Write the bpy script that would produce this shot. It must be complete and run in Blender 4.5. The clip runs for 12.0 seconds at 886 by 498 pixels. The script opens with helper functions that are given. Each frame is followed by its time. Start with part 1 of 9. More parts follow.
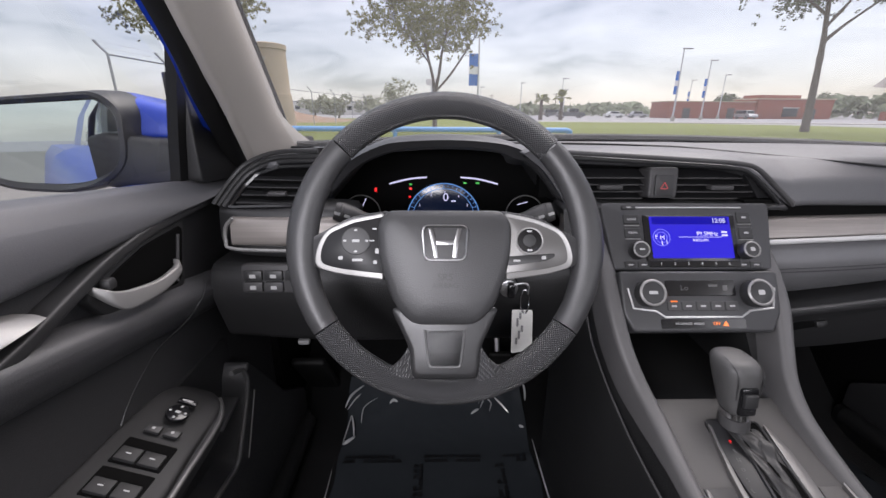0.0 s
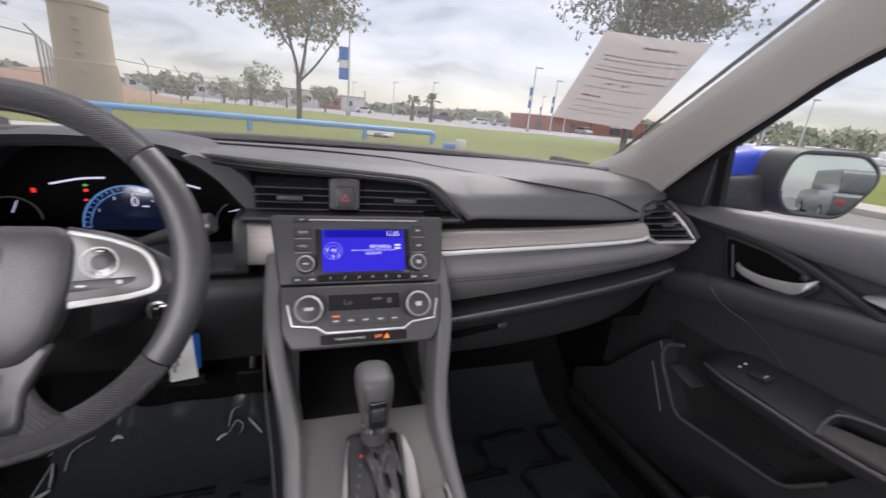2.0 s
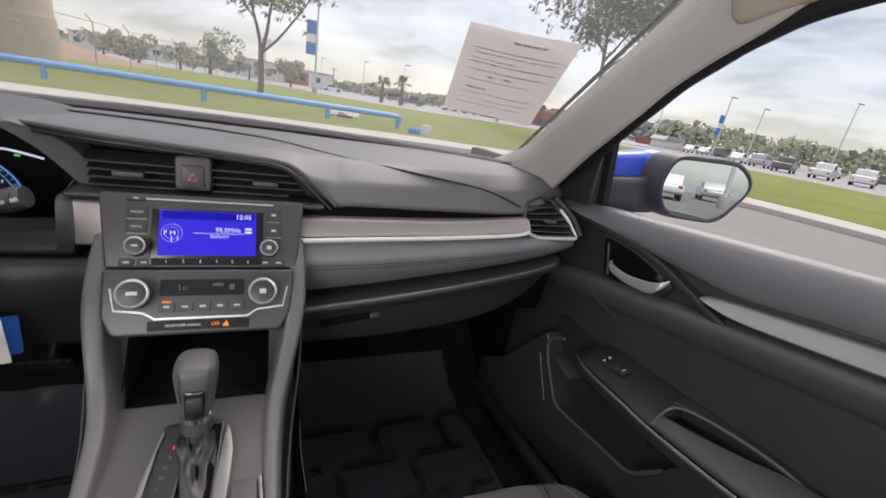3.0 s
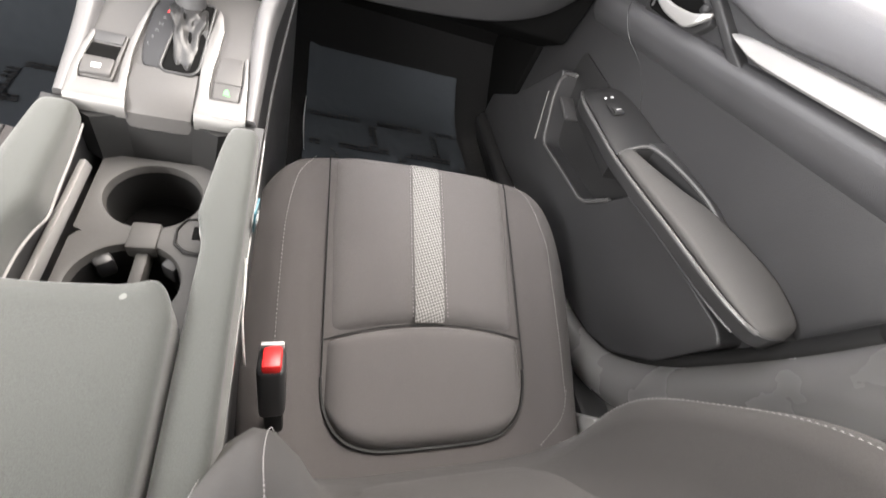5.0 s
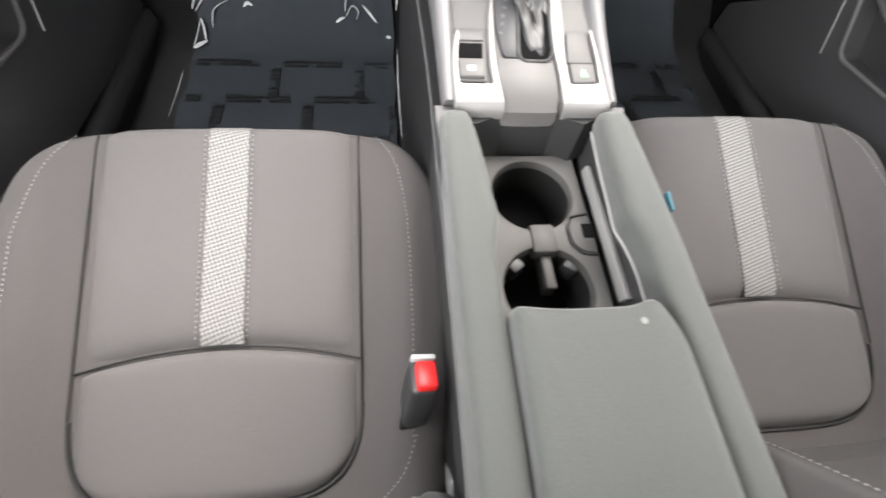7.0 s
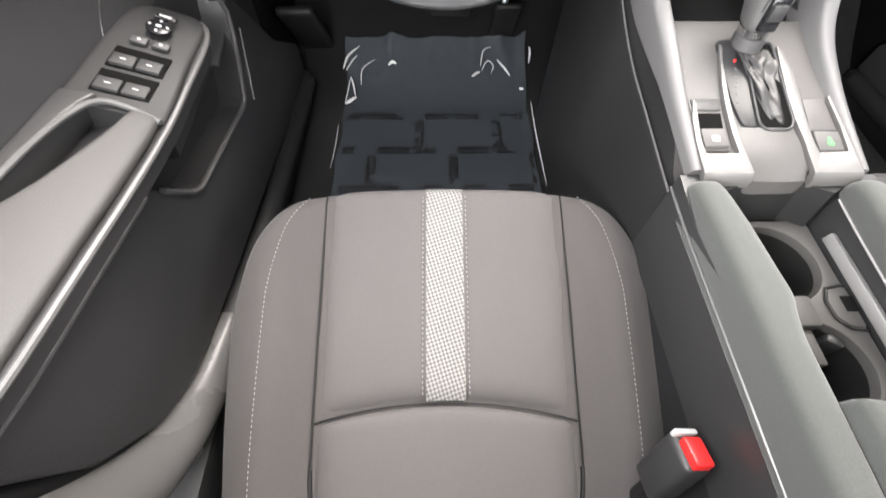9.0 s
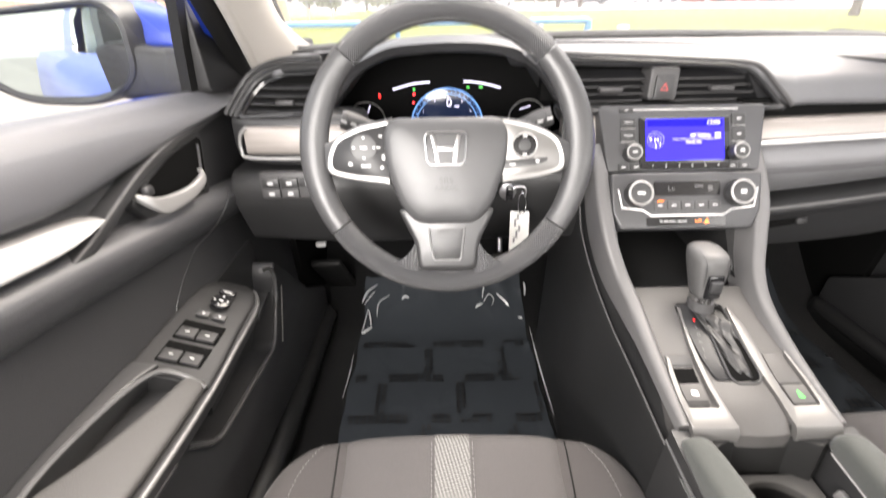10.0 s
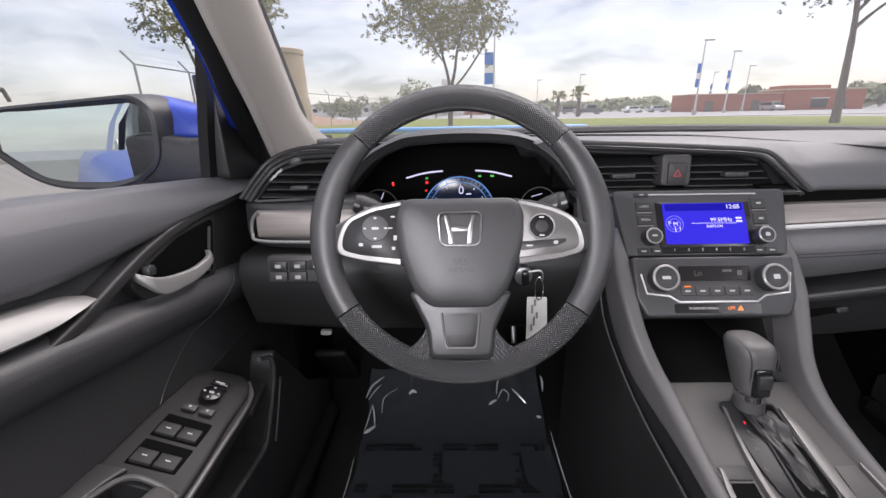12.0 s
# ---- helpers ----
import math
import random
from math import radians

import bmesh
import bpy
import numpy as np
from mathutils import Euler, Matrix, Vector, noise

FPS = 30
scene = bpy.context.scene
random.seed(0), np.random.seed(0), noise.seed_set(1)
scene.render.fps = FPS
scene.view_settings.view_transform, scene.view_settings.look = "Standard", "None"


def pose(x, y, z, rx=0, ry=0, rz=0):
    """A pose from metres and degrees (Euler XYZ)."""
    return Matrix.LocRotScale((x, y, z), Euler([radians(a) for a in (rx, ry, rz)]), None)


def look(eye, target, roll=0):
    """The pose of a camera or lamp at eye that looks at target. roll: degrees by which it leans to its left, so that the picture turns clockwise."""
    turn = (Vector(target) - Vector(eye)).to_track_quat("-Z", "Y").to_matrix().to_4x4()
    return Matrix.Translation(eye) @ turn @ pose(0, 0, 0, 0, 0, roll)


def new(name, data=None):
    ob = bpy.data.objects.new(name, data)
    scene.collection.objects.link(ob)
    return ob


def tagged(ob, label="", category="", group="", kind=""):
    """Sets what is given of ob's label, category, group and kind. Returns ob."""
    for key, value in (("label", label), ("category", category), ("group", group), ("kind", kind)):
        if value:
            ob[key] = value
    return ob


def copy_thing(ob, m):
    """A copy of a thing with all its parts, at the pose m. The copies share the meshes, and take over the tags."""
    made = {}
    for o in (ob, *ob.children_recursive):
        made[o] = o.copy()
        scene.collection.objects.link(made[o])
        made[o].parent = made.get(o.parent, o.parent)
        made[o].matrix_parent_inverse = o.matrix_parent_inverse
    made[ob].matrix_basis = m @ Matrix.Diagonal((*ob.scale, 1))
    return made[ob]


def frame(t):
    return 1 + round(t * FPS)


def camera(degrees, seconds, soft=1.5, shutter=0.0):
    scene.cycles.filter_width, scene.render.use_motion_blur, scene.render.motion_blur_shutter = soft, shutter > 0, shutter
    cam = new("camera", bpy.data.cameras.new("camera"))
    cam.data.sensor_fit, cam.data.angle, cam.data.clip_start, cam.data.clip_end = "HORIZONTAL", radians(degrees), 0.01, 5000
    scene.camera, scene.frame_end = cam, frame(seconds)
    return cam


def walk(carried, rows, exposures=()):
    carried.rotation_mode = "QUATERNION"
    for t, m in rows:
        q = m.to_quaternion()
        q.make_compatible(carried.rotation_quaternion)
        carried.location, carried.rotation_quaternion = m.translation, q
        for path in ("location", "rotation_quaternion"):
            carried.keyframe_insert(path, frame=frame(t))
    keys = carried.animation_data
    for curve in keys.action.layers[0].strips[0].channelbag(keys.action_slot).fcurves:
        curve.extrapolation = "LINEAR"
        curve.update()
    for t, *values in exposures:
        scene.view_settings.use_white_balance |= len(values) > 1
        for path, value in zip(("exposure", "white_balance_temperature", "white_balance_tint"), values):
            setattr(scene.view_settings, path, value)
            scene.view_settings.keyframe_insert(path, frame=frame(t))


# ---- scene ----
cam = camera(94.3, 12.0, shutter=0.4)
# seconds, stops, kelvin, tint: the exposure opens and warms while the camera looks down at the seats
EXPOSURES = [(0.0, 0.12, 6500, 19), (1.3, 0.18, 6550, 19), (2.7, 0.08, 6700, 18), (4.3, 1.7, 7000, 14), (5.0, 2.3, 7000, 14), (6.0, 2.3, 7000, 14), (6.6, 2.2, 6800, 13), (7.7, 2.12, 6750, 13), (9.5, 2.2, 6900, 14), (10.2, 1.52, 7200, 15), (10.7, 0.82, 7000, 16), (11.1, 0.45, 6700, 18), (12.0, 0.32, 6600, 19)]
PATH = [
    (0, (0.013, 0.034, 1.074), (0.058, 1.93, 0.44), 0.4),
    (0.5, (0.018, 0.035, 1.072), (0.157, 1.927, 0.439), 1.1),
    (1, (0.091, 0.041, 1.074), (0.369, 1.919, 0.444), 2.2),
    (1.5, (0.193, 0.037, 1.084), (0.651, 1.878, 0.45), 3.9),
    (2, (0.287, 0.026, 1.098), (0.923, 1.82, 0.485), 5.6),
    (2.5, (0.368, 0.009, 1.117), (1.149, 1.747, 0.509), 7.7),
    (2.7, (0.398, -0.001, 1.122), (1.211, 1.721, 0.513), 8.5),
    (4.3, (0.475, -0.087, 1.056), (1.09, 1.347, -0.195), 22.9),
    (4.5, (0.478, -0.102, 1.044), (1.134, 1.222, -0.303), 25.5),
    (5, (0.485, -0.14, 1.023), (1.212, 0.988, -0.46), 30.2),
    (5.5, (0.487, -0.149, 1.019), (1.212, 0.899, -0.522), 31.0),
    (6, (0.441, -0.127, 1.012), (1.038, 0.896, -0.6), 26.2),
    (6.5, (0.317, -0.08, 0.983), (0.702, 0.895, -0.72), 17.6),
    (7, (0.217, -0.049, 0.979), (0.45, 0.875, -0.779), 10.8),
    (7.5, (0.123, -0.03, 0.979), (0.261, 0.842, -0.816), 6.7),
    (9.3, (0.017, -0.009, 1.011), (0.036, 1.162, -0.61), 0.4),
    (9.5, (0.02, -0.007, 1.039), (0.033, 1.354, -0.426), 0.0),
    (10, (0.02, -0.012, 1.087), (0.018, 1.699, 0.052), -1.0),
    (10.5, (0.019, -0.016, 1.109), (-0.003, 1.842, 0.368), -1.5),
    (11, (0.018, -0.007, 1.084), (-0.014, 1.883, 0.43), -1.6),
    (11.5, (0.017, 0.009, 1.065), (-0.016, 1.903, 0.421), -1.3),
    (12, (0.015, 0.011, 1.066), (-0.025, 1.907, 0.432), -1.1),
]
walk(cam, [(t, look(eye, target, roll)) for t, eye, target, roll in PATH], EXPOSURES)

# ---- daylight: an overcast sky and a weak wide sun ----
world = bpy.data.worlds.new("sky")
scene.world = world
world.use_nodes = True
wn, wl = world.node_tree.nodes, world.node_tree.links
wn.clear()


def wnode(kind, **values):
    n = wn.new(kind)
    for key, value in values.items():
        n.inputs[key].default_value = value
    return n


sky = wn.new("ShaderNodeTexSky")
sky.sky_type, sky.sun_disc = "NISHITA", False
sky.sun_elevation, sky.sun_rotation = radians(50), radians(38)
coords = wn.new("ShaderNodeTexCoord")
squash = wn.new("ShaderNodeMapping")
squash.inputs["Scale"].default_value = (1.0, 1.0, 4.2)
puffs = wnode("ShaderNodeTexNoise", Scale=3.2, Detail=8.0, Roughness=0.60, Distortion=0.35)
cloud = wn.new("ShaderNodeValToRGB")
cloud.color_ramp.elements[0].position, cloud.color_ramp.elements[0].color = 0.36, (0.36, 0.37, 0.40, 1)
cloud.color_ramp.elements[1].position, cloud.color_ramp.elements[1].color = 0.64, (0.94, 0.94, 0.94, 1)
mid = cloud.color_ramp.elements.new(0.46)
mid.color = (0.66, 0.67, 0.69, 1)
clear_sky = wnode("ShaderNodeBackground", Strength=0.06)
overcast = wnode("ShaderNodeBackground", Strength=0.68)
both = wn.new("ShaderNodeAddShader")
wout = wn.new("ShaderNodeOutputWorld")
wl.new(coords.outputs["Generated"], squash.inputs["Vector"])
wl.new(squash.outputs["Vector"], puffs.inputs["Vector"])
wl.new(puffs.outputs["Fac"], cloud.inputs["Fac"])
# an overcast sky is about four times as bright overhead as at the horizon
split, rise, lift = wn.new("ShaderNodeSeparateXYZ"), wn.new("ShaderNodeMapRange"), wn.new("ShaderNodeVectorMath")
rise.inputs["From Min"].default_value, rise.inputs["From Max"].default_value = 0.34, 0.95
rise.inputs["To Min"].default_value, rise.inputs["To Max"].default_value = 1.0, 4.0
lift.operation = "SCALE"
wl.new(coords.outputs["Generated"], split.inputs[0])
wl.new(split.outputs["Z"], rise.inputs["Value"])
wl.new(cloud.outputs["Color"], lift.inputs[0])
wl.new(rise.outputs["Result"], lift.inputs["Scale"])
wl.new(lift.outputs[0], overcast.inputs["Color"])
wl.new(sky.outputs["Color"], clear_sky.inputs["Color"])
wl.new(clear_sky.outputs[0], both.inputs[0])
wl.new(overcast.outputs[0], both.inputs[1])
wl.new(both.outputs[0], wout.inputs["Surface"])

sun = bpy.data.lights.new("sun", "SUN")
sun.energy, sun.angle, sun.color = 2.6, radians(40), (1.0, 0.96, 0.9)
sun_ob = new("sun", sun)
sun_ob.matrix_world = pose(0, 0, 20, -40, 0, -38)


def window_light(name, eye, target, width, height, watts):
    """An added lamp by a window of the cabin that strengthens the sky's light."""
    lamp = bpy.data.lights.new(name, "AREA")
    lamp.shape, lamp.size, lamp.size_y, lamp.energy, lamp.color = "RECTANGLE", width, height, watts, (0.95, 0.98, 1.0)
    new(name, lamp).matrix_world = look(eye, target)


window_light("rear_window_light", (0.358, -1.38, 1.18), (0.358, 0.6, 0.90), 1.0, 0.34, 5.0)
for side in (-1, 1):
    window_light("rear_side_window_light", (0.358 + side * 0.50, -0.68, 1.15), (0.358, -0.38, 0.85), 0.56, 0.24, 6.3 - 3.7 * side)
    window_light("side_window_light", (0.358 + side * 0.575, 0.00, 1.16), (0.358, 0.16, 0.85), 0.30, 0.24, 1.5 - 0.9 * side)


# ---- building helpers ----
def V(*a):
    return Vector(a)


def merge(bm, other):
    me = bpy.data.meshes.new("merge")
    other.to_mesh(me)
    bm.from_mesh(me)
    bpy.data.meshes.remove(me)
    other.free()


def soften(tmp, bev, seg, limit=30):
    if bev > 0:
        edges = [e for e in tmp.edges if len(e.link_faces) == 2 and e.calc_face_angle(0) > radians(limit)]
        if edges:
            bmesh.ops.bevel(tmp, geom=edges, offset=bev, segments=seg, profile=0.5, affect="EDGES", clamp_overlap=True)


def box(bm, c, s, rot=(0, 0, 0), bev=0.003, seg=2):
    tmp = bmesh.new()
    bmesh.ops.create_cube(tmp, size=1)
    bmesh.ops.scale(tmp, vec=s, verts=tmp.verts)
    soften(tmp, min(bev, 0.45 * min(s)), seg)
    bmesh.ops.transform(tmp, matrix=pose(*c, *rot), verts=tmp.verts)
    merge(bm, tmp)
    return bm


def prism(bm, poly, m, depth, bev=0.002, seg=2, limit=30):
    """A flat outline in the local x-y plane of m, given the thickness depth along its z."""
    tmp = bmesh.new()
    lo = [tmp.verts.new((x, y, 0)) for x, y in poly]
    hi = [tmp.verts.new((x, y, depth)) for x, y in poly]
    tmp.faces.new(lo[::-1])
    tmp.faces.new(hi)
    for i in range(len(poly)):
        j = (i + 1) % len(poly)
        tmp.faces.new((lo[i], lo[j], hi[j], hi[i]))
    bmesh.ops.recalc_face_normals(tmp, faces=tmp.faces)
    if bev > 0:
        rim = [e for e in tmp.edges if len(e.link_faces) == 2 and (e.verts[0].co.z > depth / 2) == (e.verts[1].co.z > depth / 2) == (depth > 0)]
        bmesh.ops.bevel(tmp, geom=rim, offset=bev, segments=seg, profile=0.5, affect="EDGES", clamp_overlap=True)
    bmesh.ops.transform(tmp, matrix=m, verts=tmp.verts)
    merge(bm, tmp)
    return bm


def cyl(bm, m, r, depth, seg=24, bev=0.0, r2=None, bseg=2):
    tmp = bmesh.new()
    bmesh.ops.create_cone(tmp, cap_ends=True, segments=seg, radius1=r, radius2=r if r2 is None else r2, depth=depth)
    bmesh.ops.translate(tmp, vec=(0, 0, depth / 2), verts=tmp.verts)
    soften(tmp, bev, bseg, 40)
    bmesh.ops.transform(tmp, matrix=m, verts=tmp.verts)
    merge(bm, tmp)
    return bm


def ball(bm, c, s, rot=(0, 0, 0), sub=2):
    tmp = bmesh.new()
    bmesh.ops.create_icosphere(tmp, subdivisions=sub, radius=1)
    bmesh.ops.scale(tmp, vec=s, verts=tmp.verts)
    bmesh.ops.transform(tmp, matrix=pose(*c, *rot), verts=tmp.verts)
    merge(bm, tmp)
    return bm


def loft(bm, rings, caps=True, loop=False, shut=True):
    """Skin over rings of equal count. shut: each ring closes; loop: the last ring meets the first."""
    rows = [[bm.verts.new(p) for p in ring] for ring in rings]
    faces = []
    n = len(rows[0])
    pairs = list(zip(rows, rows[1:])) + ([(rows[-1], rows[0])] if loop else [])
    for a, b in pairs:
        for i in range(n if shut else n - 1):
            j = (i + 1) % n
            faces.append(bm.faces.new((a[i], a[j], b[j], b[i])))
    if caps and shut and not loop:
        faces += [bm.faces.new(rows[0][::-1]), bm.faces.new(rows[-1])]
    bmesh.ops.recalc_face_normals(bm, faces=faces)
    return bm


def curve(pts, n=6, closed=False):
    """A smooth line through the points (Catmull-Rom), n steps between neighbours."""
    p = [Vector(q) for q in pts]
    out, m = [], len(p)
    for i in range(m if closed else m - 1):
        a, b, c, d = (p[(i + k) % m] if closed else p[min(max(i + k, 0), m - 1)] for k in (-1, 0, 1, 2))
        for k in range(n):
            t = k / n
            out.append(0.5 * (2 * b + (c - a) * t + (2 * a - 5 * b + 4 * c - d) * t * t + (3 * b - a - 3 * c + d) * t ** 3))
    return out if closed else out + [p[-1]]


def tube(bm, pts, r, seg=8, closed=False, flat=1.0, up=None):
    """A round (or flattened) rod along the points; r is one radius or one for each point."""
    p = [Vector(q) for q in pts]
    m = len(p)
    r = [r] * m if isinstance(r, (int, float)) else r
    rings, side = [], None
    for i in range(m):
        a, b = (p[i - 1], p[(i + 1) % m]) if closed else (p[max(i - 1, 0)], p[min(i + 1, m - 1)])
        t = (b - a).normalized()
        if up is not None:
            side = t.cross(Vector(up)).normalized()
        elif side is None:
            side = t.orthogonal().normalized()
        else:
            side = (side - t * side.dot(t)).normalized()
        other = t.cross(side)
        rings.append([p[i] + r[i] * (math.cos(k) * side + flat * math.sin(k) * other) for k in (2 * math.pi * j / seg for j in range(seg))])
    return loft(bm, rings, loop=closed)


def dense(rings, n):
    """More rings in between, smoothly."""
    cols = [curve(col, n) for col in zip(*rings)]
    return [list(row) for row in zip(*cols)]


def rpoly(pts, r, n=4):
    """A closed outline with its corners rounded by r (one radius or one each)."""
    p = [Vector(q) for q in pts]
    out, m = [], len(p)
    r = [r] * m if isinstance(r, (int, float)) else r
    for i in range(m):
        a, b, c = p[i - 1], p[i], p[(i + 1) % m]
        u, w = (a - b), (c - b)
        k = min(r[i], 0.49 * u.length, 0.49 * w.length)
        u, w = b + u.normalized() * k, b + w.normalized() * k
        for j in range(n + 1):
            t = j / n
            out.append((1 - t) ** 2 * u + 2 * t * (1 - t) * b + t * t * w)
    return out


def refine(pts, step):
    """The same closed outline with a point at least every step."""
    p = [Vector(q) for q in pts]
    out = []
    for a, b in zip(p, p[1:] + p[:1]):
        n = max(1, math.ceil((b - a).length / step))
        out += [a.lerp(b, k / n) for k in range(n)]
    return out


def rrect(w, h, r, n=4):
    return rpoly([(-w / 2, -h / 2), (w / 2, -h / 2), (w / 2, h / 2), (-w / 2, h / 2)], r, n)


def axes(o, x, y):
    """The matrix with its origin at o, its x along x and its z square to x and y."""
    x = Vector(x).normalized()
    z = x.cross(Vector(y)).normalized()
    y = z.cross(x)
    m = Matrix((x, y, z)).transposed().to_4x4()
    m.translation = o
    return m


def finish(bm, name, mat, sharp=38):
    bmesh.ops.remove_doubles(bm, verts=bm.verts, dist=0.00005) if len(bm.verts) < 60000 else None
    me = bpy.data.meshes.new(name)
    bm.to_mesh(me)
    bm.free()
    me.materials.append(mat)
    me.shade_smooth()
    me.set_sharp_from_angle(angle=radians(sharp))
    return me


def part(name, bm, mat, parent, label="", sharp=38):
    ob = new(name, finish(bm, name, mat, sharp))
    ob.parent = parent
    ob.matrix_parent_inverse = parent.matrix_basis.inverted() if parent.type == "EMPTY" else Matrix()
    return tagged(ob, label)


def thing(name, label, category, at=(0, 0, 0), group="", kind=""):
    ob = new(name)
    ob.empty_display_size = 0.05
    ob.matrix_basis = Matrix.Translation(at)
    return tagged(ob, label, category, group, kind)


def solid(name, bm, mat, label, category, group="", kind="", sharp=38):
    return tagged(new(name, finish(bm, name, mat, sharp)), label, category, group, kind)


def lettering(name, text, m, size, mat, parent, depth=0.0002, align="CENTER"):
    cu = bpy.data.curves.new(name, "FONT")
    cu.body, cu.size, cu.extrude = text, size, depth
    cu.align_x, cu.align_y = align, "CENTER"
    tmp = bpy.data.objects.new(name, cu)
    scene.collection.objects.link(tmp)
    me = bpy.data.meshes.new_from_object(tmp.evaluated_get(bpy.context.evaluated_depsgraph_get()))
    bpy.data.objects.remove(tmp)
    bm = bmesh.new()
    bm.from_mesh(me)
    bmesh.ops.transform(bm, matrix=m, verts=bm.verts)
    return part(name, bm, mat, parent)


# ---- materials ----
def material(name, base, rough=0.5, metal=0.0, vary=0.0, grain=0.0, scale=400.0, bump=0.0, spec=0.5, coat=0.0, stretch=(1, 1, 1), big=9.0, dots=False, dirt=0.0, tex="NOISE", sheen=0.0, deep=0.001, flat=False):
    """base with broad and fine variation; bump of the given grain size."""
    mat = bpy.data.materials.new(name)
    mat.use_nodes = True
    nt = mat.node_tree
    n, l = nt.nodes, nt.links
    p = n["Principled BSDF"]
    p.inputs["Base Color"].default_value = (*base, 1)
    p.inputs["Roughness"].default_value, p.inputs["Metallic"].default_value = rough, metal
    p.inputs["Specular IOR Level"].default_value, p.inputs["Coat Weight"].default_value = spec, coat
    p.inputs["Sheen Weight"].default_value = sheen
    tc = n.new("ShaderNodeTexCoord")
    mp = n.new("ShaderNodeMapping")
    mp.inputs["Scale"].default_value = stretch
    l.new(tc.outputs["Object"], mp.inputs["Vector"])
    if vary or grain:
        wide = n.new("ShaderNodeTexNoise")
        wide.inputs["Scale"].default_value, wide.inputs["Detail"].default_value = big, 4
        fine = n.new("ShaderNodeTexNoise")
        fine.inputs["Scale"].default_value, fine.inputs["Detail"].default_value = scale, 2
        l.new(mp.outputs[0], wide.inputs["Vector"])
        l.new(mp.outputs[0], fine.inputs["Vector"])
        a = n.new("ShaderNodeMix")
        a.data_type = "RGBA"
        a.inputs["A"].default_value = (*[c * (1 - vary) for c in base], 1)
        a.inputs["B"].default_value = (*[min(1, c * (1 + vary)) for c in base], 1)
        l.new(wide.outputs["Fac"], a.inputs["Factor"])
        b = n.new("ShaderNodeMix")
        b.data_type, b.blend_type = "RGBA", "MULTIPLY"
        b.inputs["Factor"].default_value = grain
        l.new(a.outputs["Result"], b.inputs["A"])
        l.new(fine.outputs["Color"] if dots else fine.outputs["Fac"], b.inputs["B"])
        l.new(b.outputs["Result"], p.inputs["Base Color"])
        rr = n.new("ShaderNodeMapRange")
        rr.inputs["To Min"].default_value, rr.inputs["To Max"].default_value = rough * 0.85, min(1, rough * 1.15)
        l.new(wide.outputs["Fac"], rr.inputs["Value"])
        l.new(rr.outputs["Result"], p.inputs["Roughness"])
    if bump:
        if tex == "VORONOI":
            t = n.new("ShaderNodeTexVoronoi")
            t.inputs["Scale"].default_value = scale
            out = t.outputs["Distance"]
        elif tex == "GRID":
            t = n.new("ShaderNodeTexVoronoi")
            t.inputs["Scale"].default_value, t.inputs["Randomness"].default_value = scale, 0.0
            out = t.outputs["Distance"]
        else:
            t = n.new("ShaderNodeTexNoise")
            t.inputs["Scale"].default_value, t.inputs["Detail"].default_value = scale, 3
            out = t.outputs["Fac"]
        if flat:
            turned = n.new("ShaderNodeMapping")
            turned.inputs["Rotation"].default_value = (0, 0, radians(45))
            l.new(tc.outputs["UV"], turned.inputs["Vector"])
            l.new(turned.outputs[0], t.inputs["Vector"])
        else:
            l.new(mp.outputs[0], t.inputs["Vector"])
        bp = n.new("ShaderNodeBump")
        bp.inputs["Strength"].default_value, bp.inputs["Distance"].default_value = min(1.0, bump), deep
        l.new(out, bp.inputs["Height"])
        l.new(bp.outputs["Normal"], p.inputs["Normal"])
    return mat


def weave(name, dark, light, scale, rough=0.9, turn=0.0):
    """A woven cloth of two yarns in a checker, with relief."""
    mat = bpy.data.materials.new(name)
    mat.use_nodes = True
    n, l = mat.node_tree.nodes, mat.node_tree.links
    p = n["Principled BSDF"]
    p.inputs["Roughness"].default_value = rough
    p.inputs["Specular IOR Level"].default_value = 0.2
    tc, mp = n.new("ShaderNodeTexCoord"), n.new("ShaderNodeMapping")
    mp.inputs["Rotation"].default_value = (0, 0, radians(turn))
    ck = n.new("ShaderNodeTexChecker")
    ck.inputs["Scale"].default_value = scale
    ck.inputs["Color1"].default_value, ck.inputs["Color2"].default_value = (*dark, 1), (*light, 1)
    no = n.new("ShaderNodeTexNoise")
    no.inputs["Scale"].default_value = 500
    mx = n.new("ShaderNodeMix")
    mx.data_type, mx.blend_type = "RGBA", "MULTIPLY"
    mx.inputs["Factor"].default_value = 0.35
    flat = n.new("ShaderNodeVectorMath")
    flat.operation = "MULTIPLY"
    flat.inputs[1].default_value = (1, 1, 0)
    l.new(tc.outputs["Object"], flat.inputs[0])
    l.new(flat.outputs[0], mp.inputs["Vector"])
    l.new(mp.outputs[0], ck.inputs["Vector"])
    l.new(ck.outputs["Color"], mx.inputs["A"])
    l.new(no.outputs["Fac"], mx.inputs["B"])
    l.new(mx.outputs["Result"], p.inputs["Base Color"])
    bp = n.new("ShaderNodeBump")
    bp.inputs["Strength"].default_value, bp.inputs["Distance"].default_value = 0.5, 0.0006
    l.new(ck.outputs["Fac"], bp.inputs["Height"])
    l.new(bp.outputs["Normal"], p.inputs["Normal"])
    return mat


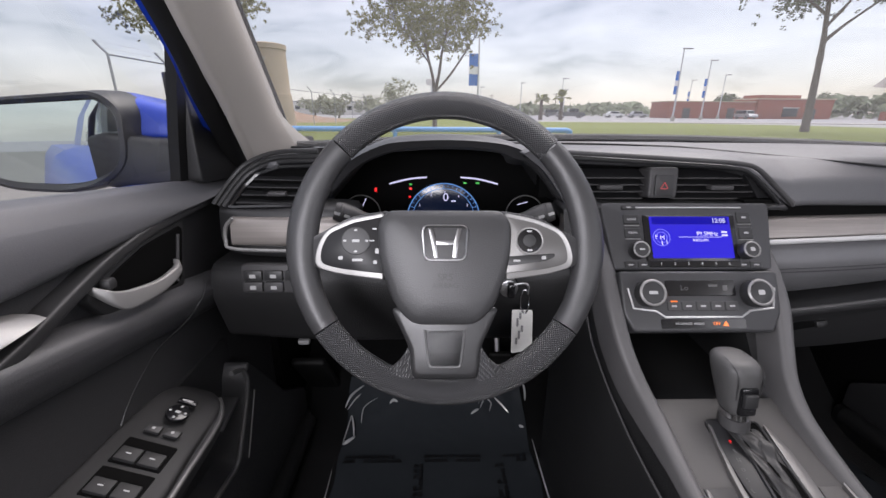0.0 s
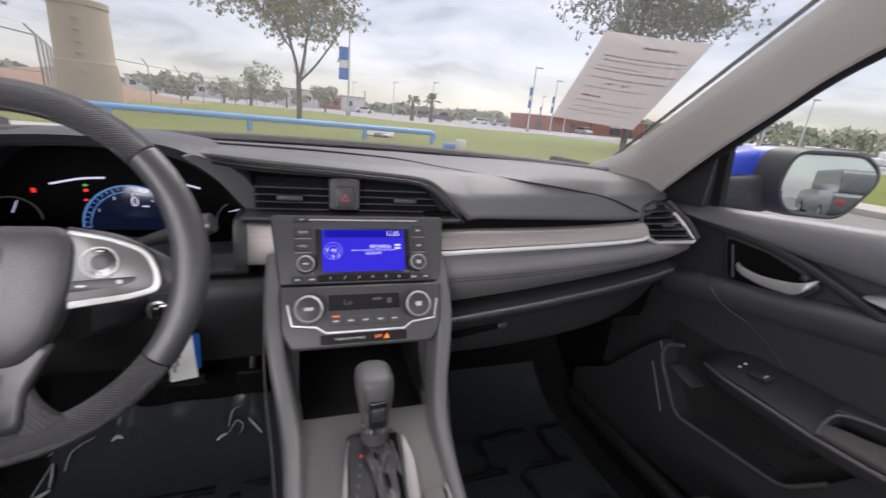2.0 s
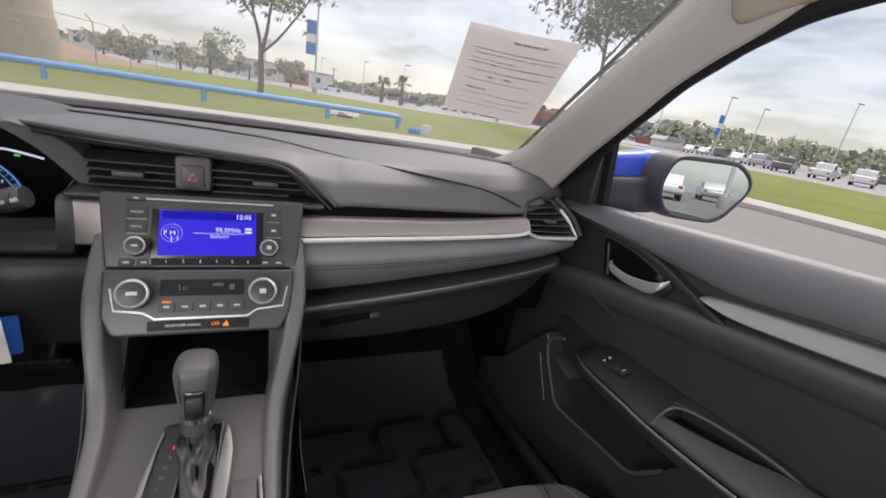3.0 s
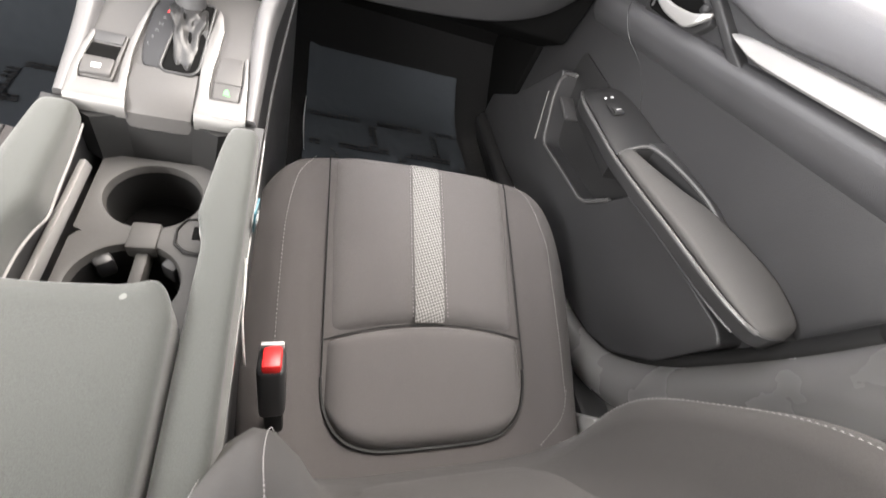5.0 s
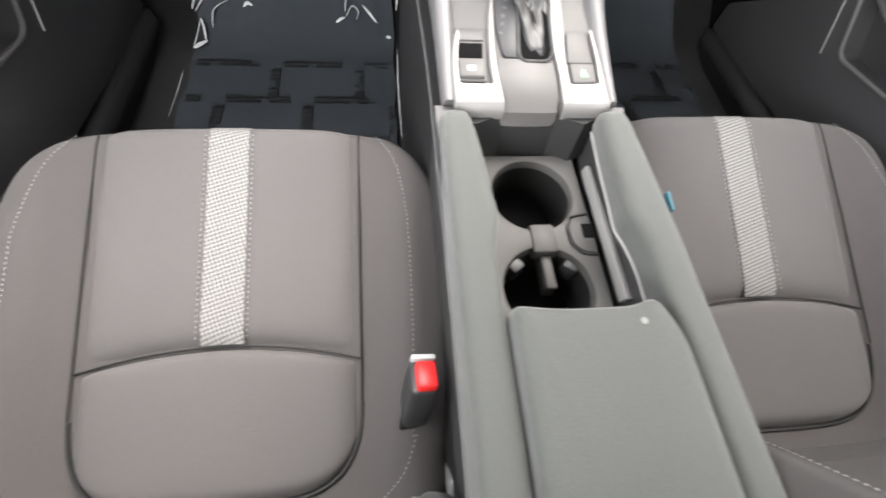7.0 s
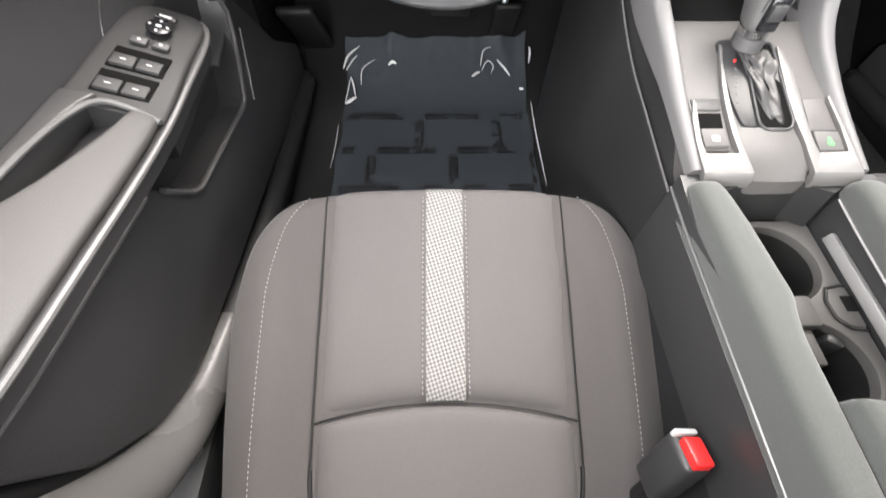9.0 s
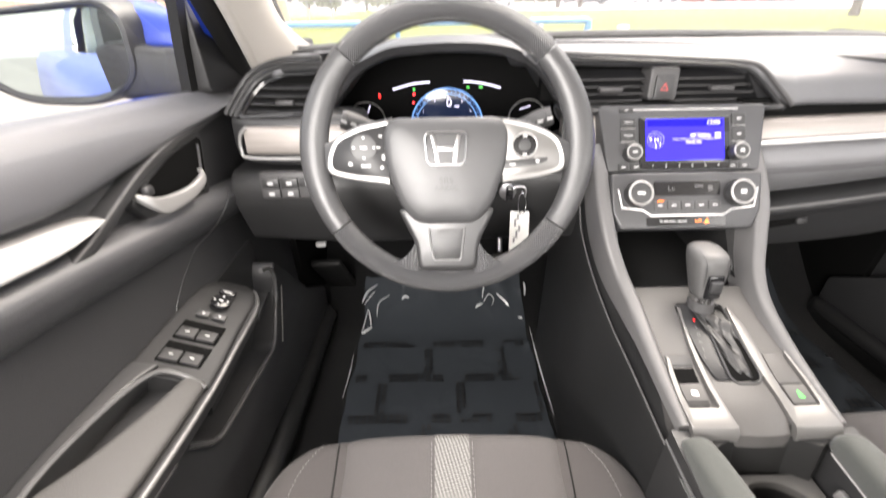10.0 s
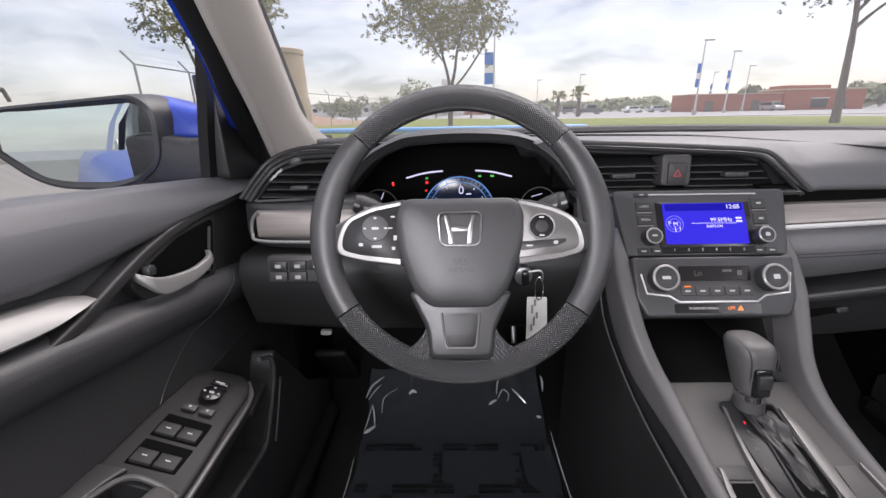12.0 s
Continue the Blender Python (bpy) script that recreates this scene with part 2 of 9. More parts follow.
def glow(name, colour, strength):
    mat = bpy.data.materials.new(name)
    mat.use_nodes = True
    n, l = mat.node_tree.nodes, mat.node_tree.links
    p = n["Principled BSDF"]
    p.inputs["Base Color"].default_value = (*[c * 0.2 for c in colour], 1)
    p.inputs["Roughness"].default_value = 0.15
    p.inputs["Emission Color"].default_value = (*colour, 1)
    p.inputs["Emission Strength"].default_value = strength
    return mat


def pane(name, tint, glare_veil=0.0):
    """Thin tinted glass: it lets light straight through, mirrors more at a flat angle, and adds a pale veil for glare
    and haze.
    """
    mat = bpy.data.materials.new(name)
    mat.use_nodes = True
    n, l = mat.node_tree.nodes, mat.node_tree.links
    n.clear()
    t, g, f, m, d, v, o = (n.new("ShaderNode" + k) for k in ("BsdfTransparent", "BsdfGlossy", "LayerWeight", "MixShader", "BsdfTranslucent", "MixShader", "OutputMaterial"))
    t.inputs["Color"].default_value = (*tint, 1)
    g.inputs["Roughness"].default_value = 0.01
    d.inputs["Color"].default_value = (0.8, 0.8, 0.8, 1)
    v.inputs[0].default_value = glare_veil
    w, k = n.new("ShaderNodeMath"), n.new("ShaderNodeMath")
    w.operation, k.operation = "POWER", "MULTIPLY_ADD"
    w.inputs[1].default_value, k.inputs[1].default_value, k.inputs[2].default_value = 4.0, 0.85, 0.06
    l.new(f.outputs["Facing"], w.inputs[0])
    l.new(w.outputs[0], k.inputs[0])
    l.new(k.outputs[0], m.inputs[0])
    l.new(t.outputs[0], v.inputs[1])
    l.new(d.outputs[0], v.inputs[2])
    l.new(v.outputs[0], m.inputs[1])
    l.new(g.outputs[0], m.inputs[2])
    l.new(m.outputs[0], o.inputs["Surface"])
    return mat


GRAINED = material("grained black plastic", (0.018, 0.018, 0.0185), 0.5, vary=0.15, grain=0.25, scale=600, bump=0.35, tex="VORONOI")
PAD = material("soft dark dash skin", (0.092, 0.092, 0.097), 0.48, vary=0.12, grain=0.2, scale=700, bump=0.25, tex="VORONOI", deep=0.0007)
SMOOTH = material("satin black plastic", (0.0245, 0.0245, 0.02538), 0.46, vary=0.15, grain=0.15, scale=300)
MIDGREY = material("charcoal plastic", (0.05185, 0.05081, 0.05185), 0.5, vary=0.1, grain=0.15, scale=600, bump=0.12, spec=0.35)
GLOSSY = material("glossy black plastic", (0.008, 0.008, 0.009), 0.2, coat=0.2)
# Near-black for recesses and gaps: their shade is put into the colour.
DEEP = material("deep recess black", (0.004, 0.004, 0.004), 0.9, spec=0.05)
# Darker copy of the satin silver that holds back strong light on it.
DIMMED_SILVER = material("satin silver paint dimmed for strong light", (0.150, 0.146, 0.142), 0.40, metal=0.5, vary=0.05, grain=0.1, scale=900)
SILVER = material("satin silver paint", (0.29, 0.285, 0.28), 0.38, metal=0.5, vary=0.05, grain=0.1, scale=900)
BRIGHT = material("bright trim paint", (0.52, 0.515, 0.51), 0.32, metal=0.4, vary=0.04)
CHROME = material("chrome", (0.62, 0.62, 0.63), 0.14, metal=1.0)
STEEL = material("worn steel", (0.45, 0.45, 0.46), 0.35, metal=1.0, vary=0.2, grain=0.2)
TAUPE = material("brushed taupe trim", (0.295, 0.268, 0.250), 0.36, metal=0.35, vary=0.12, grain=0.35, scale=160, stretch=(0.06, 1, 3), bump=0.08)
LEATHER = material("moulded wheel leather", (0.046, 0.046, 0.0475), 0.36, vary=0.12, grain=0.2, scale=900, bump=0.22, tex="VORONOI", deep=0.0007)
DIMPLED = material("dimpled wheel leather", (0.049, 0.049, 0.051), 0.24, vary=0.1, scale=380, bump=1.0, tex="GRID", deep=0.0024, flat=True)
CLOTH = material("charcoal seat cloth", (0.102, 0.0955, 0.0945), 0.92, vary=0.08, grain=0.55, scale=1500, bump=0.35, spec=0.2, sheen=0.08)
# Darker copies of the seat cloth: shade put into its sides and backrest.
SHADED_SIDE_CLOTH = material("seat cloth darkened for shaded sides", (0.074, 0.068, 0.067), 0.92, vary=0.08, grain=0.55, scale=1500, bump=0.35, spec=0.2, sheen=0.08)
SHADED_BACK_CLOTH = material("seat cloth darkened for the shaded backrest", (0.050, 0.0475, 0.0465), 0.92, vary=0.08, grain=0.55, scale=1500, bump=0.35, spec=0.2, sheen=0.08)
ARM = material("grey green arm cloth", (0.06086, 0.06485, 0.06086), 0.9, vary=0.06, grain=0.5, scale=1300, bump=0.4, spec=0.2, sheen=0.2)
STRIPE = weave("light woven stripe", (0.105, 0.102, 0.099), (0.24, 0.235, 0.228), 330, turn=27)
THREAD = material("pale thread", (0.27, 0.262, 0.258), 0.8, grain=0.3, scale=900)
CARPET = material("black carpet", (0.01002, 0.01002, 0.01053), 0.97, vary=0.3, grain=0.7, scale=900, bump=0.9, spec=0.1, sheen=0.2)
HEADLINER = material("beige headliner cloth", (0.42, 0.36, 0.29), 0.9, vary=0.05, grain=0.3, scale=1400, bump=0.25, spec=0.2)
ARMPAD = material("soft black arm pad", (0.053, 0.051, 0.0495), 0.70, vary=0.1, grain=0.2, scale=900, bump=0.2, tex="VORONOI")
DOOR_SKIN = material("grained charcoal door skin", (0.06272, 0.06272, 0.06608), 0.42, vary=0.15, grain=0.25, scale=800, bump=0.25, tex="VORONOI", deep=0.0007)
# The door top is paler: sheen from the sky is in its colour.
DOOR_PAD = material("grained door skin paled for sheen", (0.115, 0.115, 0.122), 0.40, vary=0.08, grain=0.2, scale=900, bump=0.14, tex="VORONOI", deep=0.0008)
VENT_BLACK = material("vent black plastic", (0.016, 0.016, 0.017), 0.36, vary=0.1, spec=0.3)
PLATE = material("dark console plastic", (0.062, 0.0595, 0.0580), 0.46, vary=0.1, grain=0.15, scale=600, bump=0.12, spec=0.32)
LOWER_SKIN = material("soft lower dash skin", (0.125, 0.125, 0.130), 0.36, vary=0.12, grain=0.2, scale=900, bump=0.25, tex="VORONOI")
# Darker copy of the door skin: shade below the armrest in its colour.
DOOR_LOW = material("grained door skin darkened for shade", (0.033, 0.033, 0.0345), 0.38, vary=0.15, grain=0.25, scale=900, bump=0.25, tex="VORONOI")
FASCIA = material("dark fascia plastic", (0.037, 0.037, 0.039), 0.42, vary=0.1, grain=0.15, scale=600, bump=0.1)
SILL = material("satin grey sill plastic", (0.105, 0.103, 0.102), 0.27, vary=0.05, grain=0.1, scale=700)
PILLAR_SKIN = material("satin charcoal pillar plastic", (0.100, 0.0975, 0.0985), 0.42, vary=0.1, grain=0.15, scale=700, bump=0.12, spec=0.4)
LINER = material("warm grey pillar fabric", (0.42, 0.394, 0.363), 0.85, vary=0.05, grain=0.3, scale=1400, bump=0.25, spec=0.2)
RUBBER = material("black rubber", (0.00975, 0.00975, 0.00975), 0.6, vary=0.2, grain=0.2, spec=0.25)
BLUE_PAINT = material("blue car paint", (0.008, 0.05, 0.46), 0.35, metal=0.1, coat=0.35, vary=0.03, grain=0.05, scale=1500)
RED = material("red buckle plastic", (0.62, 0.02, 0.02), 0.35)
MIRROR = material("mirror", (0.62, 0.69, 0.69), 0.01, metal=1.0)
SWITCH = material("dull black switch plastic", (0.012, 0.012, 0.0125), 0.62, vary=0.1)
# Paler edge plastic: highlights on moulded edges are put into the colour.
LIP = material("edge highlight plastic", (0.074, 0.073, 0.073), 0.30, vary=0.08)
SPOKE = material("dark silver spoke paint", (0.034, 0.034, 0.035), 0.34, metal=0.3, vary=0.05, grain=0.1, scale=900)
CLEAR = pane("tinted window glass", (0.86, 0.88, 0.87), 0.01)
TINTED = pane("dark tinted rear glass", (0.22, 0.30, 0.29), 0.0)
# The pale veil mixed into the windscreen stands for glare and outdoor haze.
SCREEN_GLASS = pane("veiled windscreen glass", (0.82, 0.84, 0.84), 0.06)
MARK = material("pale button print", (0.3844, 0.3844, 0.3844), 0.5)
PAPERY = material("white paper tag", (0.70, 0.69, 0.66), 0.7, vary=0.05, grain=0.1)
BLUE_TAG = material("blue plastic tag", (0.02, 0.16, 0.62), 0.4)
SCREEN = glow("blue display", (0.035, 0.026, 0.74), 0.62)
SCREEN_BAR = glow("deep blue display bar", (0.006, 0.004, 0.36), 0.7)
SCREEN_TEXT = glow("white display text", (0.72, 0.72, 1.0), 0.8)
DIM_TEXT = glow("dim display lines", (0.20, 0.20, 0.95), 0.8)
AMBER = glow("amber lamp", (1.0, 0.22, 0.03), 1.1)
RED_LAMP = glow("red lamp", (1.0, 0.03, 0.03), 1.0)
GREEN_LAMP = glow("green lamp", (0.10, 0.75, 0.14), 0.55)
ARC_GLOW = glow("pale blue gauge light", (0.16, 0.38, 0.85), 0.55)
DIM_DISPLAY = glow("dark blue gauge", (0.006, 0.012, 0.035), 0.5)
# ---- the car's cabin: dashboard ----
XC = 0.358  # the car's middle line
WHEEL_X = 0.028


def yz(x, pts, r=0.008, n=3):
    return [(x, p[0], p[1]) for p in rpoly([(y, z) for y, z in pts], r, n)]


dash = thing("dashboard", "black soft-touch dashboard with air vents and taupe trim", "dashboard", (XC, 0.8, 0.62))


def dash_top():
    # x, far crest (y, z), shoulder E, lip F, underside G
    rows = [
        (-0.318, (0.82, 0.990), (0.74, 0.975), (0.690, 0.945), (0.690, 0.930)),
        (-0.290, (0.83, 1.000), (0.72, 0.990), (0.655, 0.958), (0.655, 0.943)),
        (-0.272, (0.84, 1.006), (0.70, 1.000), (0.652, 0.978), (0.652, 0.964)),
        (-0.248, (0.84, 1.009), (0.69, 1.009), (0.652, 0.996), (0.654, 0.984)),
        (-0.205, (0.85, 1.011), (0.68, 1.014), (0.646, 1.006), (0.650, 0.995)),
        (-0.180, (0.86, 1.013), (0.84, 1.013), (0.825, 1.009), (0.828, 0.995)),
        (0.000, (0.875, 1.017), (0.85, 1.016), (0.830, 1.011), (0.834, 0.998)),
        (0.118, (0.880, 1.018), (0.85, 1.017), (0.830, 1.012), (0.834, 1.000)),
        (0.146, (0.882, 1.019), (0.72, 1.020), (0.672, 1.016), (0.676, 1.006)),
        (0.175, (0.884, 1.019), (0.69, 1.023), (0.640, 1.019), (0.645, 1.007)),
        (0.234, (0.886, 1.019), (0.67, 1.022), (0.626, 1.016), (0.631, 1.004)),
        (0.300, (0.890, 1.019), (0.67, 1.021), (0.622, 1.013), (0.627, 1.002)),
        (0.420, (0.890, 1.019), (0.67, 1.018), (0.620, 1.008), (0.625, 0.998)),
        (0.462, (0.890, 1.019), (0.67, 1.016), (0.617, 1.001), (0.622, 0.990)),
        (0.486, (0.890, 1.019), (0.67, 1.014), (0.616, 0.989), (0.616, 0.975)),
        (0.530, (0.890, 1.018), (0.67, 1.012), (0.614, 0.980), (0.605, 0.948)),
        (0.560, (0.888, 1.018), (0.67, 1.011), (0.616, 0.984), (0.603, 0.949)),
        (0.720, (0.882, 1.018), (0.67, 1.011), (0.618, 0.986), (0.604, 0.949)),
        (0.880, (0.865, 1.016), (0.68, 1.011), (0.630, 0.991), (0.612, 0.952)),
        (0.960, (0.850, 1.012), (0.71, 1.008), (0.668, 0.992), (0.655, 0.974)),
        (1.030, (0.820, 1.004), (0.75, 1.000), (0.715, 0.987), (0.705, 0.970)),
    ]
    rings = []
    for x, c, e, f, g in rows:
        bow = 0.10 * (1 - ((x - XC) / 0.68) ** 2)
        rings.append(yz(x, [(0.90 + bow, 0.94), (0.90 + bow, 0.985), (c[0], c[1]), (0.78, c[1] - 0.001), e, f, g, (g[0] + 0.06, g[1] - 0.008)], 0.010))
    bm = loft(bmesh.new(), dense(rings, 5))
    part("upper_pad", bm, PAD, dash, sharp=60)
    # twin lip that frames the vents and runs down to the trim
    hood = [(0.148, 0.662, 1.018), (0.176, 0.633, 1.021), (0.234, 0.615, 1.0195), (0.300, 0.611, 1.0165), (0.400, 0.610, 1.011), (0.445, 0.609, 1.0075), (0.468, 0.608, 1.001), (0.496, 0.607, 0.980), (0.529, 0.602, 0.950)]
    part("lip_molding", tube(bmesh.new(), curve(hood, 6), 0.0034, 10), MIDGREY, dash)
    part("vent_border", tube(bmesh.new(), curve([(x - 0.007, y + 0.004, z - 0.007) for x, y, z in hood], 6), 0.0036, 10), VENT_BLACK, dash)
    # seam of the pad and the rear strip below the windscreen
    bm = bmesh.new()
    tube(bm, curve([(-0.28, 0.80, 1.010), (0.0, 0.815, 1.018), (0.25, 0.810, 1.0200), (0.40, 0.775, 1.0190), (0.455, 0.745, 1.0178), (0.53, 0.695, 1.0128), (0.663, 0.649, 1.0030), (0.763, 0.631, 0.9925), (0.811, 0.620, 0.984), (0.862, 0.611, 0.966)], 8), 0.0019, 8)
    part("pad_seam", bm, VENT_BLACK, dash)


dash_top()


def binnacle():
    arch = [(-0.186, 0.925), (-0.150, 0.965), (-0.113, 1.004), (-0.068, 1.027), (-0.033, 1.034), (0.036, 1.037), (0.104, 1.033), (0.145, 1.022), (0.180, 0.998), (0.208, 0.962), (0.236, 0.930)]
    line = [(p.x, p.y) for p in curve([(x, z, 0) for x, z in arch], 4)]
    mid = (0.028, 0.93)

    def ring(y, drop, grow, thick):
        out = [(mid[0] + (x - mid[0]) * grow, y, mid[1] + (z - mid[1]) * grow - drop) for x, z in line]
        inn = [(mid[0] + (x - mid[0]) * grow * thick, y + 0.006, mid[1] + (z - mid[1]) * grow * (thick - 0.03) - drop) for x, z in line]
        return out + inn[::-1]

    bm = loft(bmesh.new(), [ring(0.654, 0.006, 0.985, 0.95), ring(0.648, 0.002, 1.0, 0.93), ring(0.665, 0.0, 1.02, 0.92), ring(0.73, 0.002, 1.04, 0.9), ring(0.80, 0.006, 1.05, 0.88), ring(0.88, 0.016, 1.06, 0.86)])
    part("instrument_hood", bm, FASCIA, dash, sharp=50)
    # wings of the hood towards the vents
    bm = bmesh.new()
    face = rpoly([(0.138, 1.019), (0.174, 0.994), (0.202, 0.958), (0.222, 0.930), (0.248, 0.934), (0.244, 0.948), (0.210, 0.998), (0.184, 1.014), (0.152, 1.024)], [0.003, 0.02, 0.02, 0.004, 0.004, 0.008, 0.02, 0.01, 0.006], 3)
    loft(bm, [[(p.x, y - 0.22 * (p.y - 0.97), p.y) for p in face] for y in (0.72, 0.646)] + [[(0.196 + (p.x - 0.196) * 0.95, 0.641 - 0.22 * (p.y - 0.97), 0.978 + (p.y - 0.978) * 0.97) for p in face]])
    part("vent_shoulder", bm, PAD, dash, sharp=50)
    for s, x0 in ((-1, -0.182),):
        bm = bmesh.new()
        rings = [rpoly([(x0 - s * 0.020, y, z + 0.014), (x0 + s * 0.016, y + 0.004, z + 0.010), (x0 + s * 0.020, y + 0.02, z - 0.014), (x0 - s * 0.016, y + 0.02, z - 0.020)], 0.006, 2) for y, z in ((0.60, 0.932), (0.622, 0.940), (0.65, 0.955), (0.70, 0.985))]
        rings = [[(p[0] - s * 0.030 * k / 3, p[1], p[2]) for p in r] for k, r in enumerate(rings)]
        loft(bm, rings)
        part("hood_wing", bm, SMOOTH, dash)


binnacle()

# instrument cluster
cluster = thing("instrument_cluster", "lit instrument cluster with blue round speed display", "instrument cluster", (0.028, 0.79, 0.86))
bm = box(bmesh.new(), (0.028, 0.80, 0.925), (0.43, 0.03, 0.17), bev=0.02, seg=3)
part("backing", bm, DEEP, cluster)
CX, CZ = 0.031, 0.884
for side in (-1, 1):
    bm = tube(bmesh.new(), curve([(CX + side * 0.030, 0.772, 0.9625), (CX + side * 0.062, 0.771, 0.9595), (CX + side * 0.097, 0.770, 0.951)], 5), 0.0016, 6)
    part("silver_arc", bm, SCREEN_TEXT, cluster)
bm = cyl(bmesh.new(), pose(CX, 0.784, CZ, 90), 0.0675, 0.008, 64, 0.001)
disc = part("speed_display", bm, DIM_DISPLAY, cluster)
for rad, w, mat, nm in ((0.0670, 0.0011, ARC_GLOW, "outer_arc"), (0.0575, 0.0006, ARC_GLOW, "inner_arc")):
    bm = tube(bmesh.new(), [(CX + rad * math.cos(a), 0.7745, CZ + rad * math.sin(a)) for a in (math.pi * k / 48 for k in range(49))], w, 6)
    part(nm, bm, mat, disc)
bm = bmesh.new()
for k in range(25):
    a = math.pi * k / 24
    rad = 0.0632 if k % 3 else 0.0615
    box(bm, (CX + rad * math.cos(a), 0.775, CZ + rad * math.sin(a)), (0.0009, 0.001, 0.0035 if k % 3 else 0.006), (0, 90 - math.degrees(a), 0), 0)
tagged(part("tick_marks", bm, ARC_GLOW, disc), kind="stuff")
for k, a in enumerate((32, 58, 88, 116, 148)):
    lettering("dial_digit", str(5 - k), pose(CX + 0.0515 * math.cos(radians(a)), 0.774, CZ + 0.0515 * math.sin(radians(a)), 90), 0.0065, SCREEN_TEXT, disc)
lettering("speed_digit", "0", pose(CX + 0.004, 0.774, 0.9255, 90), 0.021, SCREEN_TEXT, disc)
part("unit_bar", box(bmesh.new(), (CX + 0.018, 0.774, 0.919), (0.009, 0.0006, 0.0022), bev=0), SCREEN_TEXT, disc)
for side in (-1, 1):
    bm = tube(bmesh.new(), [(CX + side * 0.150 + 0.034 * math.cos(a), 0.776, 0.895 + 0.034 * math.sin(a)) for a in (math.pi * k / 24 for k in range(25))], 0.0011, 6)
    part("side_gauge_ring", bm, SILVER, cluster)
    bm = box(bmesh.new(), (CX + side * 0.145, 0.774, 0.915), (0.020, 0.001, 0.0014), (0, side * 25 - 40, 0), 0.0004)
    part("gauge_needle", bm, SCREEN_TEXT, cluster)
for x, z, w, h, mat in ((-0.093, 0.938, 0.004, 0.007, RED_LAMP), (-0.029, 0.948, 0.005, 0.003, GREEN_LAMP), (-0.029, 0.940, 0.005, 0.004, RED_LAMP), (-0.031, 0.925, 0.004, 0.003, RED_LAMP), (0.070, 0.9505, 0.006, 0.003, GREEN_LAMP), (0.093, 0.9505, 0.007, 0.003, GREEN_LAMP)):
    part("warning_lamp", box(bmesh.new(), (x, 0.783, z), (w, 0.004, h), bev=0.001), mat, cluster)


# air vents
def slat_row(parent, x0, x1, y, zs, x_skew=0.0, y1=None):
    for k, z in enumerate(zs):
        xa, xb = x0, x1 + x_skew * k
        yb = y if y1 is None else y1
        m = axes(((xa + xb) / 2, (y + yb) / 2, z), (xb - xa, yb - y, 0), (0, 0.95, 0.31))
        bm = bmesh.new()
        prism(bm, rrect(math.hypot(xb - xa, yb - y), 0.030, 0.004, 2), m, 0.0022, 0.0008, 1)
        L = math.hypot(xb - xa, yb - y) / 2
        b = part("vent_slat", bm, VENT_BLACK, parent)
        part("slat_edge", tube(bmesh.new(), [m @ V(-L, -0.0148, 0.0012), m @ V(L, -0.0148, 0.0012)], 0.0010, 6), MIDGREY, b)


cvent = thing("centre_air_vent", "black centre air vents with horizontal slats", "air vent", (XC, 0.68, 0.95))
# The duct's near-black colour carries the shade behind the slats.
bm = bmesh.new()
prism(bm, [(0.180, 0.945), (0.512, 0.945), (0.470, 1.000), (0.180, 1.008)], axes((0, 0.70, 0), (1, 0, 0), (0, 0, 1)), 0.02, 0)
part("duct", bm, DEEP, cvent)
slat_row(cvent, 0.222, 0.320, 0.640, (0.958, 0.968, 0.978, 0.988))
slat_row(cvent, 0.362, 0.496, 0.640, (0.958, 0.968, 0.978, 0.988), -0.011)
bm = bmesh.new()
prism(bm, [(0.498, 0.946), (0.526, 0.946), (0.494, 0.978), (0.466, 0.999), (0.456, 0.998)], axes((0, 0.66, 0), (1, 0, 0), (0, 0, 1)), 0.038, 0.002)
part("vent_cheek", bm, VENT_BLACK, cvent)
for x in (0.268, 0.430):
    bm = box(bmesh.new(), (x, 0.622, 0.972), (0.034, 0.014, 0.007), bev=0.002)
    part("vent_tab", bm, MIDGREY, cvent)
bm = box(bmesh.new(), (0.360, 0.615, 0.9485), (0.30, 0.05, 0.006), bev=0.002)
part("lower_border", bm, SMOOTH, cvent)
hazard = thing("hazard_switch", "dark hazard switch with a red triangle between the vents", "switch", (0.341, 0.62, 0.953))
bm = bmesh.new()
prism(bm, rrect(0.042, 0.044, 0.006), axes((0.341, 0.648, 0.975), (1, 0, 0), (0, 0.14, 1)), 0.035, 0.003, 3)
part("housing", bm, MIDGREY, hazard)
bm = bmesh.new()
hm = axes((0.341, 0.6135, 0.976), (1, 0, 0), (0, 0.14, 1))
prism(bm, rrect(0.026, 0.030, 0.003), hm, 0.004, 0.001)
part("button", bm, SMOOTH, hazard)
bm = bmesh.new()
hm = axes((0.341, 0.6093, 0.976), (1, 0, 0), (0, 0.14, 1))
for a, b in (((-0.005, -0.004), (0.005, -0.004)), ((0.005, -0.004), (0, 0.005)), ((0, 0.005), (-0.005, -0.004))):
    tube(bm, [hm @ V(*a, 0), hm @ V(*b, 0)], 0.0007, 5)
part("warning_triangle", bm, material("red print", (0.45, 0.06, 0.06), 0.5), hazard)


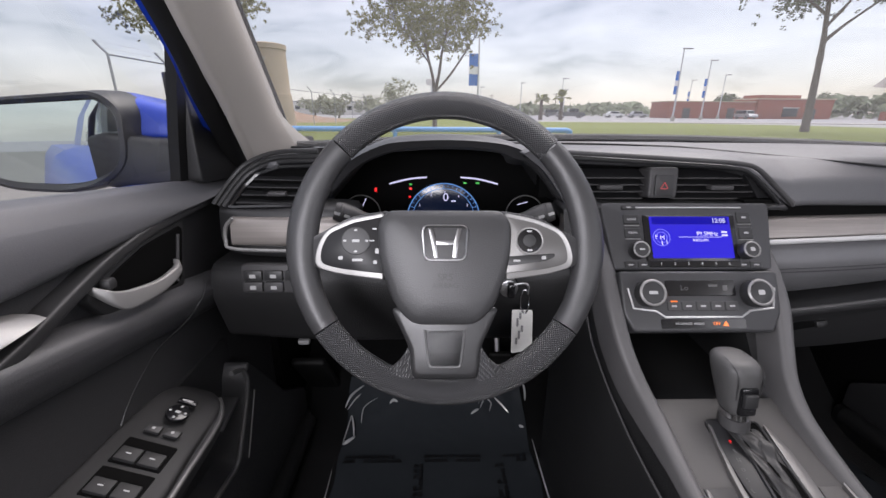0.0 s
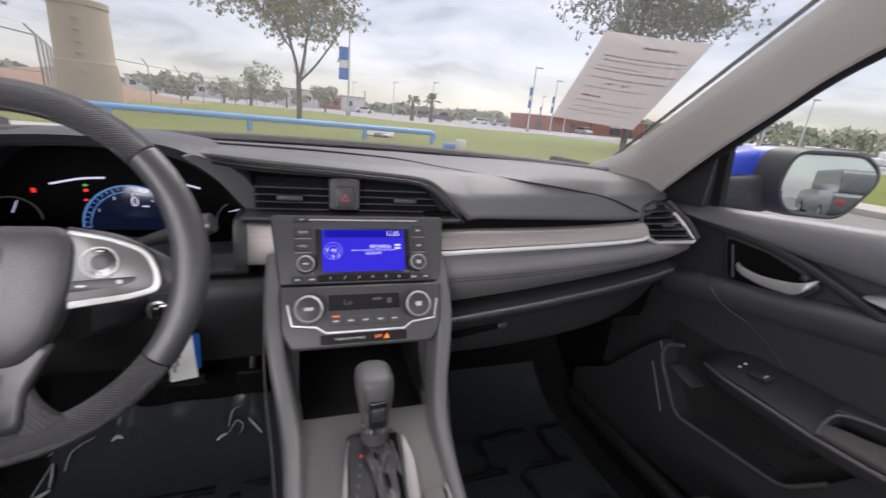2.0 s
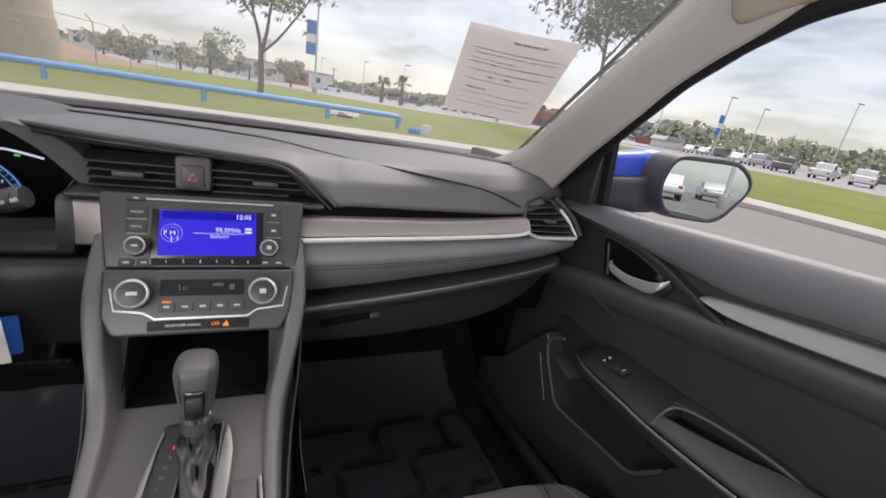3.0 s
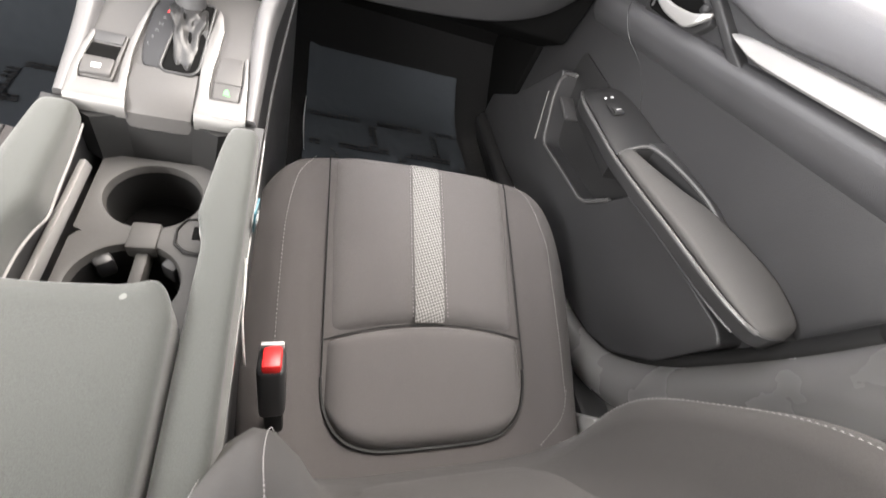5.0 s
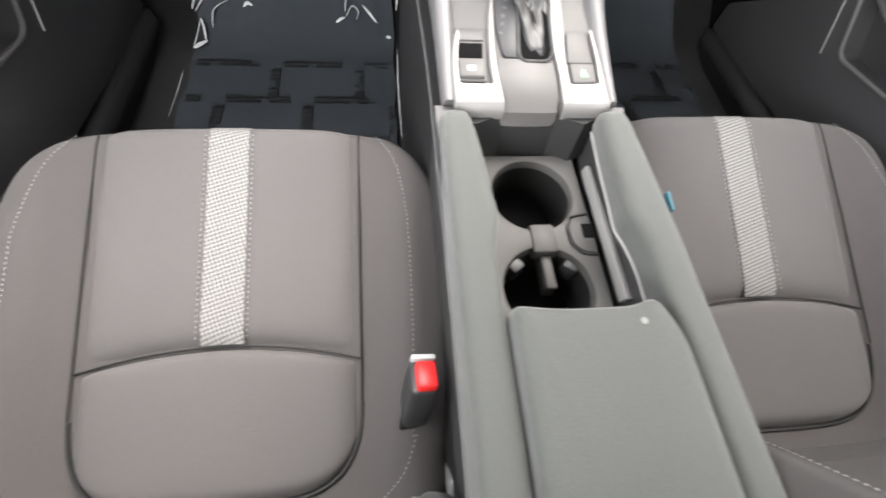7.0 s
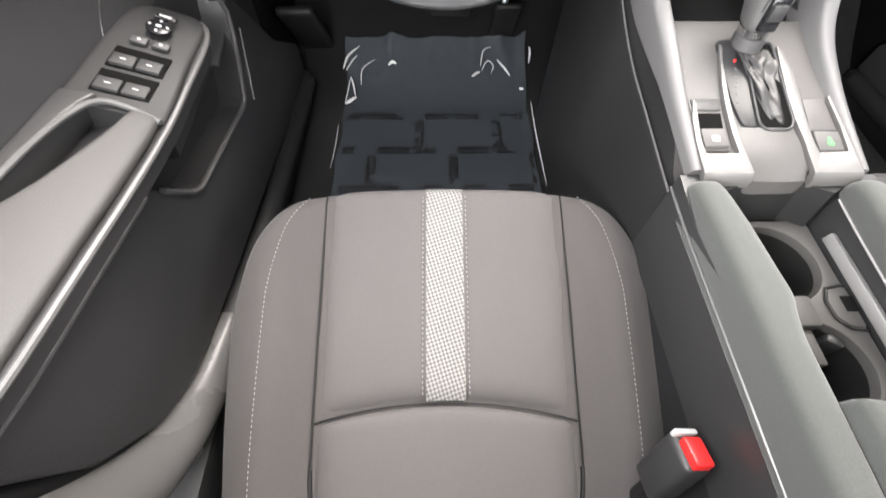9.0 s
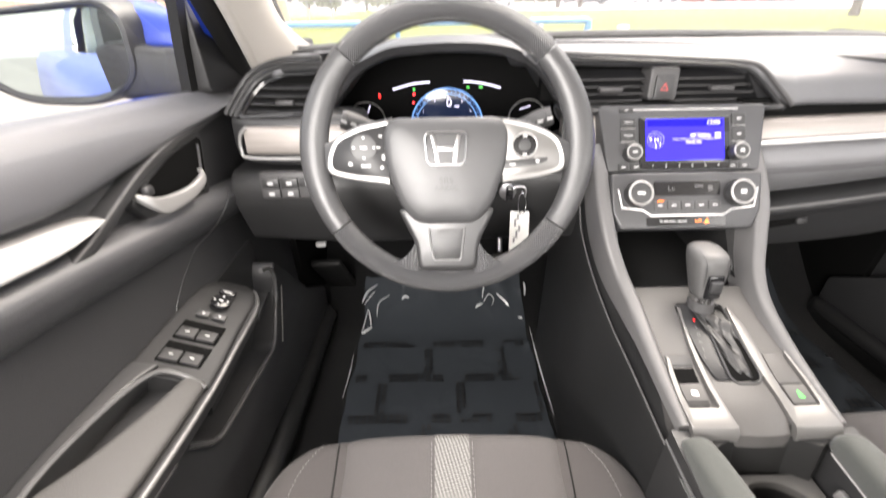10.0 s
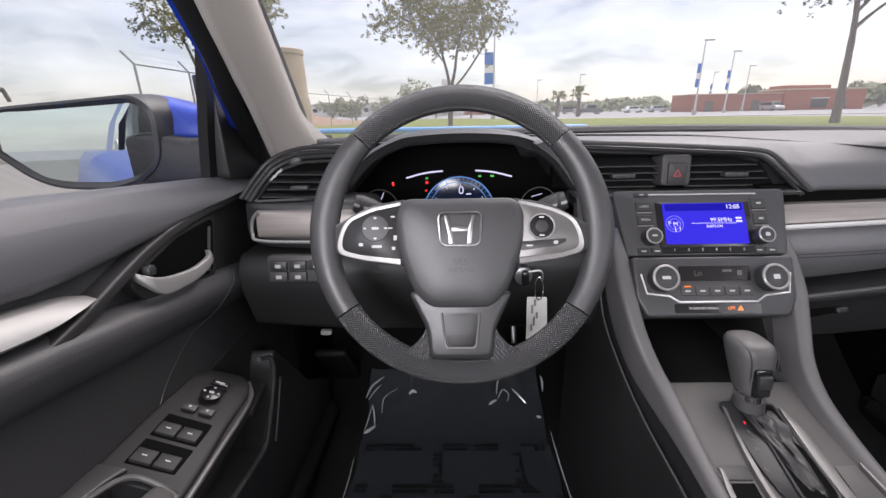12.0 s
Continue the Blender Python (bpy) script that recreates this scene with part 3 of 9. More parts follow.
def end_vent(s):
    """The vent at the dash's outer end; s is -1 on the driver's side."""
    def X(d):
        return XC + s * d

    v = thing("side_air_vent", "black angled side air vent with a silver rim", "air vent", (X(0.58), 0.65, 0.93), "side vents")
    frame_pts = [(-0.150, 0.610, 0.945), (-0.215, 0.607, 0.945), (-0.277, 0.612, 0.942), (-0.262, 0.634, 0.968), (-0.243, 0.644, 0.986), (-0.208, 0.643, 0.997), (-0.150, 0.634, 1.000)] if s < 0 else [(X(0.512), 0.604, 0.920), (X(0.545), 0.596, 0.9145), (X(0.632), 0.590, 0.917), (X(0.628), 0.622, 0.945), (X(0.600), 0.650, 0.973), (X(0.560), 0.640, 0.980), (X(0.524), 0.622, 0.972)]
    bm = tube(bmesh.new(), rpoly([Vector(p) for p in frame_pts], 0.006, 4), 0.0045, 8, True)
    part("rim", bm, SMOOTH if s > 0 else GLOSSY, v)
    if s > 0:
        low = [V(0.876, 0.588, 0.9225)] + [Vector(p) + V(0, -0.004, -0.002) for p in frame_pts[1:4]] + [V(X(0.612), 0.634, 0.962)]
        part("rim_line", tube(bmesh.new(), rpoly(low, 0.008, 4)[2:-2], 0.0036, 8), BRIGHT, v, "bright lower rim")
    for grow, mat in ((0.009, SMOOTH),) if s > 0 else ((0.007, SMOOTH), (0.013, GRAINED), (0.020, SMOOTH)):
        lean = ((1.0, 0.3), (0.9, 0.5), (0.7, 0.75), (0.25, 1.0), (0.0, 1.0))[:5 if s < 0 else 3]
        edge = [(x + s * grow * a, y - 0.002, z + grow * b) for (x, y, z), (a, b) in zip(frame_pts[2:], lean)]
        part("outer_rim", tube(bmesh.new(), curve(edge, 5), 0.006 if s > 0 else 0.0034, 8), mat, v)
    bm = bmesh.new()
    loft(bm, [[Vector(p) + V(0, 0.004, 0) for p in frame_pts], [Vector(p) + V(0, 0.05, 0) for p in frame_pts]])
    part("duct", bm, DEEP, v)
    for k, z in enumerate((0.926, 0.936, 0.946, 0.956, 0.966) if s > 0 else (0.953, 0.963, 0.973, 0.983)):
        a, b = (X(0.520 + 0.001 * k), 0.607 + 0.0035 * k), (X(0.626 - 0.006 * k), 0.602 + 0.010 * k)
        if s < 0:
            a, b = (-0.150, 0.618 + 0.004 * k), (-0.266 + 0.007 * k, 0.622 + 0.007 * k)
        m = axes(((a[0] + b[0]) / 2, (a[1] + b[1]) / 2, z), (b[0] - a[0], b[1] - a[1], 0), (0, 0.97, 0.2))
        bm = bmesh.new()
        prism(bm, rrect(math.hypot(b[0] - a[0], b[1] - a[1]), 0.022, 0.003, 2), m, 0.002, 0.0006, 1)
        L = math.hypot(b[0] - a[0], b[1] - a[1]) / 2
        e = part("vent_slat", bm, VENT_BLACK, v)
        part("slat_edge", tube(bmesh.new(), [m @ V(-L, -0.0108, 0.0010), m @ V(L, -0.0108, 0.0010)], 0.0009, 6), MIDGREY, e)
    bm = box(bmesh.new(), (X(0.565), 0.595 if s > 0 else 0.612, 0.946 if s > 0 else 0.963), (0.026, 0.012, 0.006), bev=0.002)
    part("vent_tab", bm, MIDGREY, v)


end_vent(1)
end_vent(-1)


# trim strip, chrome line and lower pads, passenger's side
def x_loft(name, rows, mat, parent, r=0.006, n=4, sharp=45, steps=5):
    return part(name, loft(bmesh.new(), dense([yz(x, pts, r, 3) for x, *pts in rows], steps)), mat, parent, sharp=sharp)


x_loft("trim_strip", [
    (0.462, (0.584, 0.903), (0.598, 0.931), (0.66, 0.931), (0.66, 0.903)),
    (0.600, (0.583, 0.909), (0.597, 0.933), (0.66, 0.933), (0.66, 0.909)),
    (0.760, (0.583, 0.916), (0.598, 0.938), (0.66, 0.938), (0.66, 0.916)),
    (0.884, (0.589, 0.923), (0.608, 0.947), (0.66, 0.947), (0.66, 0.923))], TAUPE, dash, 0.004)
x_loft("trim_shadow_gap", [
    (0.462, (0.610, 0.925), (0.610, 0.956), (0.68, 0.956), (0.68, 0.925)),
    (0.880, (0.618, 0.940), (0.618, 0.962), (0.68, 0.962), (0.68, 0.940))], DEEP, dash, 0.002)
bm = tube(bmesh.new(), curve([(0.462, 0.580, 0.9000), (0.600, 0.578, 0.9070), (0.760, 0.579, 0.9145), (0.850, 0.583, 0.9200), (0.880, 0.592, 0.9240)], 6), 0.0040, 8, flat=0.7)
part("chrome_line", bm, BRIGHT, dash)
x_loft("lower_pad", [
    (0.462, (0.584, 0.8955), (0.568, 0.874), (0.571, 0.848), (0.596, 0.806), (0.66, 0.800), (0.66, 0.8955)),
    (0.620, (0.582, 0.902), (0.566, 0.881), (0.569, 0.858), (0.594, 0.824), (0.66, 0.816), (0.66, 0.902)),
    (0.800, (0.584, 0.911), (0.569, 0.894), (0.572, 0.874), (0.595, 0.849), (0.66, 0.842), (0.66, 0.911)),
    (0.930, (0.594, 0.915), (0.582, 0.902), (0.584, 0.887), (0.604, 0.868), (0.66, 0.862), (0.66, 0.911)),
    (1.002, (0.612, 0.912), (0.602, 0.904), (0.604, 0.895), (0.620, 0.881), (0.68, 0.876), (0.68, 0.912))], LOWER_SKIN, dash, 0.010)
for d in (0.0, 0.005):
    bm = tube(bmesh.new(), curve([(0.475, 0.5665, 0.8640 - d), (0.620, 0.5645, 0.8715 - d), (0.800, 0.5675, 0.8865 - d), (0.930, 0.5815, 0.8970 - d)], 6), 0.0007, 6)
    part("pad_stitching", bm, MIDGREY, dash)
glove = thing("glove_box", "closed black glove box below the dashboard", "glove box", (0.74, 0.66, 0.60))
x_loft("glove_lid", [
    (x, (0.590 + e, zt), (0.569 + e, zt - 0.005), (0.568 + e, zt - 0.014), (0.582 + e, zt - 0.030), (0.596 + e, zm), (0.612 + e, zb), (0.72, zb - 0.010), (0.72, zt))
    for x, zt, zm, zb, e in ((0.482, 0.797, 0.745, 0.704, 0.0), (0.640, 0.818, 0.755, 0.712, -0.003), (0.800, 0.841, 0.782, 0.732, 0.0), (0.900, 0.856, 0.806, 0.764, 0.008), (0.960, 0.866, 0.834, 0.806, 0.020), (0.982, 0.868, 0.850, 0.836, 0.036))], SMOOTH, glove, 0.006)
# The paler tube carries the highlight along the lid's top edge.
part("lid_edge", tube(bmesh.new(), curve([(0.490, 0.5695, 0.7935), (0.640, 0.5665, 0.8135), (0.800, 0.5695, 0.8365), (0.900, 0.5775, 0.8515), (0.955, 0.588, 0.8605)], 5), 0.0028, 8), LIP, glove)
bm = box(bmesh.new(), (0.560, 0.5855, 0.764), (0.092, 0.014, 0.013), (-18, -9, 2), 0.004)
latch = part("latch", bm, DEEP, glove)
part("latch_knob", box(bmesh.new(), (0.602, 0.5800, 0.771), (0.018, 0.010, 0.011), (-18, -9, 2), 0.003), GRAINED, latch)
x_loft("dash_core", [(x, (0.66, 0.945), (0.70, 0.70), (0.80, 0.64), (0.98, 0.66), (0.98, 0.945)) for x in (0.262, 0.60, 1.03)], DEEP, dash, 0.01)
x_loft("dash_core", [(x, (0.66, 0.880), (0.70, 0.70), (0.80, 0.64), (0.98, 0.66), (0.98, 0.880)) for x in (-0.31, 0.0, 0.258)], DEEP, dash, 0.01)

# driver's side: trim, switch panel, knee panel
x_loft("driver_trim_box", [
    (-0.292, (0.612, 0.884), (0.606, 0.900), (0.612, 0.942), (0.66, 0.945), (0.66, 0.875)),
    (-0.250, (0.592, 0.877), (0.588, 0.890), (0.600, 0.942), (0.66, 0.945), (0.66, 0.868)),
    (-0.102, (0.588, 0.872), (0.586, 0.888), (0.600, 0.942), (0.66, 0.945), (0.66, 0.862)),
    (-0.096, (0.588, 0.872), (0.586, 0.880), (0.600, 0.898), (0.66, 0.900), (0.66, 0.862)),
    (0.192, (0.588, 0.872), (0.586, 0.880), (0.600, 0.898), (0.66, 0.900), (0.66, 0.862)),
    (0.198, (0.588, 0.872), (0.586, 0.888), (0.600, 0.942), (0.66, 0.945), (0.66, 0.862)),
    (0.215, (0.588, 0.872), (0.586, 0.888), (0.600, 0.942), (0.66, 0.945), (0.66, 0.862))], SMOOTH, dash, 0.008)
x_loft("driver_trim_strip", [
    (-0.268, (0.584, 0.894), (0.5895, 0.933), (0.64, 0.933), (0.64, 0.894)),
    (-0.100, (0.579, 0.892), (0.588, 0.933), (0.64, 0.933), (0.64, 0.892))], TAUPE, dash, 0.008)
bm = tube(bmesh.new(), curve([(-0.262, 0.586, 0.934), (-0.273, 0.586, 0.922), (-0.275, 0.584, 0.902), (-0.264, 0.581, 0.8915), (-0.18, 0.577, 0.8895), (-0.09, 0.576, 0.8885)], 5), 0.0026, 8)
part("driver_chrome_line", bm, SILVER, dash)
x_loft("stack_side_trim", [
    (0.206, (0.588, 0.885), (0.600, 0.940), (0.64, 0.940), (0.64, 0.885)),
    (0.252, (0.586, 0.885), (0.598, 0.940), (0.64, 0.940), (0.64, 0.885))], TAUPE, dash, 0.004)
x_loft("knee_panel", [
    (-0.300, (0.586, 0.868), (0.572, 0.850), (0.572, 0.820), (0.600, 0.745), (0.68, 0.72), (0.70, 0.868)),
    (-0.150, (0.574, 0.870), (0.560, 0.855), (0.560, 0.825), (0.590, 0.740), (0.68, 0.71), (0.70, 0.870)),
    (0.050, (0.580, 0.868), (0.570, 0.850), (0.572, 0.820), (0.600, 0.735), (0.68, 0.70), (0.70, 0.868)),
    (0.245, (0.586, 0.868), (0.578, 0.850), (0.580, 0.820), (0.605, 0.735), (0.68, 0.70), (0.70, 0.868))], GRAINED, dash, 0.012)
swp = thing("switch_panel", "silver-edged switch panel with five small buttons", "switch panel", (-0.21, 0.57, 0.84))
bm = box(bmesh.new(), (-0.205, 0.566, 0.8545), (0.088, 0.02, 0.040), (-8, 0, 0), 0.004)
part("bezel", bm, MIDGREY, swp)
for k in range(5):
    x, z = -0.231 + 0.0275 * (k % 3), (0.862, 0.8465)[k // 3]
    bm = box(bmesh.new(), (x, 0.557 - (0.862 - z) * 0.14, z), (0.0245, 0.010, 0.0135), (-8, 0, 0), 0.0015)
    b = part("button", bm, SMOOTH if k < 3 else MIDGREY, swp)
    bm = box(bmesh.new(), (x, 0.5518 - (0.862 - z) * 0.14, z), (0.008, 0.0006, 0.005), (-8, 0, 0), 0)
    part("button_mark", bm, MARK, b)

# ---- radio and climate panel on a leaning plane ----
HU = axes((XC + 0.003, 0.587, 0.949), (1, 0, 0), (0, 0.517, 0.856))


def at_hu(u, v, n=0.0):
    return HU @ Matrix.Translation((u, v, n))


radio = thing("car_radio", "grey car radio with a blue lit screen and knobs", "car radio", (XC, 0.60, 0.87))
bm = bmesh.new()
prism(bm, rpoly([(-0.106, -0.087), (0.110, -0.087), (0.121, 0.008), (-0.118, 0.008)], [0.004, 0.004, 0.008, 0.008]), at_hu(0, 0, -0.045), 0.045, 0.003, 3)
part("faceplate", bm, FASCIA, radio)
bm = bmesh.new()
prism(bm, rrect(0.128, 0.074, 0.003), at_hu(0.003, -0.047, 0.0), 0.002, 0.001)
bezel = part("screen_bezel", bm, GLOSSY, radio)
bm = bmesh.new()
prism(bm, rrect(0.111, 0.058, 0.001), at_hu(0.003, -0.0425, 0.0022), 0.0008, 0)
screen = part("screen", bm, SCREEN, radio, "bright blue screen")
bm = bmesh.new()
prism(bm, rrect(0.105, 0.010, 0.001), at_hu(0.003, -0.0195, 0.0032), 0.0004, 0)
part("title_bar", bm, SCREEN_BAR, screen)
lettering("clock_text", "12:05", at_hu(0.043, -0.0195, 0.0038), 0.0088, SCREEN_TEXT, screen)
lettering("frequency_text", "99.5MHz", at_hu(0.025, -0.0380, 0.0034), 0.0082, SCREEN_TEXT, screen)
lettering("station_text", "KKPS-FM", at_hu(0.015, -0.047, 0.0034), 0.0056, SCREEN_TEXT, screen)
for text, u, v in (("F", -0.0455, -0.0425), ("M", -0.0375, -0.0435), ("1", -0.0320, -0.0500)):
    lettering("band_text", text, at_hu(u, v, 0.0034), 0.0085, SCREEN_TEXT, screen)
part("antenna_mast", prism(bmesh.new(), [(-0.0007, -0.004), (0.0007, -0.004), (0.0003, 0.003), (-0.0003, 0.003)], at_hu(-0.0385, -0.0500, 0.0034), 0.0004, 0), SCREEN_TEXT, screen)
bm = box(bmesh.new(), (0, 0, 0), (0.060, 0.0006, 0.0004), bev=0)
bmesh.ops.transform(bm, matrix=at_hu(0.015, -0.0425, 0.0034), verts=bm.verts)
for k in range(2):
    tmp = box(bmesh.new(), (0, 0, 0), (0.008, 0.0026, 0.0004), bev=0)
    bmesh.ops.transform(tmp, matrix=at_hu(0.049, -0.0355 - 0.0045 * k, 0.0034), verts=tmp.verts)
    merge(bm, tmp)
part("status_bars", bm, SCREEN_TEXT, screen)
for rad in (0.0075, 0.0115):
    bm = tube(bmesh.new(), [at_hu(-0.0385 + rad * math.cos(a), -0.0430 + rad * math.sin(a), 0.0032) @ V(0, 0, 0) for a in (2 * math.pi * k / 28 for k in range(28))], 0.0005, 5, True)
    part("antenna_ring", bm, DIM_TEXT, screen)
bm = bmesh.new()
prism(bm, rrect(0.124, 0.0085, 0.001), at_hu(0.003, -0.0795, 0.002), 0.0012, 0.0004, 1)
preset = part("preset_bar", bm, GLOSSY, radio)
for k in range(6):
    lettering("preset_digit", str(k + 1), at_hu(-0.043 + 0.0185 * k, -0.0795, 0.0034), 0.0055, MARK, preset)
bm = bmesh.new()
prism(bm, rrect(0.150, 0.0018, 0.0006, 1), at_hu(0.005, 0.0005, 0.0), 0.0012, 0.0003, 1)
part("disc_slot_line", bm, BRIGHT, radio)


def hu_button(u, v, w, h, parent, mark=None, mat=SMOOTH, n=0.0):
    b = part("button", prism(bmesh.new(), rrect(w, h, 0.0012, 2), at_hu(u, v, n), 0.0018, 0.0006, 1), mat, parent)
    if mark:
        mw, mh = mark[0] * 0.85, mark[1] * 0.6
        part("button_mark", prism(bmesh.new(), rrect(mw, mh, 0.0004, 1), at_hu(u, v, n + 0.0018), 0.0004, 0), MARK, b)
    return b


hu_button(-0.0785, 0.0005, 0.020, 0.006, radio, (0.007, 0.0025))
for v, text in ((-0.017, "RADIO"), (-0.036, "MEDIA")):
    b = hu_button(-0.0765, v, 0.022, 0.013, radio)
    lettering("button_text", text, at_hu(-0.0765, v, 0.0019), 0.0042, MARK, b)
    part("button_line", prism(bmesh.new(), rrect(0.021, 0.0010, 0.0003, 1), at_hu(-0.0765, v - 0.0085, 0.0), 0.0012, 0), SILVER, radio)
for v in (-0.014, -0.036):
    hu_button(0.0805, v, 0.019, 0.016, radio, (0.007, 0.004))
    part("button_line", prism(bmesh.new(), rrect(0.019, 0.0010, 0.0003, 1), at_hu(0.0805, v - 0.0095, 0.0), 0.0012, 0), SILVER, radio)
for u, n_ in ((-0.084, 2), (-0.066, 2), (0.0705, 2), (0.0875, 2)):
    hu_button(u, -0.0805, 0.015, 0.009, radio, (0.008, 0.003))


def knob(parent, u, v, r, depth, n=0.0, mark=(0.008, 0.004)):
    b = part("knob", cyl(bmesh.new(), at_hu(u, v, n), r, depth * 0.85, 36, 0.0012), SMOOTH, parent)
    ring = [at_hu(u + r * 0.88 * math.cos(a), v + r * 0.88 * math.sin(a), n + depth * 0.87) @ V(0, 0, 0) for a in (2 * math.pi * k / 36 for k in range(36))]
    part("knob_ring", tube(bmesh.new(), ring, r * 0.10, 8, True), SILVER, b)
    part("knob_cap", cyl(bmesh.new(), at_hu(u, v, n), r * 0.80, depth * 0.93, 32, 0.001), SMOOTH, b)
    part("knob_mark", prism(bmesh.new(), rrect(*mark, 0.0006, 1), at_hu(u, v, n + depth * 0.93), 0.0003, 0), MARK, b)


knob(radio, -0.0735, -0.0620, 0.0115, 0.017, 0, (0.007, 0.0022))
knob(radio, 0.0750, -0.0620, 0.0115, 0.017, 0, (0.006, 0.005))

climate = thing("climate_panel", "black climate panel with two chrome-ringed dials", "climate control", (XC, 0.54, 0.80))
bm = bmesh.new()
prism(bm, rpoly([(-0.105, -0.090), (-0.104, -0.146), (-0.092, -0.170), (0.090, -0.170), (0.103, -0.146), (0.107, -0.090)][::-1], 0.006), at_hu(0, 0, -0.04), 0.050, 0.004, 3)
part("faceplate", bm, FASCIA, climate)
knob(climate, -0.0705, -0.1205, 0.0178, 0.017, 0.010, (0.011, 0.004))
knob(climate, 0.0685, -0.1205, 0.0178, 0.017, 0.010, (0.008, 0.006))
bm = bmesh.new()
prism(bm, rrect(0.092, 0.020, 0.002), at_hu(0, -0.113, 0.010), 0.0014, 0.0005, 1)
cdis = part("temperature_display", bm, GLOSSY, climate)
lettering("temperature_text", "Lo", at_hu(-0.022, -0.113, 0.0117), 0.010, LIP, cdis)
bm = box(bmesh.new(), (0, 0, 0), (0.012, 0.003, 0.0004), bev=0)
bmesh.ops.translate(bm, vec=(0, 0.003, 0), verts=bm.verts)
box(bm, (0.016, 0, 0), (0.006, 0.007, 0.0004), bev=0)
bmesh.ops.transform(bm, matrix=at_hu(0.016, -0.113, 0.0117), verts=bm.verts)
part("fan_symbol", bm, LIP, cdis)
for k in range(5):
    hu_button(-0.038 + 0.019 * k, -0.1365, 0.0165, 0.0115, climate, (0.008, 0.0035), MIDGREY, 0.010)
part("amber_lamp", prism(bmesh.new(), rrect(0.009, 0.0016, 0.0004, 1), at_hu(-0.038, -0.1305, 0.0122), 0.0004, 0), AMBER, climate)
line = [(-0.0955, -0.113), (-0.0905, -0.139), (-0.062, -0.1425), (-0.050, -0.1505), (0.050, -0.1505), (0.062, -0.1425), (0.0930, -0.139), (0.0985, -0.113)]
bm = tube(bmesh.new(), [at_hu(u, v, 0.0100) @ V(0, 0, 0) for u, v in line], 0.0014, 8)
part("chrome_outline", bm, BRIGHT, climate)
bm = bmesh.new()
prism(bm, rrect(0.11, 0.012, 0.002), at_hu(-0.002, -0.1590, 0.010), 0.001, 0)
strip = part("lamp_strip", bm, GLOSSY, climate)
lettering("airbag_text", "PASSENGER AIRBAG", at_hu(-0.020, -0.1590, 0.0112), 0.0042, MARK, strip)
lettering("airbag_off_text", "OFF", at_hu(0.0150, -0.1590, 0.0112), 0.0055, AMBER, strip)
part("airbag_symbol", prism(bmesh.new(), rpoly([(-0.004, -0.003), (0.004, -0.003), (0.001, 0.004)], 0.001, 2), at_hu(0.026, -0.1590, 0.0111), 0.0004, 0), AMBER, strip)
# ---- centre console ----
console = thing("centre_console", "charcoal centre console with cup holders and silver trim", "console", (XC, 0.25, 0.35))


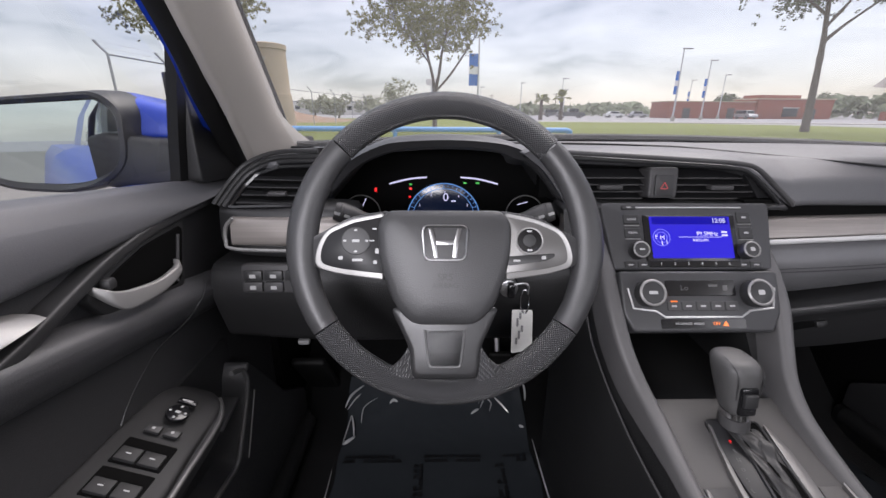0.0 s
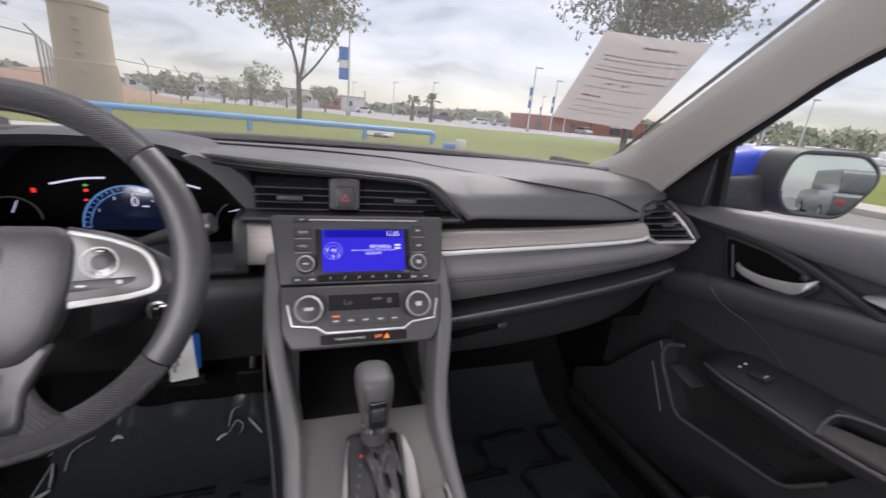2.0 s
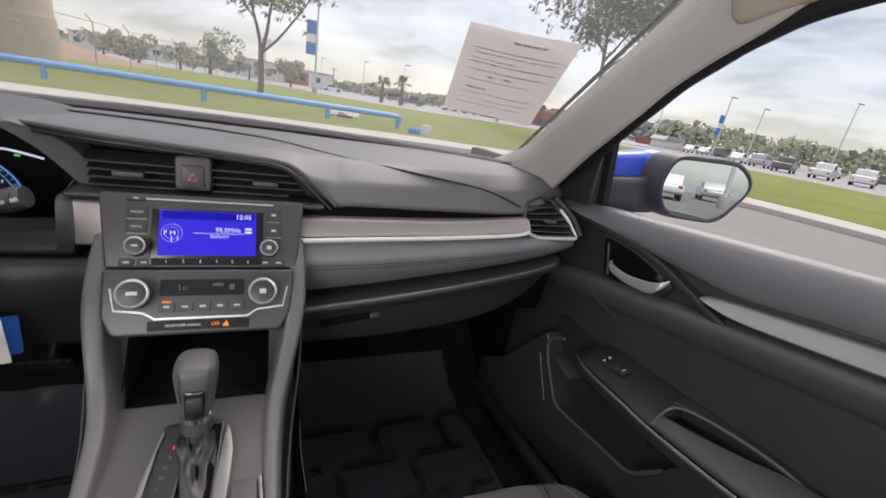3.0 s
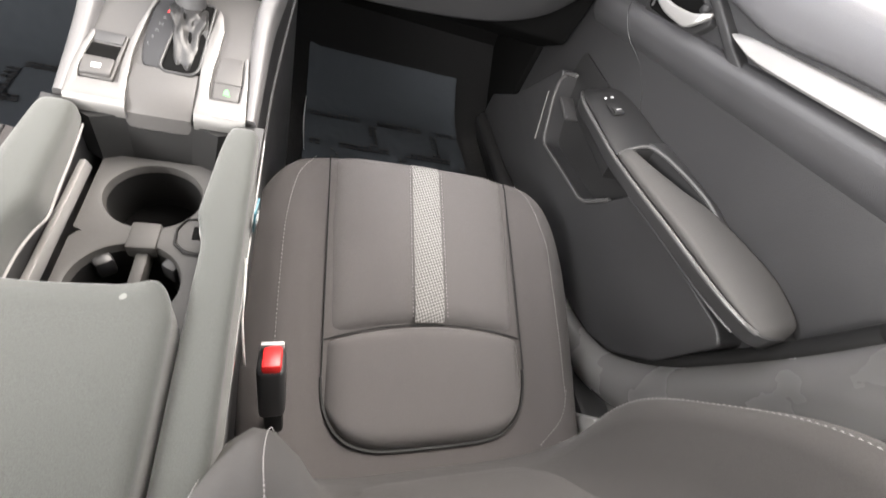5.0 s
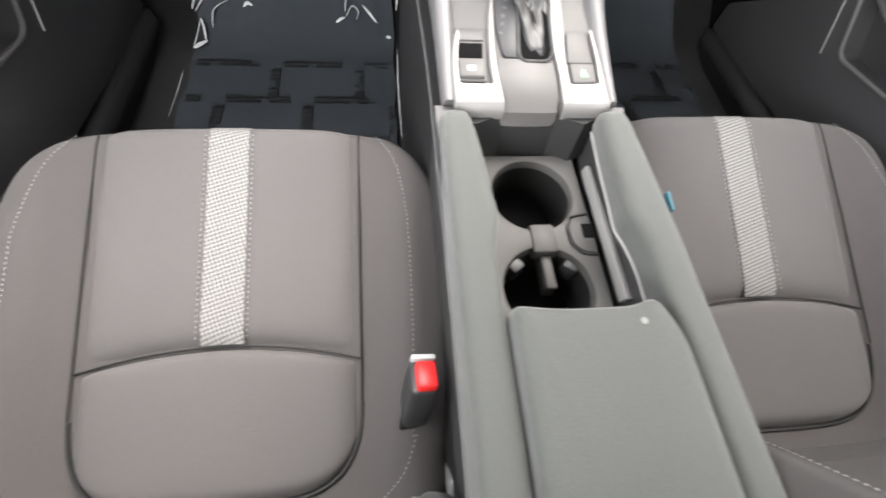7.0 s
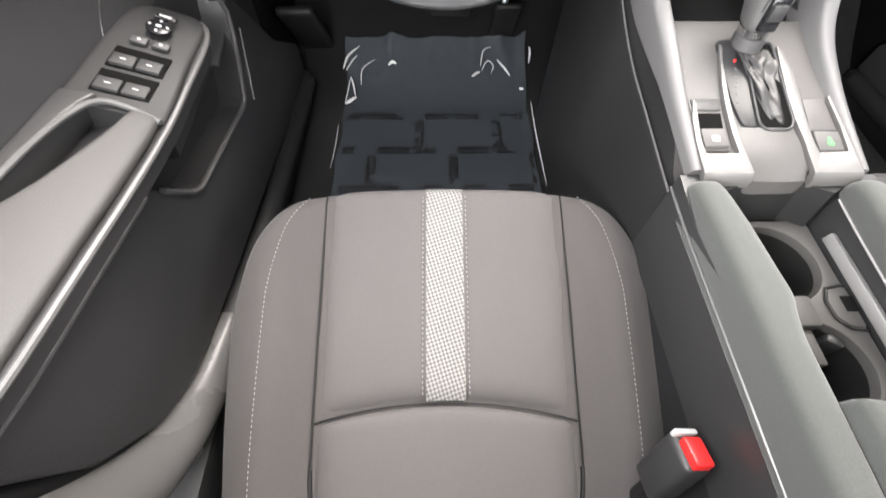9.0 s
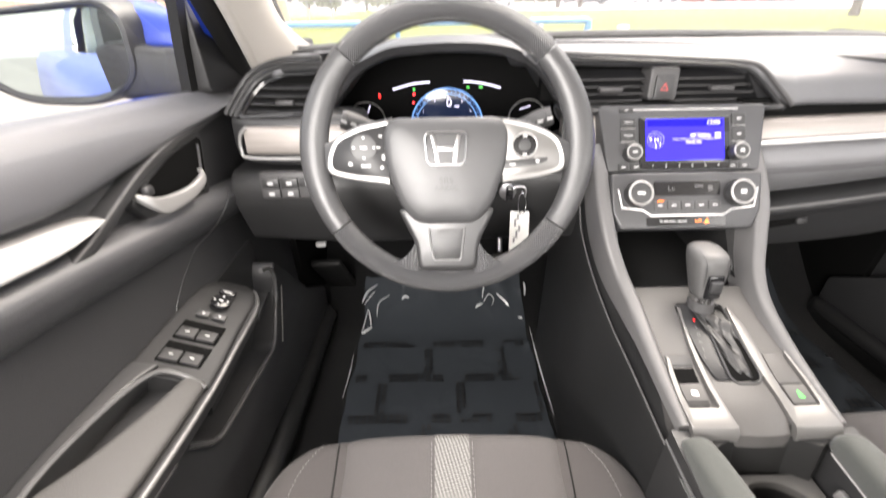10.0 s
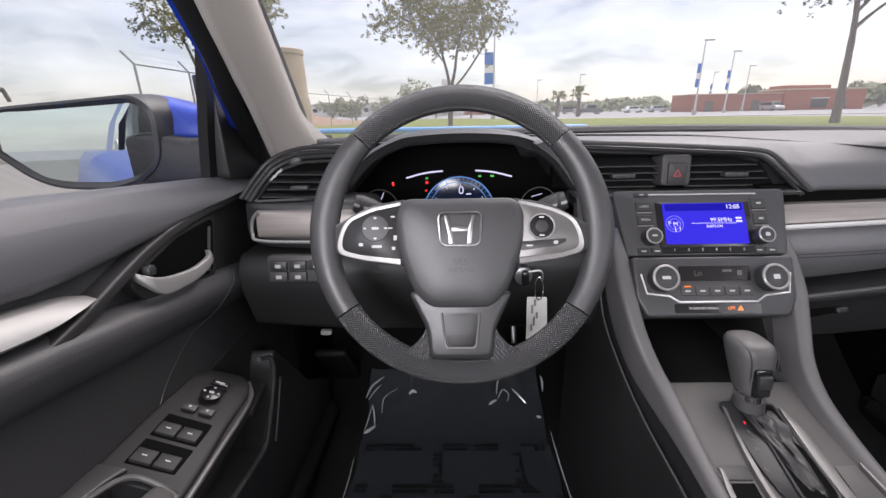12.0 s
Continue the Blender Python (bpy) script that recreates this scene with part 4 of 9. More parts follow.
bm = bmesh.new()
rings = []
for y, w, zt in ((0.66, 0.100, 0.70), (0.50, 0.096, 0.70), (0.40, 0.086, 0.69), (0.275, 0.086, 0.668), (0.262, 0.088, 0.575), (0.10, 0.086, 0.575), (-0.10, 0.086, 0.575), (-0.42, 0.088, 0.575)):
    rings.append(rpoly([(XC - w - 0.012, y, 0.335), (XC + w + 0.012, y, 0.335), (XC + w, y, zt), (XC - w, y, zt)], 0.008, 2))
part("console_body", loft(bm, rings), VENT_BLACK, console)
for s in (-1, 1):
    # side wall up to the arm pads
    bm = bmesh.new()
    rings = []
    for y, d, zt in ((0.262, 0.094, 0.690), (0.20, 0.092, 0.680), (0.05, 0.090, 0.690), (-0.20, 0.091, 0.695), (-0.42, 0.093, 0.695)):
        rings.append([(XC + s * a, y, z) for a, z in ((d + 0.002, 0.56), (d + 0.004, zt), (d - 0.020, zt), (d - 0.030, 0.56))])
    part("side_wall", loft(bm, rings), SMOOTH, console)
    part("side_wall_edge", tube(bmesh.new(), curve([(XC + s * 0.0985, 0.262, 0.672), (XC + s * 0.0980, 0.20, 0.668), (XC + s * 0.0965, 0.05, 0.664), (XC + s * 0.0975, -0.20, 0.664), (XC + s * 0.0995, -0.42, 0.664)], 5), 0.0016, 6), LIP, console)
    # pillar from the radio down to the console, which narrows to a waist and melts into the plate's edge
    spine = [(0.1215, 0.1000, 0.574, 0.9060, 0.030), (0.1240, 0.0985, 0.546, 0.8780, 0.036), (0.1230, 0.0965, 0.512, 0.8380, 0.044), (0.1165, 0.0915, 0.482, 0.7980, 0.048), (0.1070, 0.0830, 0.452, 0.7660, 0.044), (0.0990, 0.0760, 0.415, 0.7440, 0.032), (0.0955, 0.0750, 0.370, 0.7270, 0.020), (0.0935, 0.0760, 0.325, 0.7130, 0.014), (0.0910, 0.0780, 0.262, 0.6975, 0.012)]
    rings = []
    if s > 0:
        spine = [(do + 0.005 * min(1, max(0, (z - 0.74) / 0.1)), di + 0.004 * min(1, max(0, (z - 0.74) / 0.1)), y, z, h) for do, di, y, z, h in spine]
    for k, (do, di, y, z, h) in enumerate(spine):
        a, b = spine[max(k - 1, 0)], spine[min(k + 1, len(spine) - 1)]
        t = V(0, b[2] - a[2], b[3] - a[3]).normalized()
        up = V(0, -t.z, t.y)
        up = -up if up.z < 0 else up
        rings.append(rpoly([V(XC + s * (di - 0.006), y, z) - up * h, V(XC + s * do, y, z) - up * h, V(XC + s * (do - 0.003), y, z), V(XC + s * (di + 0.003), y, z) + up * 0.001], [0.001, 0.001, 0.007, 0.006], 4))
    part("side_pillar", loft(bmesh.new(), dense(rings, 4)), PILLAR_SKIN, console, sharp=60)
    # edge of the carpeted flank, proud of the pillar's foot
    bm = tube(bmesh.new(), curve([(XC + s * 0.1235, 0.590, 0.86), (XC + s * 0.1245, 0.555, 0.79), (XC + s * 0.1200, 0.500, 0.745), (XC + s * 0.1085, 0.430, 0.702), (XC + s * 0.1010, 0.350, 0.680), (XC + s * 0.0975, 0.262, 0.664)], 6), 0.0016, 6)
    part("flank_seam", bm, MIDGREY, console)
    # flank down to the floor
    bm = bmesh.new()
    rings = [[(XC + s * a, y, z) for a, z in ((0.120, 0.335), (d1, zm), (d1 - 0.006, zt), (0.080, zt), (0.080, 0.335))] for y, d1, zm, zt in ((0.72, 0.119, 0.70, 0.90), (0.58, 0.119, 0.70, 0.86), (0.50, 0.114, 0.66, 0.765), (0.45, 0.104, 0.64, 0.730), (0.40, 0.0960, 0.62, 0.708), (0.27, 0.0925, 0.58, 0.684), (0.255, 0.0925, 0.54, 0.60))]
    part("flank", loft(bm, dense(rings, 3)), GRAINED, console)

# shift plate
bm = bmesh.new()
pts = [(0.272, 0.456), (0.271, 0.400), (0.270, 0.272), (0.280, 0.264), (0.436, 0.264), (0.446, 0.272), (0.445, 0.400), (0.444, 0.456)]
prism(bm, rpoly(pts, 0.004, 2), Matrix(((1, 0, 0, 0), (0, 1, 0, 0), (0, 0.22, 1, 0.70 - 0.22 * 0.29 - 0.03), (0, 0, 0, 1))), 0.030, 0.003, 3)
part("shift_plate", bm, PLATE, console)
SHEAR = Matrix(((1, 0, 0, 0), (0, 1, 0, 0), (0, 0.22, 1, 0.70 - 0.22 * 0.29), (0, 0, 0, 1)))


def plate(name, pts, h, mat, parent, r=0.002, bev=0.0012, low=0.0, seg=2):
    return part(name, prism(bmesh.new(), rpoly(pts, r, 3), SHEAR @ Matrix.Translation((0, 0, low)), h, bev, seg), mat, parent)


left_frame = [(0.3310, 0.416), (0.3335, 0.411), (0.3290, 0.3916), (0.3250, 0.349), (0.3232, 0.3227), (0.3250, 0.2876), (0.3280, 0.258), (0.2790, 0.258), (0.2782, 0.2923), (0.2805, 0.3202), (0.2862, 0.3435), (0.2888, 0.338), (0.2858, 0.3157), (0.2842, 0.2933), (0.2856, 0.279), (0.3190, 0.279), (0.3172, 0.3016), (0.3182, 0.3343), (0.3208, 0.3596)]
right_frame = [(0.4315, 0.348), (0.4345, 0.312), (0.4370, 0.258), (0.3880, 0.258), (0.3885, 0.290), (0.3868, 0.318), (0.3878, 0.350), (0.3912, 0.387), (0.3945, 0.414), (0.3985, 0.404), (0.4025, 0.380), (0.4008, 0.348), (0.3985, 0.325), (0.3978, 0.296), (0.3990, 0.280), (0.4295, 0.281), (0.4308, 0.311), (0.4290, 0.345)]
for pts, x0, x1 in ((left_frame, 0.279, 0.328), (right_frame, 0.388, 0.437)):
    plate("silver_frame", pts, 0.0055, DIMMED_SILVER, console, 0.0025, 0.0014)
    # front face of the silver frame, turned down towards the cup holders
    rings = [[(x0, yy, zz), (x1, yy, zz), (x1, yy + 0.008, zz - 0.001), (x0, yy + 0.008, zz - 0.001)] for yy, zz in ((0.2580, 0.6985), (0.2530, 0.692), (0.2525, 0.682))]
    part("silver_lip", loft(bmesh.new(), rings), DIMMED_SILVER, console)
gate = plate("gate_panel", [(0.3325, 0.312), (0.3855, 0.312), (0.3905, 0.345), (0.3900, 0.424), (0.3300, 0.424), (0.3280, 0.345)], 0.003, VENT_BLACK, console, 0.008)
slot_line = [(0.3570, 0.4180), (0.3568, 0.3955), (0.3503, 0.3342), (0.3485, 0.3129), (0.3545, 0.3060), (0.3790, 0.3075), (0.3850, 0.3160), (0.3880, 0.3778), (0.3900, 0.4180)]
plate("gate_recess", slot_line, 0.0036, DEEP, console, 0.005)
part("slot_bezel", tube(bmesh.new(), [SHEAR @ V(p.x, p.y, 0.0042) for p in rpoly([V(x, y) for x, y in slot_line], 0.005, 4)], 0.0017, 8, True), SMOOTH, console)
for k, (t, m_) in enumerate((("P", RED_LAMP), ("R", LIP), ("N", LIP), ("D", LIP), ("S", LIP), ("L", LIP))):
    y = 0.394 - 0.0105 * k
    lettering("gear_letter", t, SHEAR @ Matrix.Translation((0.3445 - 0.0022 * k, y, 0.0032)), 0.0055, m_, gate)
bm = bmesh.new()
rings = []
for y, z, w in ((0.312, 0.7065, 0.0295), (0.290, 0.7035, 0.0300), (0.268, 0.697, 0.0300), (0.256, 0.688, 0.0295), (0.2535, 0.672, 0.0290)):
    rings.append([(0.3555 + w * k / 4, y - 0.003 * (1 - (k / 4) ** 2), z + 0.002 * (1 - (k / 4) ** 2)) for k in range(-4, 5)] + [(0.3555 + w, y + 0.02, z - 0.03), (0.3555 - w, y + 0.02, z - 0.03)])
part("plate_nose", loft(bm, rings), PLATE, console)
# parking brake switch and econ button
plate("brake_panel", [(0.2835, 0.284), (0.3130, 0.284), (0.3160, 0.345), (0.2815, 0.345)], 0.003, PLATE, console, 0.002)
plate("hold_button", [(0.2845, 0.330), (0.3130, 0.330), (0.3140, 0.344), (0.2840, 0.344)], 0.0045, SMOOTH, console, 0.001)
slot = plate("brake_slot", [(0.2845, 0.308), (0.3110, 0.308), (0.3125, 0.328), (0.2845, 0.328)], 0.0034, DEEP, console, 0.001)
pb = plate("brake_button", [(0.2855, 0.286), (0.3110, 0.286), (0.3115, 0.307), (0.2850, 0.307)], 0.0065, PLATE, console, 0.002)
plate("brake_mark", [(0.294, 0.292), (0.302, 0.292), (0.302, 0.298), (0.294, 0.298)], 0.0004, MARK, pb, 0.001, 0, 0.0066)
plate("blank_panel", [(0.4005, 0.307), (0.4285, 0.307), (0.4270, 0.346), (0.4035, 0.346)], 0.003, PLATE, console, 0.002)
econ = plate("econ_button", [(0.4020, 0.283), (0.4275, 0.283), (0.4280, 0.3055), (0.4015, 0.3055)], 0.0045, PLATE, console, 0.002)
plate("leaf_mark", [(0.4115, 0.2890), (0.4190, 0.2885), (0.4155, 0.2985), (0.4130, 0.2965)], 0.0004, GREEN_LAMP, econ, 0.002, 0, 0.0046)

# open cubby ahead of the shift lever
bm = bmesh.new()
loft(bm, [[(x, y, z) for x, z in ((0.268, 0.725), (0.448, 0.725), (0.452, 0.820), (0.264, 0.820))] for y in (0.640, 0.655)])
part("cubby_back", bm, DEEP, console)
bm = box(bmesh.new(), (XC, 0.548, 0.712), (0.176, 0.19, 0.012), (4, 0, 0), 0.003)
part("cubby_floor", bm, RUBBER, console)
cable = thing("white_cable_plug", "small white cable plug lying in the cubby", "cable plug", (0.36, 0.54, 0.79))
part("plug", box(bmesh.new(), (0.366, 0.545, 0.786), (0.012, 0.018, 0.005), (0, 8, 30), 0.001), PAPERY, cable)
part("cord", tube(bmesh.new(), curve([(0.360, 0.55, 0.787), (0.340, 0.575, 0.793), (0.32, 0.60, 0.788), (0.315, 0.63, 0.778), (0.30, 0.637, 0.75), (0.31, 0.62, 0.742)], 5), 0.0016, 6), RUBBER, cable)


# cup holders
def holed_plate(bm, x0, x1, y0, y1, cx, cy, r, z, deep, n=48):
    ring = []
    for k in range(n):
        a = 2 * math.pi * (k + 0.5) / n
        c, s_ = math.cos(a), math.sin(a)
        t = min([(x1 - cx) / c if c > 1e-6 else 9, (x0 - cx) / c if c < -1e-6 else 9, (y1 - cy) / s_ if s_ > 1e-6 else 9, (y0 - cy) / s_ if s_ < -1e-6 else 9])
        ring.append((cx + t * c, cy + t * s_))
    cir = [(math.cos(2 * math.pi * (k + 0.5) / n), math.sin(2 * math.pi * (k + 0.5) / n)) for k in range(n)]
    rows = [[(x, y, z - 0.02) for x, y in ring], [(x, y, z) for x, y in ring]]
    for rr, dz in ((r + 0.004, 0), (r + 0.001, -0.001), (r, -0.004), (r - 0.001, -0.010)):
        rows.append([(cx + rr * c, cy + rr * s_, z + dz) for c, s_ in cir])
    loft(bm, rows, caps=False)


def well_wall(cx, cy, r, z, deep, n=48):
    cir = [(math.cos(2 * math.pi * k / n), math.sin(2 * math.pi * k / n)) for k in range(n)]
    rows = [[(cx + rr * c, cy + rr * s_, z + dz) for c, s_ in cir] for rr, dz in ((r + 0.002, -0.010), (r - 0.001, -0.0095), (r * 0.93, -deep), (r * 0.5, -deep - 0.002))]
    # The wall's black colour carries the shade inside the well.
    return part("well_wall", loft(bmesh.new(), rows, caps=False), RUBBER, tray, "well wall blackened for the shade inside")



tray = thing("cup_holder_tray", "grey cup holder tray with two round wells", "cup holder", (XC, 0.15, 0.60))
CUPGREY = material("mid grey plastic", (0.052, 0.0505, 0.049), 0.5, vary=0.08, grain=0.12, scale=500, spec=0.2)
bm = bmesh.new()
holed_plate(bm, 0.305, 0.412, 0.138, 0.240, 0.359, 0.190, 0.0425, 0.641, 0.060)
part("front_well", bm, CUPGREY, tray, sharp=30)
well_wall(0.359, 0.190, 0.0425, 0.641, 0.060)
bm = bmesh.new()
holed_plate(bm, 0.305, 0.412, 0.030, 0.138, 0.357, 0.085, 0.0425, 0.641, 0.060)
part("rear_well", bm, CUPGREY, tray, sharp=30)
well_wall(0.357, 0.085, 0.0425, 0.641, 0.060)
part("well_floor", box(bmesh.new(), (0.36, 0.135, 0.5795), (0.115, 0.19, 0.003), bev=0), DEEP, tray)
part("divider", box(bmesh.new(), (0.361, 0.137, 0.6345), (0.026, 0.032, 0.018), bev=0.004), CUPGREY, tray)
part("divider_web", box(bmesh.new(), (0.362, 0.112, 0.624), (0.011, 0.050, 0.022), bev=0.003), CUPGREY, tray)
for x, y in ((0.331, 0.115), (0.388, 0.113)):
    part("grip_fin", box(bmesh.new(), (x, y, 0.622), (0.016, 0.016, 0.024), (0, 0, 35 if x < XC else -35), 0.004), SMOOTH, tray)
tab = [(0.412, 0.119), (0.398, 0.121), (0.3895, 0.130), (0.3885, 0.146), (0.394, 0.158), (0.412, 0.161)]
part("thumb_tab", prism(bmesh.new(), [(p.x, p.y) for p in rpoly(tab, 0.004, 3)], Matrix.Translation((0, 0, 0.6405)), 0.0028, 0.001, 2), CUPGREY, tray)
part("tab_edge", tube(bmesh.new(), [(x, y, 0.6425) for x, y in ((0.412, 0.1635), (0.393, 0.160), (0.3865, 0.147), (0.3875, 0.129), (0.397, 0.1185), (0.412, 0.1165))], 0.0012, 6), RUBBER, tray)
part("thumb_notch", box(bmesh.new(), (0.407, 0.143, 0.6432), (0.012, 0.016, 0.002), bev=0.0008), DEEP, tray)
for s, x in ((-1, 0.2965), (1, 0.4215)):
    bm = box(bmesh.new(), (x, 0.142, 0.6475), (0.007, 0.150, 0.012), (0, s * 12, 0), 0.002)
    part("slide_rail", bm, SILVER, tray, "worn silver rail")
# faceted front wall of the well
bm = bmesh.new()
wall_pts = [(0.272, 0.262), (0.300, 0.244), (0.326, 0.256), (0.386, 0.256), (0.412, 0.244), (0.444, 0.262)]
loft(bm, [[(x, y, 0.684) for x, y in wall_pts], [(x + (XC - x) * 0.10, y - 0.012, 0.638) for x, y in wall_pts]], shut=False)
loft(bm, [[(x, y, 0.684) for x, y in wall_pts], [(x, y + 0.01, 0.684) for x, y in wall_pts], [(x, y + 0.01, 0.60) for x, y in wall_pts]], shut=False)
part("front_wall", bm, RUBBER, tray, sharp=10)

# arm pads and lid
for s in (-1, 1):
    bm = bmesh.new()
    rows = []
    for y, d, w, zt in ((0.2545, 0.080, 0.006, 0.684), (0.251, 0.0795, 0.0115, 0.694), (0.240, 0.0790, 0.0145, 0.7010), (0.20, 0.0770, 0.0168, 0.704), (0.150, 0.0755, 0.0185, 0.706), (0.125, 0.0748, 0.0195, 0.7065), (0.108, 0.0770, 0.0175, 0.707), (0.085, 0.0787, 0.0160, 0.707), (0.04, 0.0785, 0.0160, 0.707), (-0.10, 0.0795, 0.0160, 0.708), (-0.42, 0.082, 0.0170, 0.708)):
        c = XC + s * d
        low_in, low_out = min(0.676, zt - 0.012), min(0.655, zt - 0.02)
        rows.append(rpoly([(c - s * w, y, low_in), (c + s * (w + 0.003), y, low_out), (c + s * w, y, zt), (c - s * w, y, zt)], [0.003, 0.003, 0.010, 0.011], 4))
    pad = thing("console_arm_pad", "grey-green cloth pad along the console edge", "arm pad", (XC + s * 0.086, 0.0, 0.60), "console pads")
    part("cushion", loft(bm, dense(rows, 4)), ARM, pad, sharp=60)
    edge_in = curve([(0.0640, 0.242), (0.0602, 0.20), (0.0570, 0.150), (0.0553, 0.125), (0.0595, 0.108), (0.0627, 0.085), (0.0625, 0.055)], 6)
    part("piping", tube(bmesh.new(), [(XC + s * p.x, p.y, 0.6755) for p in edge_in], 0.0011, 6), THREAD, pad, "pale stitched piping")
lid = thing("armrest_lid", "grey-green cloth armrest lid with small pale stains", "armrest", (XC, -0.18, 0.62))
bm = bmesh.new()
outline = rpoly([(0.2965, 0.045), (0.330, 0.0405), (0.385, 0.0405), (0.404, 0.0475), (0.4165, 0.020), (0.4200, -0.40), (0.2955, -0.40)], [0.006, 0.02, 0.02, 0.014, 0.02, 0.02, 0.02], 4)
mx, my = 0.357, -0.17
rows = [[(mx + (p.x - mx) * f, my + (p.y - my) * g, z) for p in outline] for f, g, z in ((0.97, 0.99, 0.655), (1.0, 1.0, 0.668), (1.0, 1.0, 0.708), (0.985, 0.995, 0.715), (0.94, 0.98, 0.719), (0.80, 0.9, 0.721), (0.4, 0.5, 0.7225), (0.02, 0.02, 0.723))]
part("cushion", loft(bm, rows), ARM, lid, sharp=60)
STAIN = material("pale stain", (0.13, 0.136, 0.128), 0.9, vary=0.2)
for x, y, r in ((0.386, 0.026, 0.0026), (0.325, -0.045, 0.0016)):
    part("stain", ball(bmesh.new(), (x, y, 0.7203), (r, r * 1.4, 0.0005)), STAIN, lid)

# ---- gear lever ----
lever = thing("gear_lever", "black gear lever with chrome collar and leather boot", "gear lever", (0.367, 0.37, 0.70))
rows = []
for k in range(22):
    f = k / 21
    g = f ** 0.62
    cx, cy, a, b = 0.3695 - 0.0070 * g, 0.361 + 0.0595 * g, 0.0165 - 0.0020 * g, 0.0500 - 0.0352 * g
    ring = []
    for j in range(56):
        t = 2 * math.pi * j / 56
        d = math.sin(math.pi * min(1, f * 1.04 + 0.02)) ** 0.7 * (0.0026 * math.sin(3 * t + 5.5 * f) + 0.0020 * math.sin(5 * t - 8.0 * f + 1.0) + 0.0012 * math.sin(9 * t + 13 * f))
        y = cy + (b + 1.2 * d) * math.sin(t)
        ring.append((cx + (a + d) * math.cos(t), y, (0.703 + 0.22 * (y - 0.29)) * (1 - f) + 0.730 * f + 0.8 * d))
    rows.append(ring)
part("boot", loft(bmesh.new(), rows), material("boot leather", (0.022, 0.0215, 0.0215), 0.40, vary=0.15, grain=0.2, bump=0.3, scale=500), lever, "creased black leather boot", sharp=180)
for name, mat, lv in (("lower_collar", MIDGREY, ((0.0150, 0.728), (0.0165, 0.730), (0.0160, 0.742), (0.0145, 0.7425))), ("collar", CHROME, ((0.0150, 0.7425), (0.0160, 0.7435), (0.0157, 0.7495), (0.0140, 0.7503)))):
    rows = [[(0.3630 + r * math.cos(t), 0.4205 + (z - 0.744) * 0.2 + r * math.sin(t), z) for t in (2 * math.pi * j / 32 for j in range(32))] for r, z in lv]
    part(name, loft(bmesh.new(), rows), mat, lever)
rows = []
for z, cx, cy, a, b in ((0.7500, 0.3630, 0.4215, 0.0140, 0.0145), (0.7530, 0.3630, 0.4222, 0.0158, 0.0168), (0.7650, 0.3630, 0.4260, 0.0180, 0.0192), (0.7800, 0.3628, 0.4305, 0.0205, 0.0220), (0.7930, 0.3625, 0.4345, 0.0220, 0.0245), (0.8020, 0.3622, 0.4370, 0.0215, 0.0250), (0.8075, 0.3622, 0.4378, 0.0178, 0.0215), (0.8098, 0.3622, 0.4380, 0.0100, 0.0130), (0.8102, 0.3622, 0.4380, 0.0005, 0.0005)):
    sq = []
    for j in range(32):
        t = 2 * math.pi * j / 32
        c, s_ = math.cos(t), math.sin(t)
        f = (abs(c) ** 3 + abs(s_) ** 3) ** (-1 / 3)
        sq.append((cx + a * f * c, cy + b * f * s_, z))
    rows.append(sq)
knob_body = part("knob", loft(bmesh.new(), dense(rows, 2)), material("soft knob leather", (0.070, 0.069, 0.069), 0.52, vary=0.08, grain=0.2, scale=900, bump=0.2, tex="VORONOI", deep=0.0006), lever, sharp=70)
part("release_panel", box(bmesh.new(), (0.3632, 0.4080, 0.7690), (0.020, 0.008, 0.034), (-8, 0, 2), 0.003), GLOSSY, knob_body)
part("release_button", box(bmesh.new(), (0.3632, 0.4040, 0.7720), (0.016, 0.006, 0.016), (-8, 0, 2), 0.002), SMOOTH, knob_body)
for x in (-1, 1):
    part("knob_seam", tube(bmesh.new(), curve([(0.3628 + x * 0.0120, 0.4090, 0.7700), (0.3626 + x * 0.0140, 0.4085, 0.7900), (0.3624 + x * 0.0150, 0.4135, 0.8030), (0.3622 + x * 0.0150, 0.4300, 0.8083), (0.3622 + x * 0.0140, 0.4500, 0.8070)], 5), 0.0006, 6), SMOOTH, knob_body)

# ---- steering wheel ----
WH = axes((0.0264, 0.457, 0.937), (1, 0, 0), (0, 0.372, 0.928)) @ Matrix.Scale(0.891, 4)


def at_wh(u, v, n=0.0):
    return WH @ V(u, v, n)


wheel = thing("steering_wheel", "black leather steering wheel with silver-trimmed spokes", "steering wheel", (WHEEL_X, 0.51, 0.72))


def rim_arc(a0, a1, n, r):
    pts = [(0.1735 * math.sin(a), 0.1735 * math.cos(a)) for a in (radians(a0 + (a1 - a0) * k / n) for k in range(n + 1))]
    bm = bmesh.new()
    rows = []
    for k, (u, v) in enumerate(pts):
        d = V(u, v).normalized()
        fat = 1.0 + (0.0 if not callable(r) else r(k / n))
        ring = []
        for j in range(16):
            t = 2 * math.pi * j / 16
            rr, nn = 0.0165 * fat * math.cos(t), 0.0150 * math.sin(t)
            ring.append(at_wh(u + d.x * rr, v + d.y * rr, nn))
        rows.append(ring)
    return rim_uv(loft(bm, rows))


def rim_uv(bm):
    """Flat coordinates in metres along the rim and round its section."""
    layer = bm.loops.layers.uv.new("along")
    back = WH.inverted()
    for face in bm.faces:
        for lo in face.loops:
            p = back @ lo.vert.co
            across = (math.atan2(p.z, math.hypot(p.x, p.y) - 0.1735) + math.pi / 2) % (2 * math.pi)
            lo[layer].uv = ((math.atan2(p.x, p.y) + math.pi / 2) % (2 * math.pi) * 0.1735, across * 0.0165)
    return bm


def swell(t):
    return 0.14 * math.sin(math.pi * t) ** 2


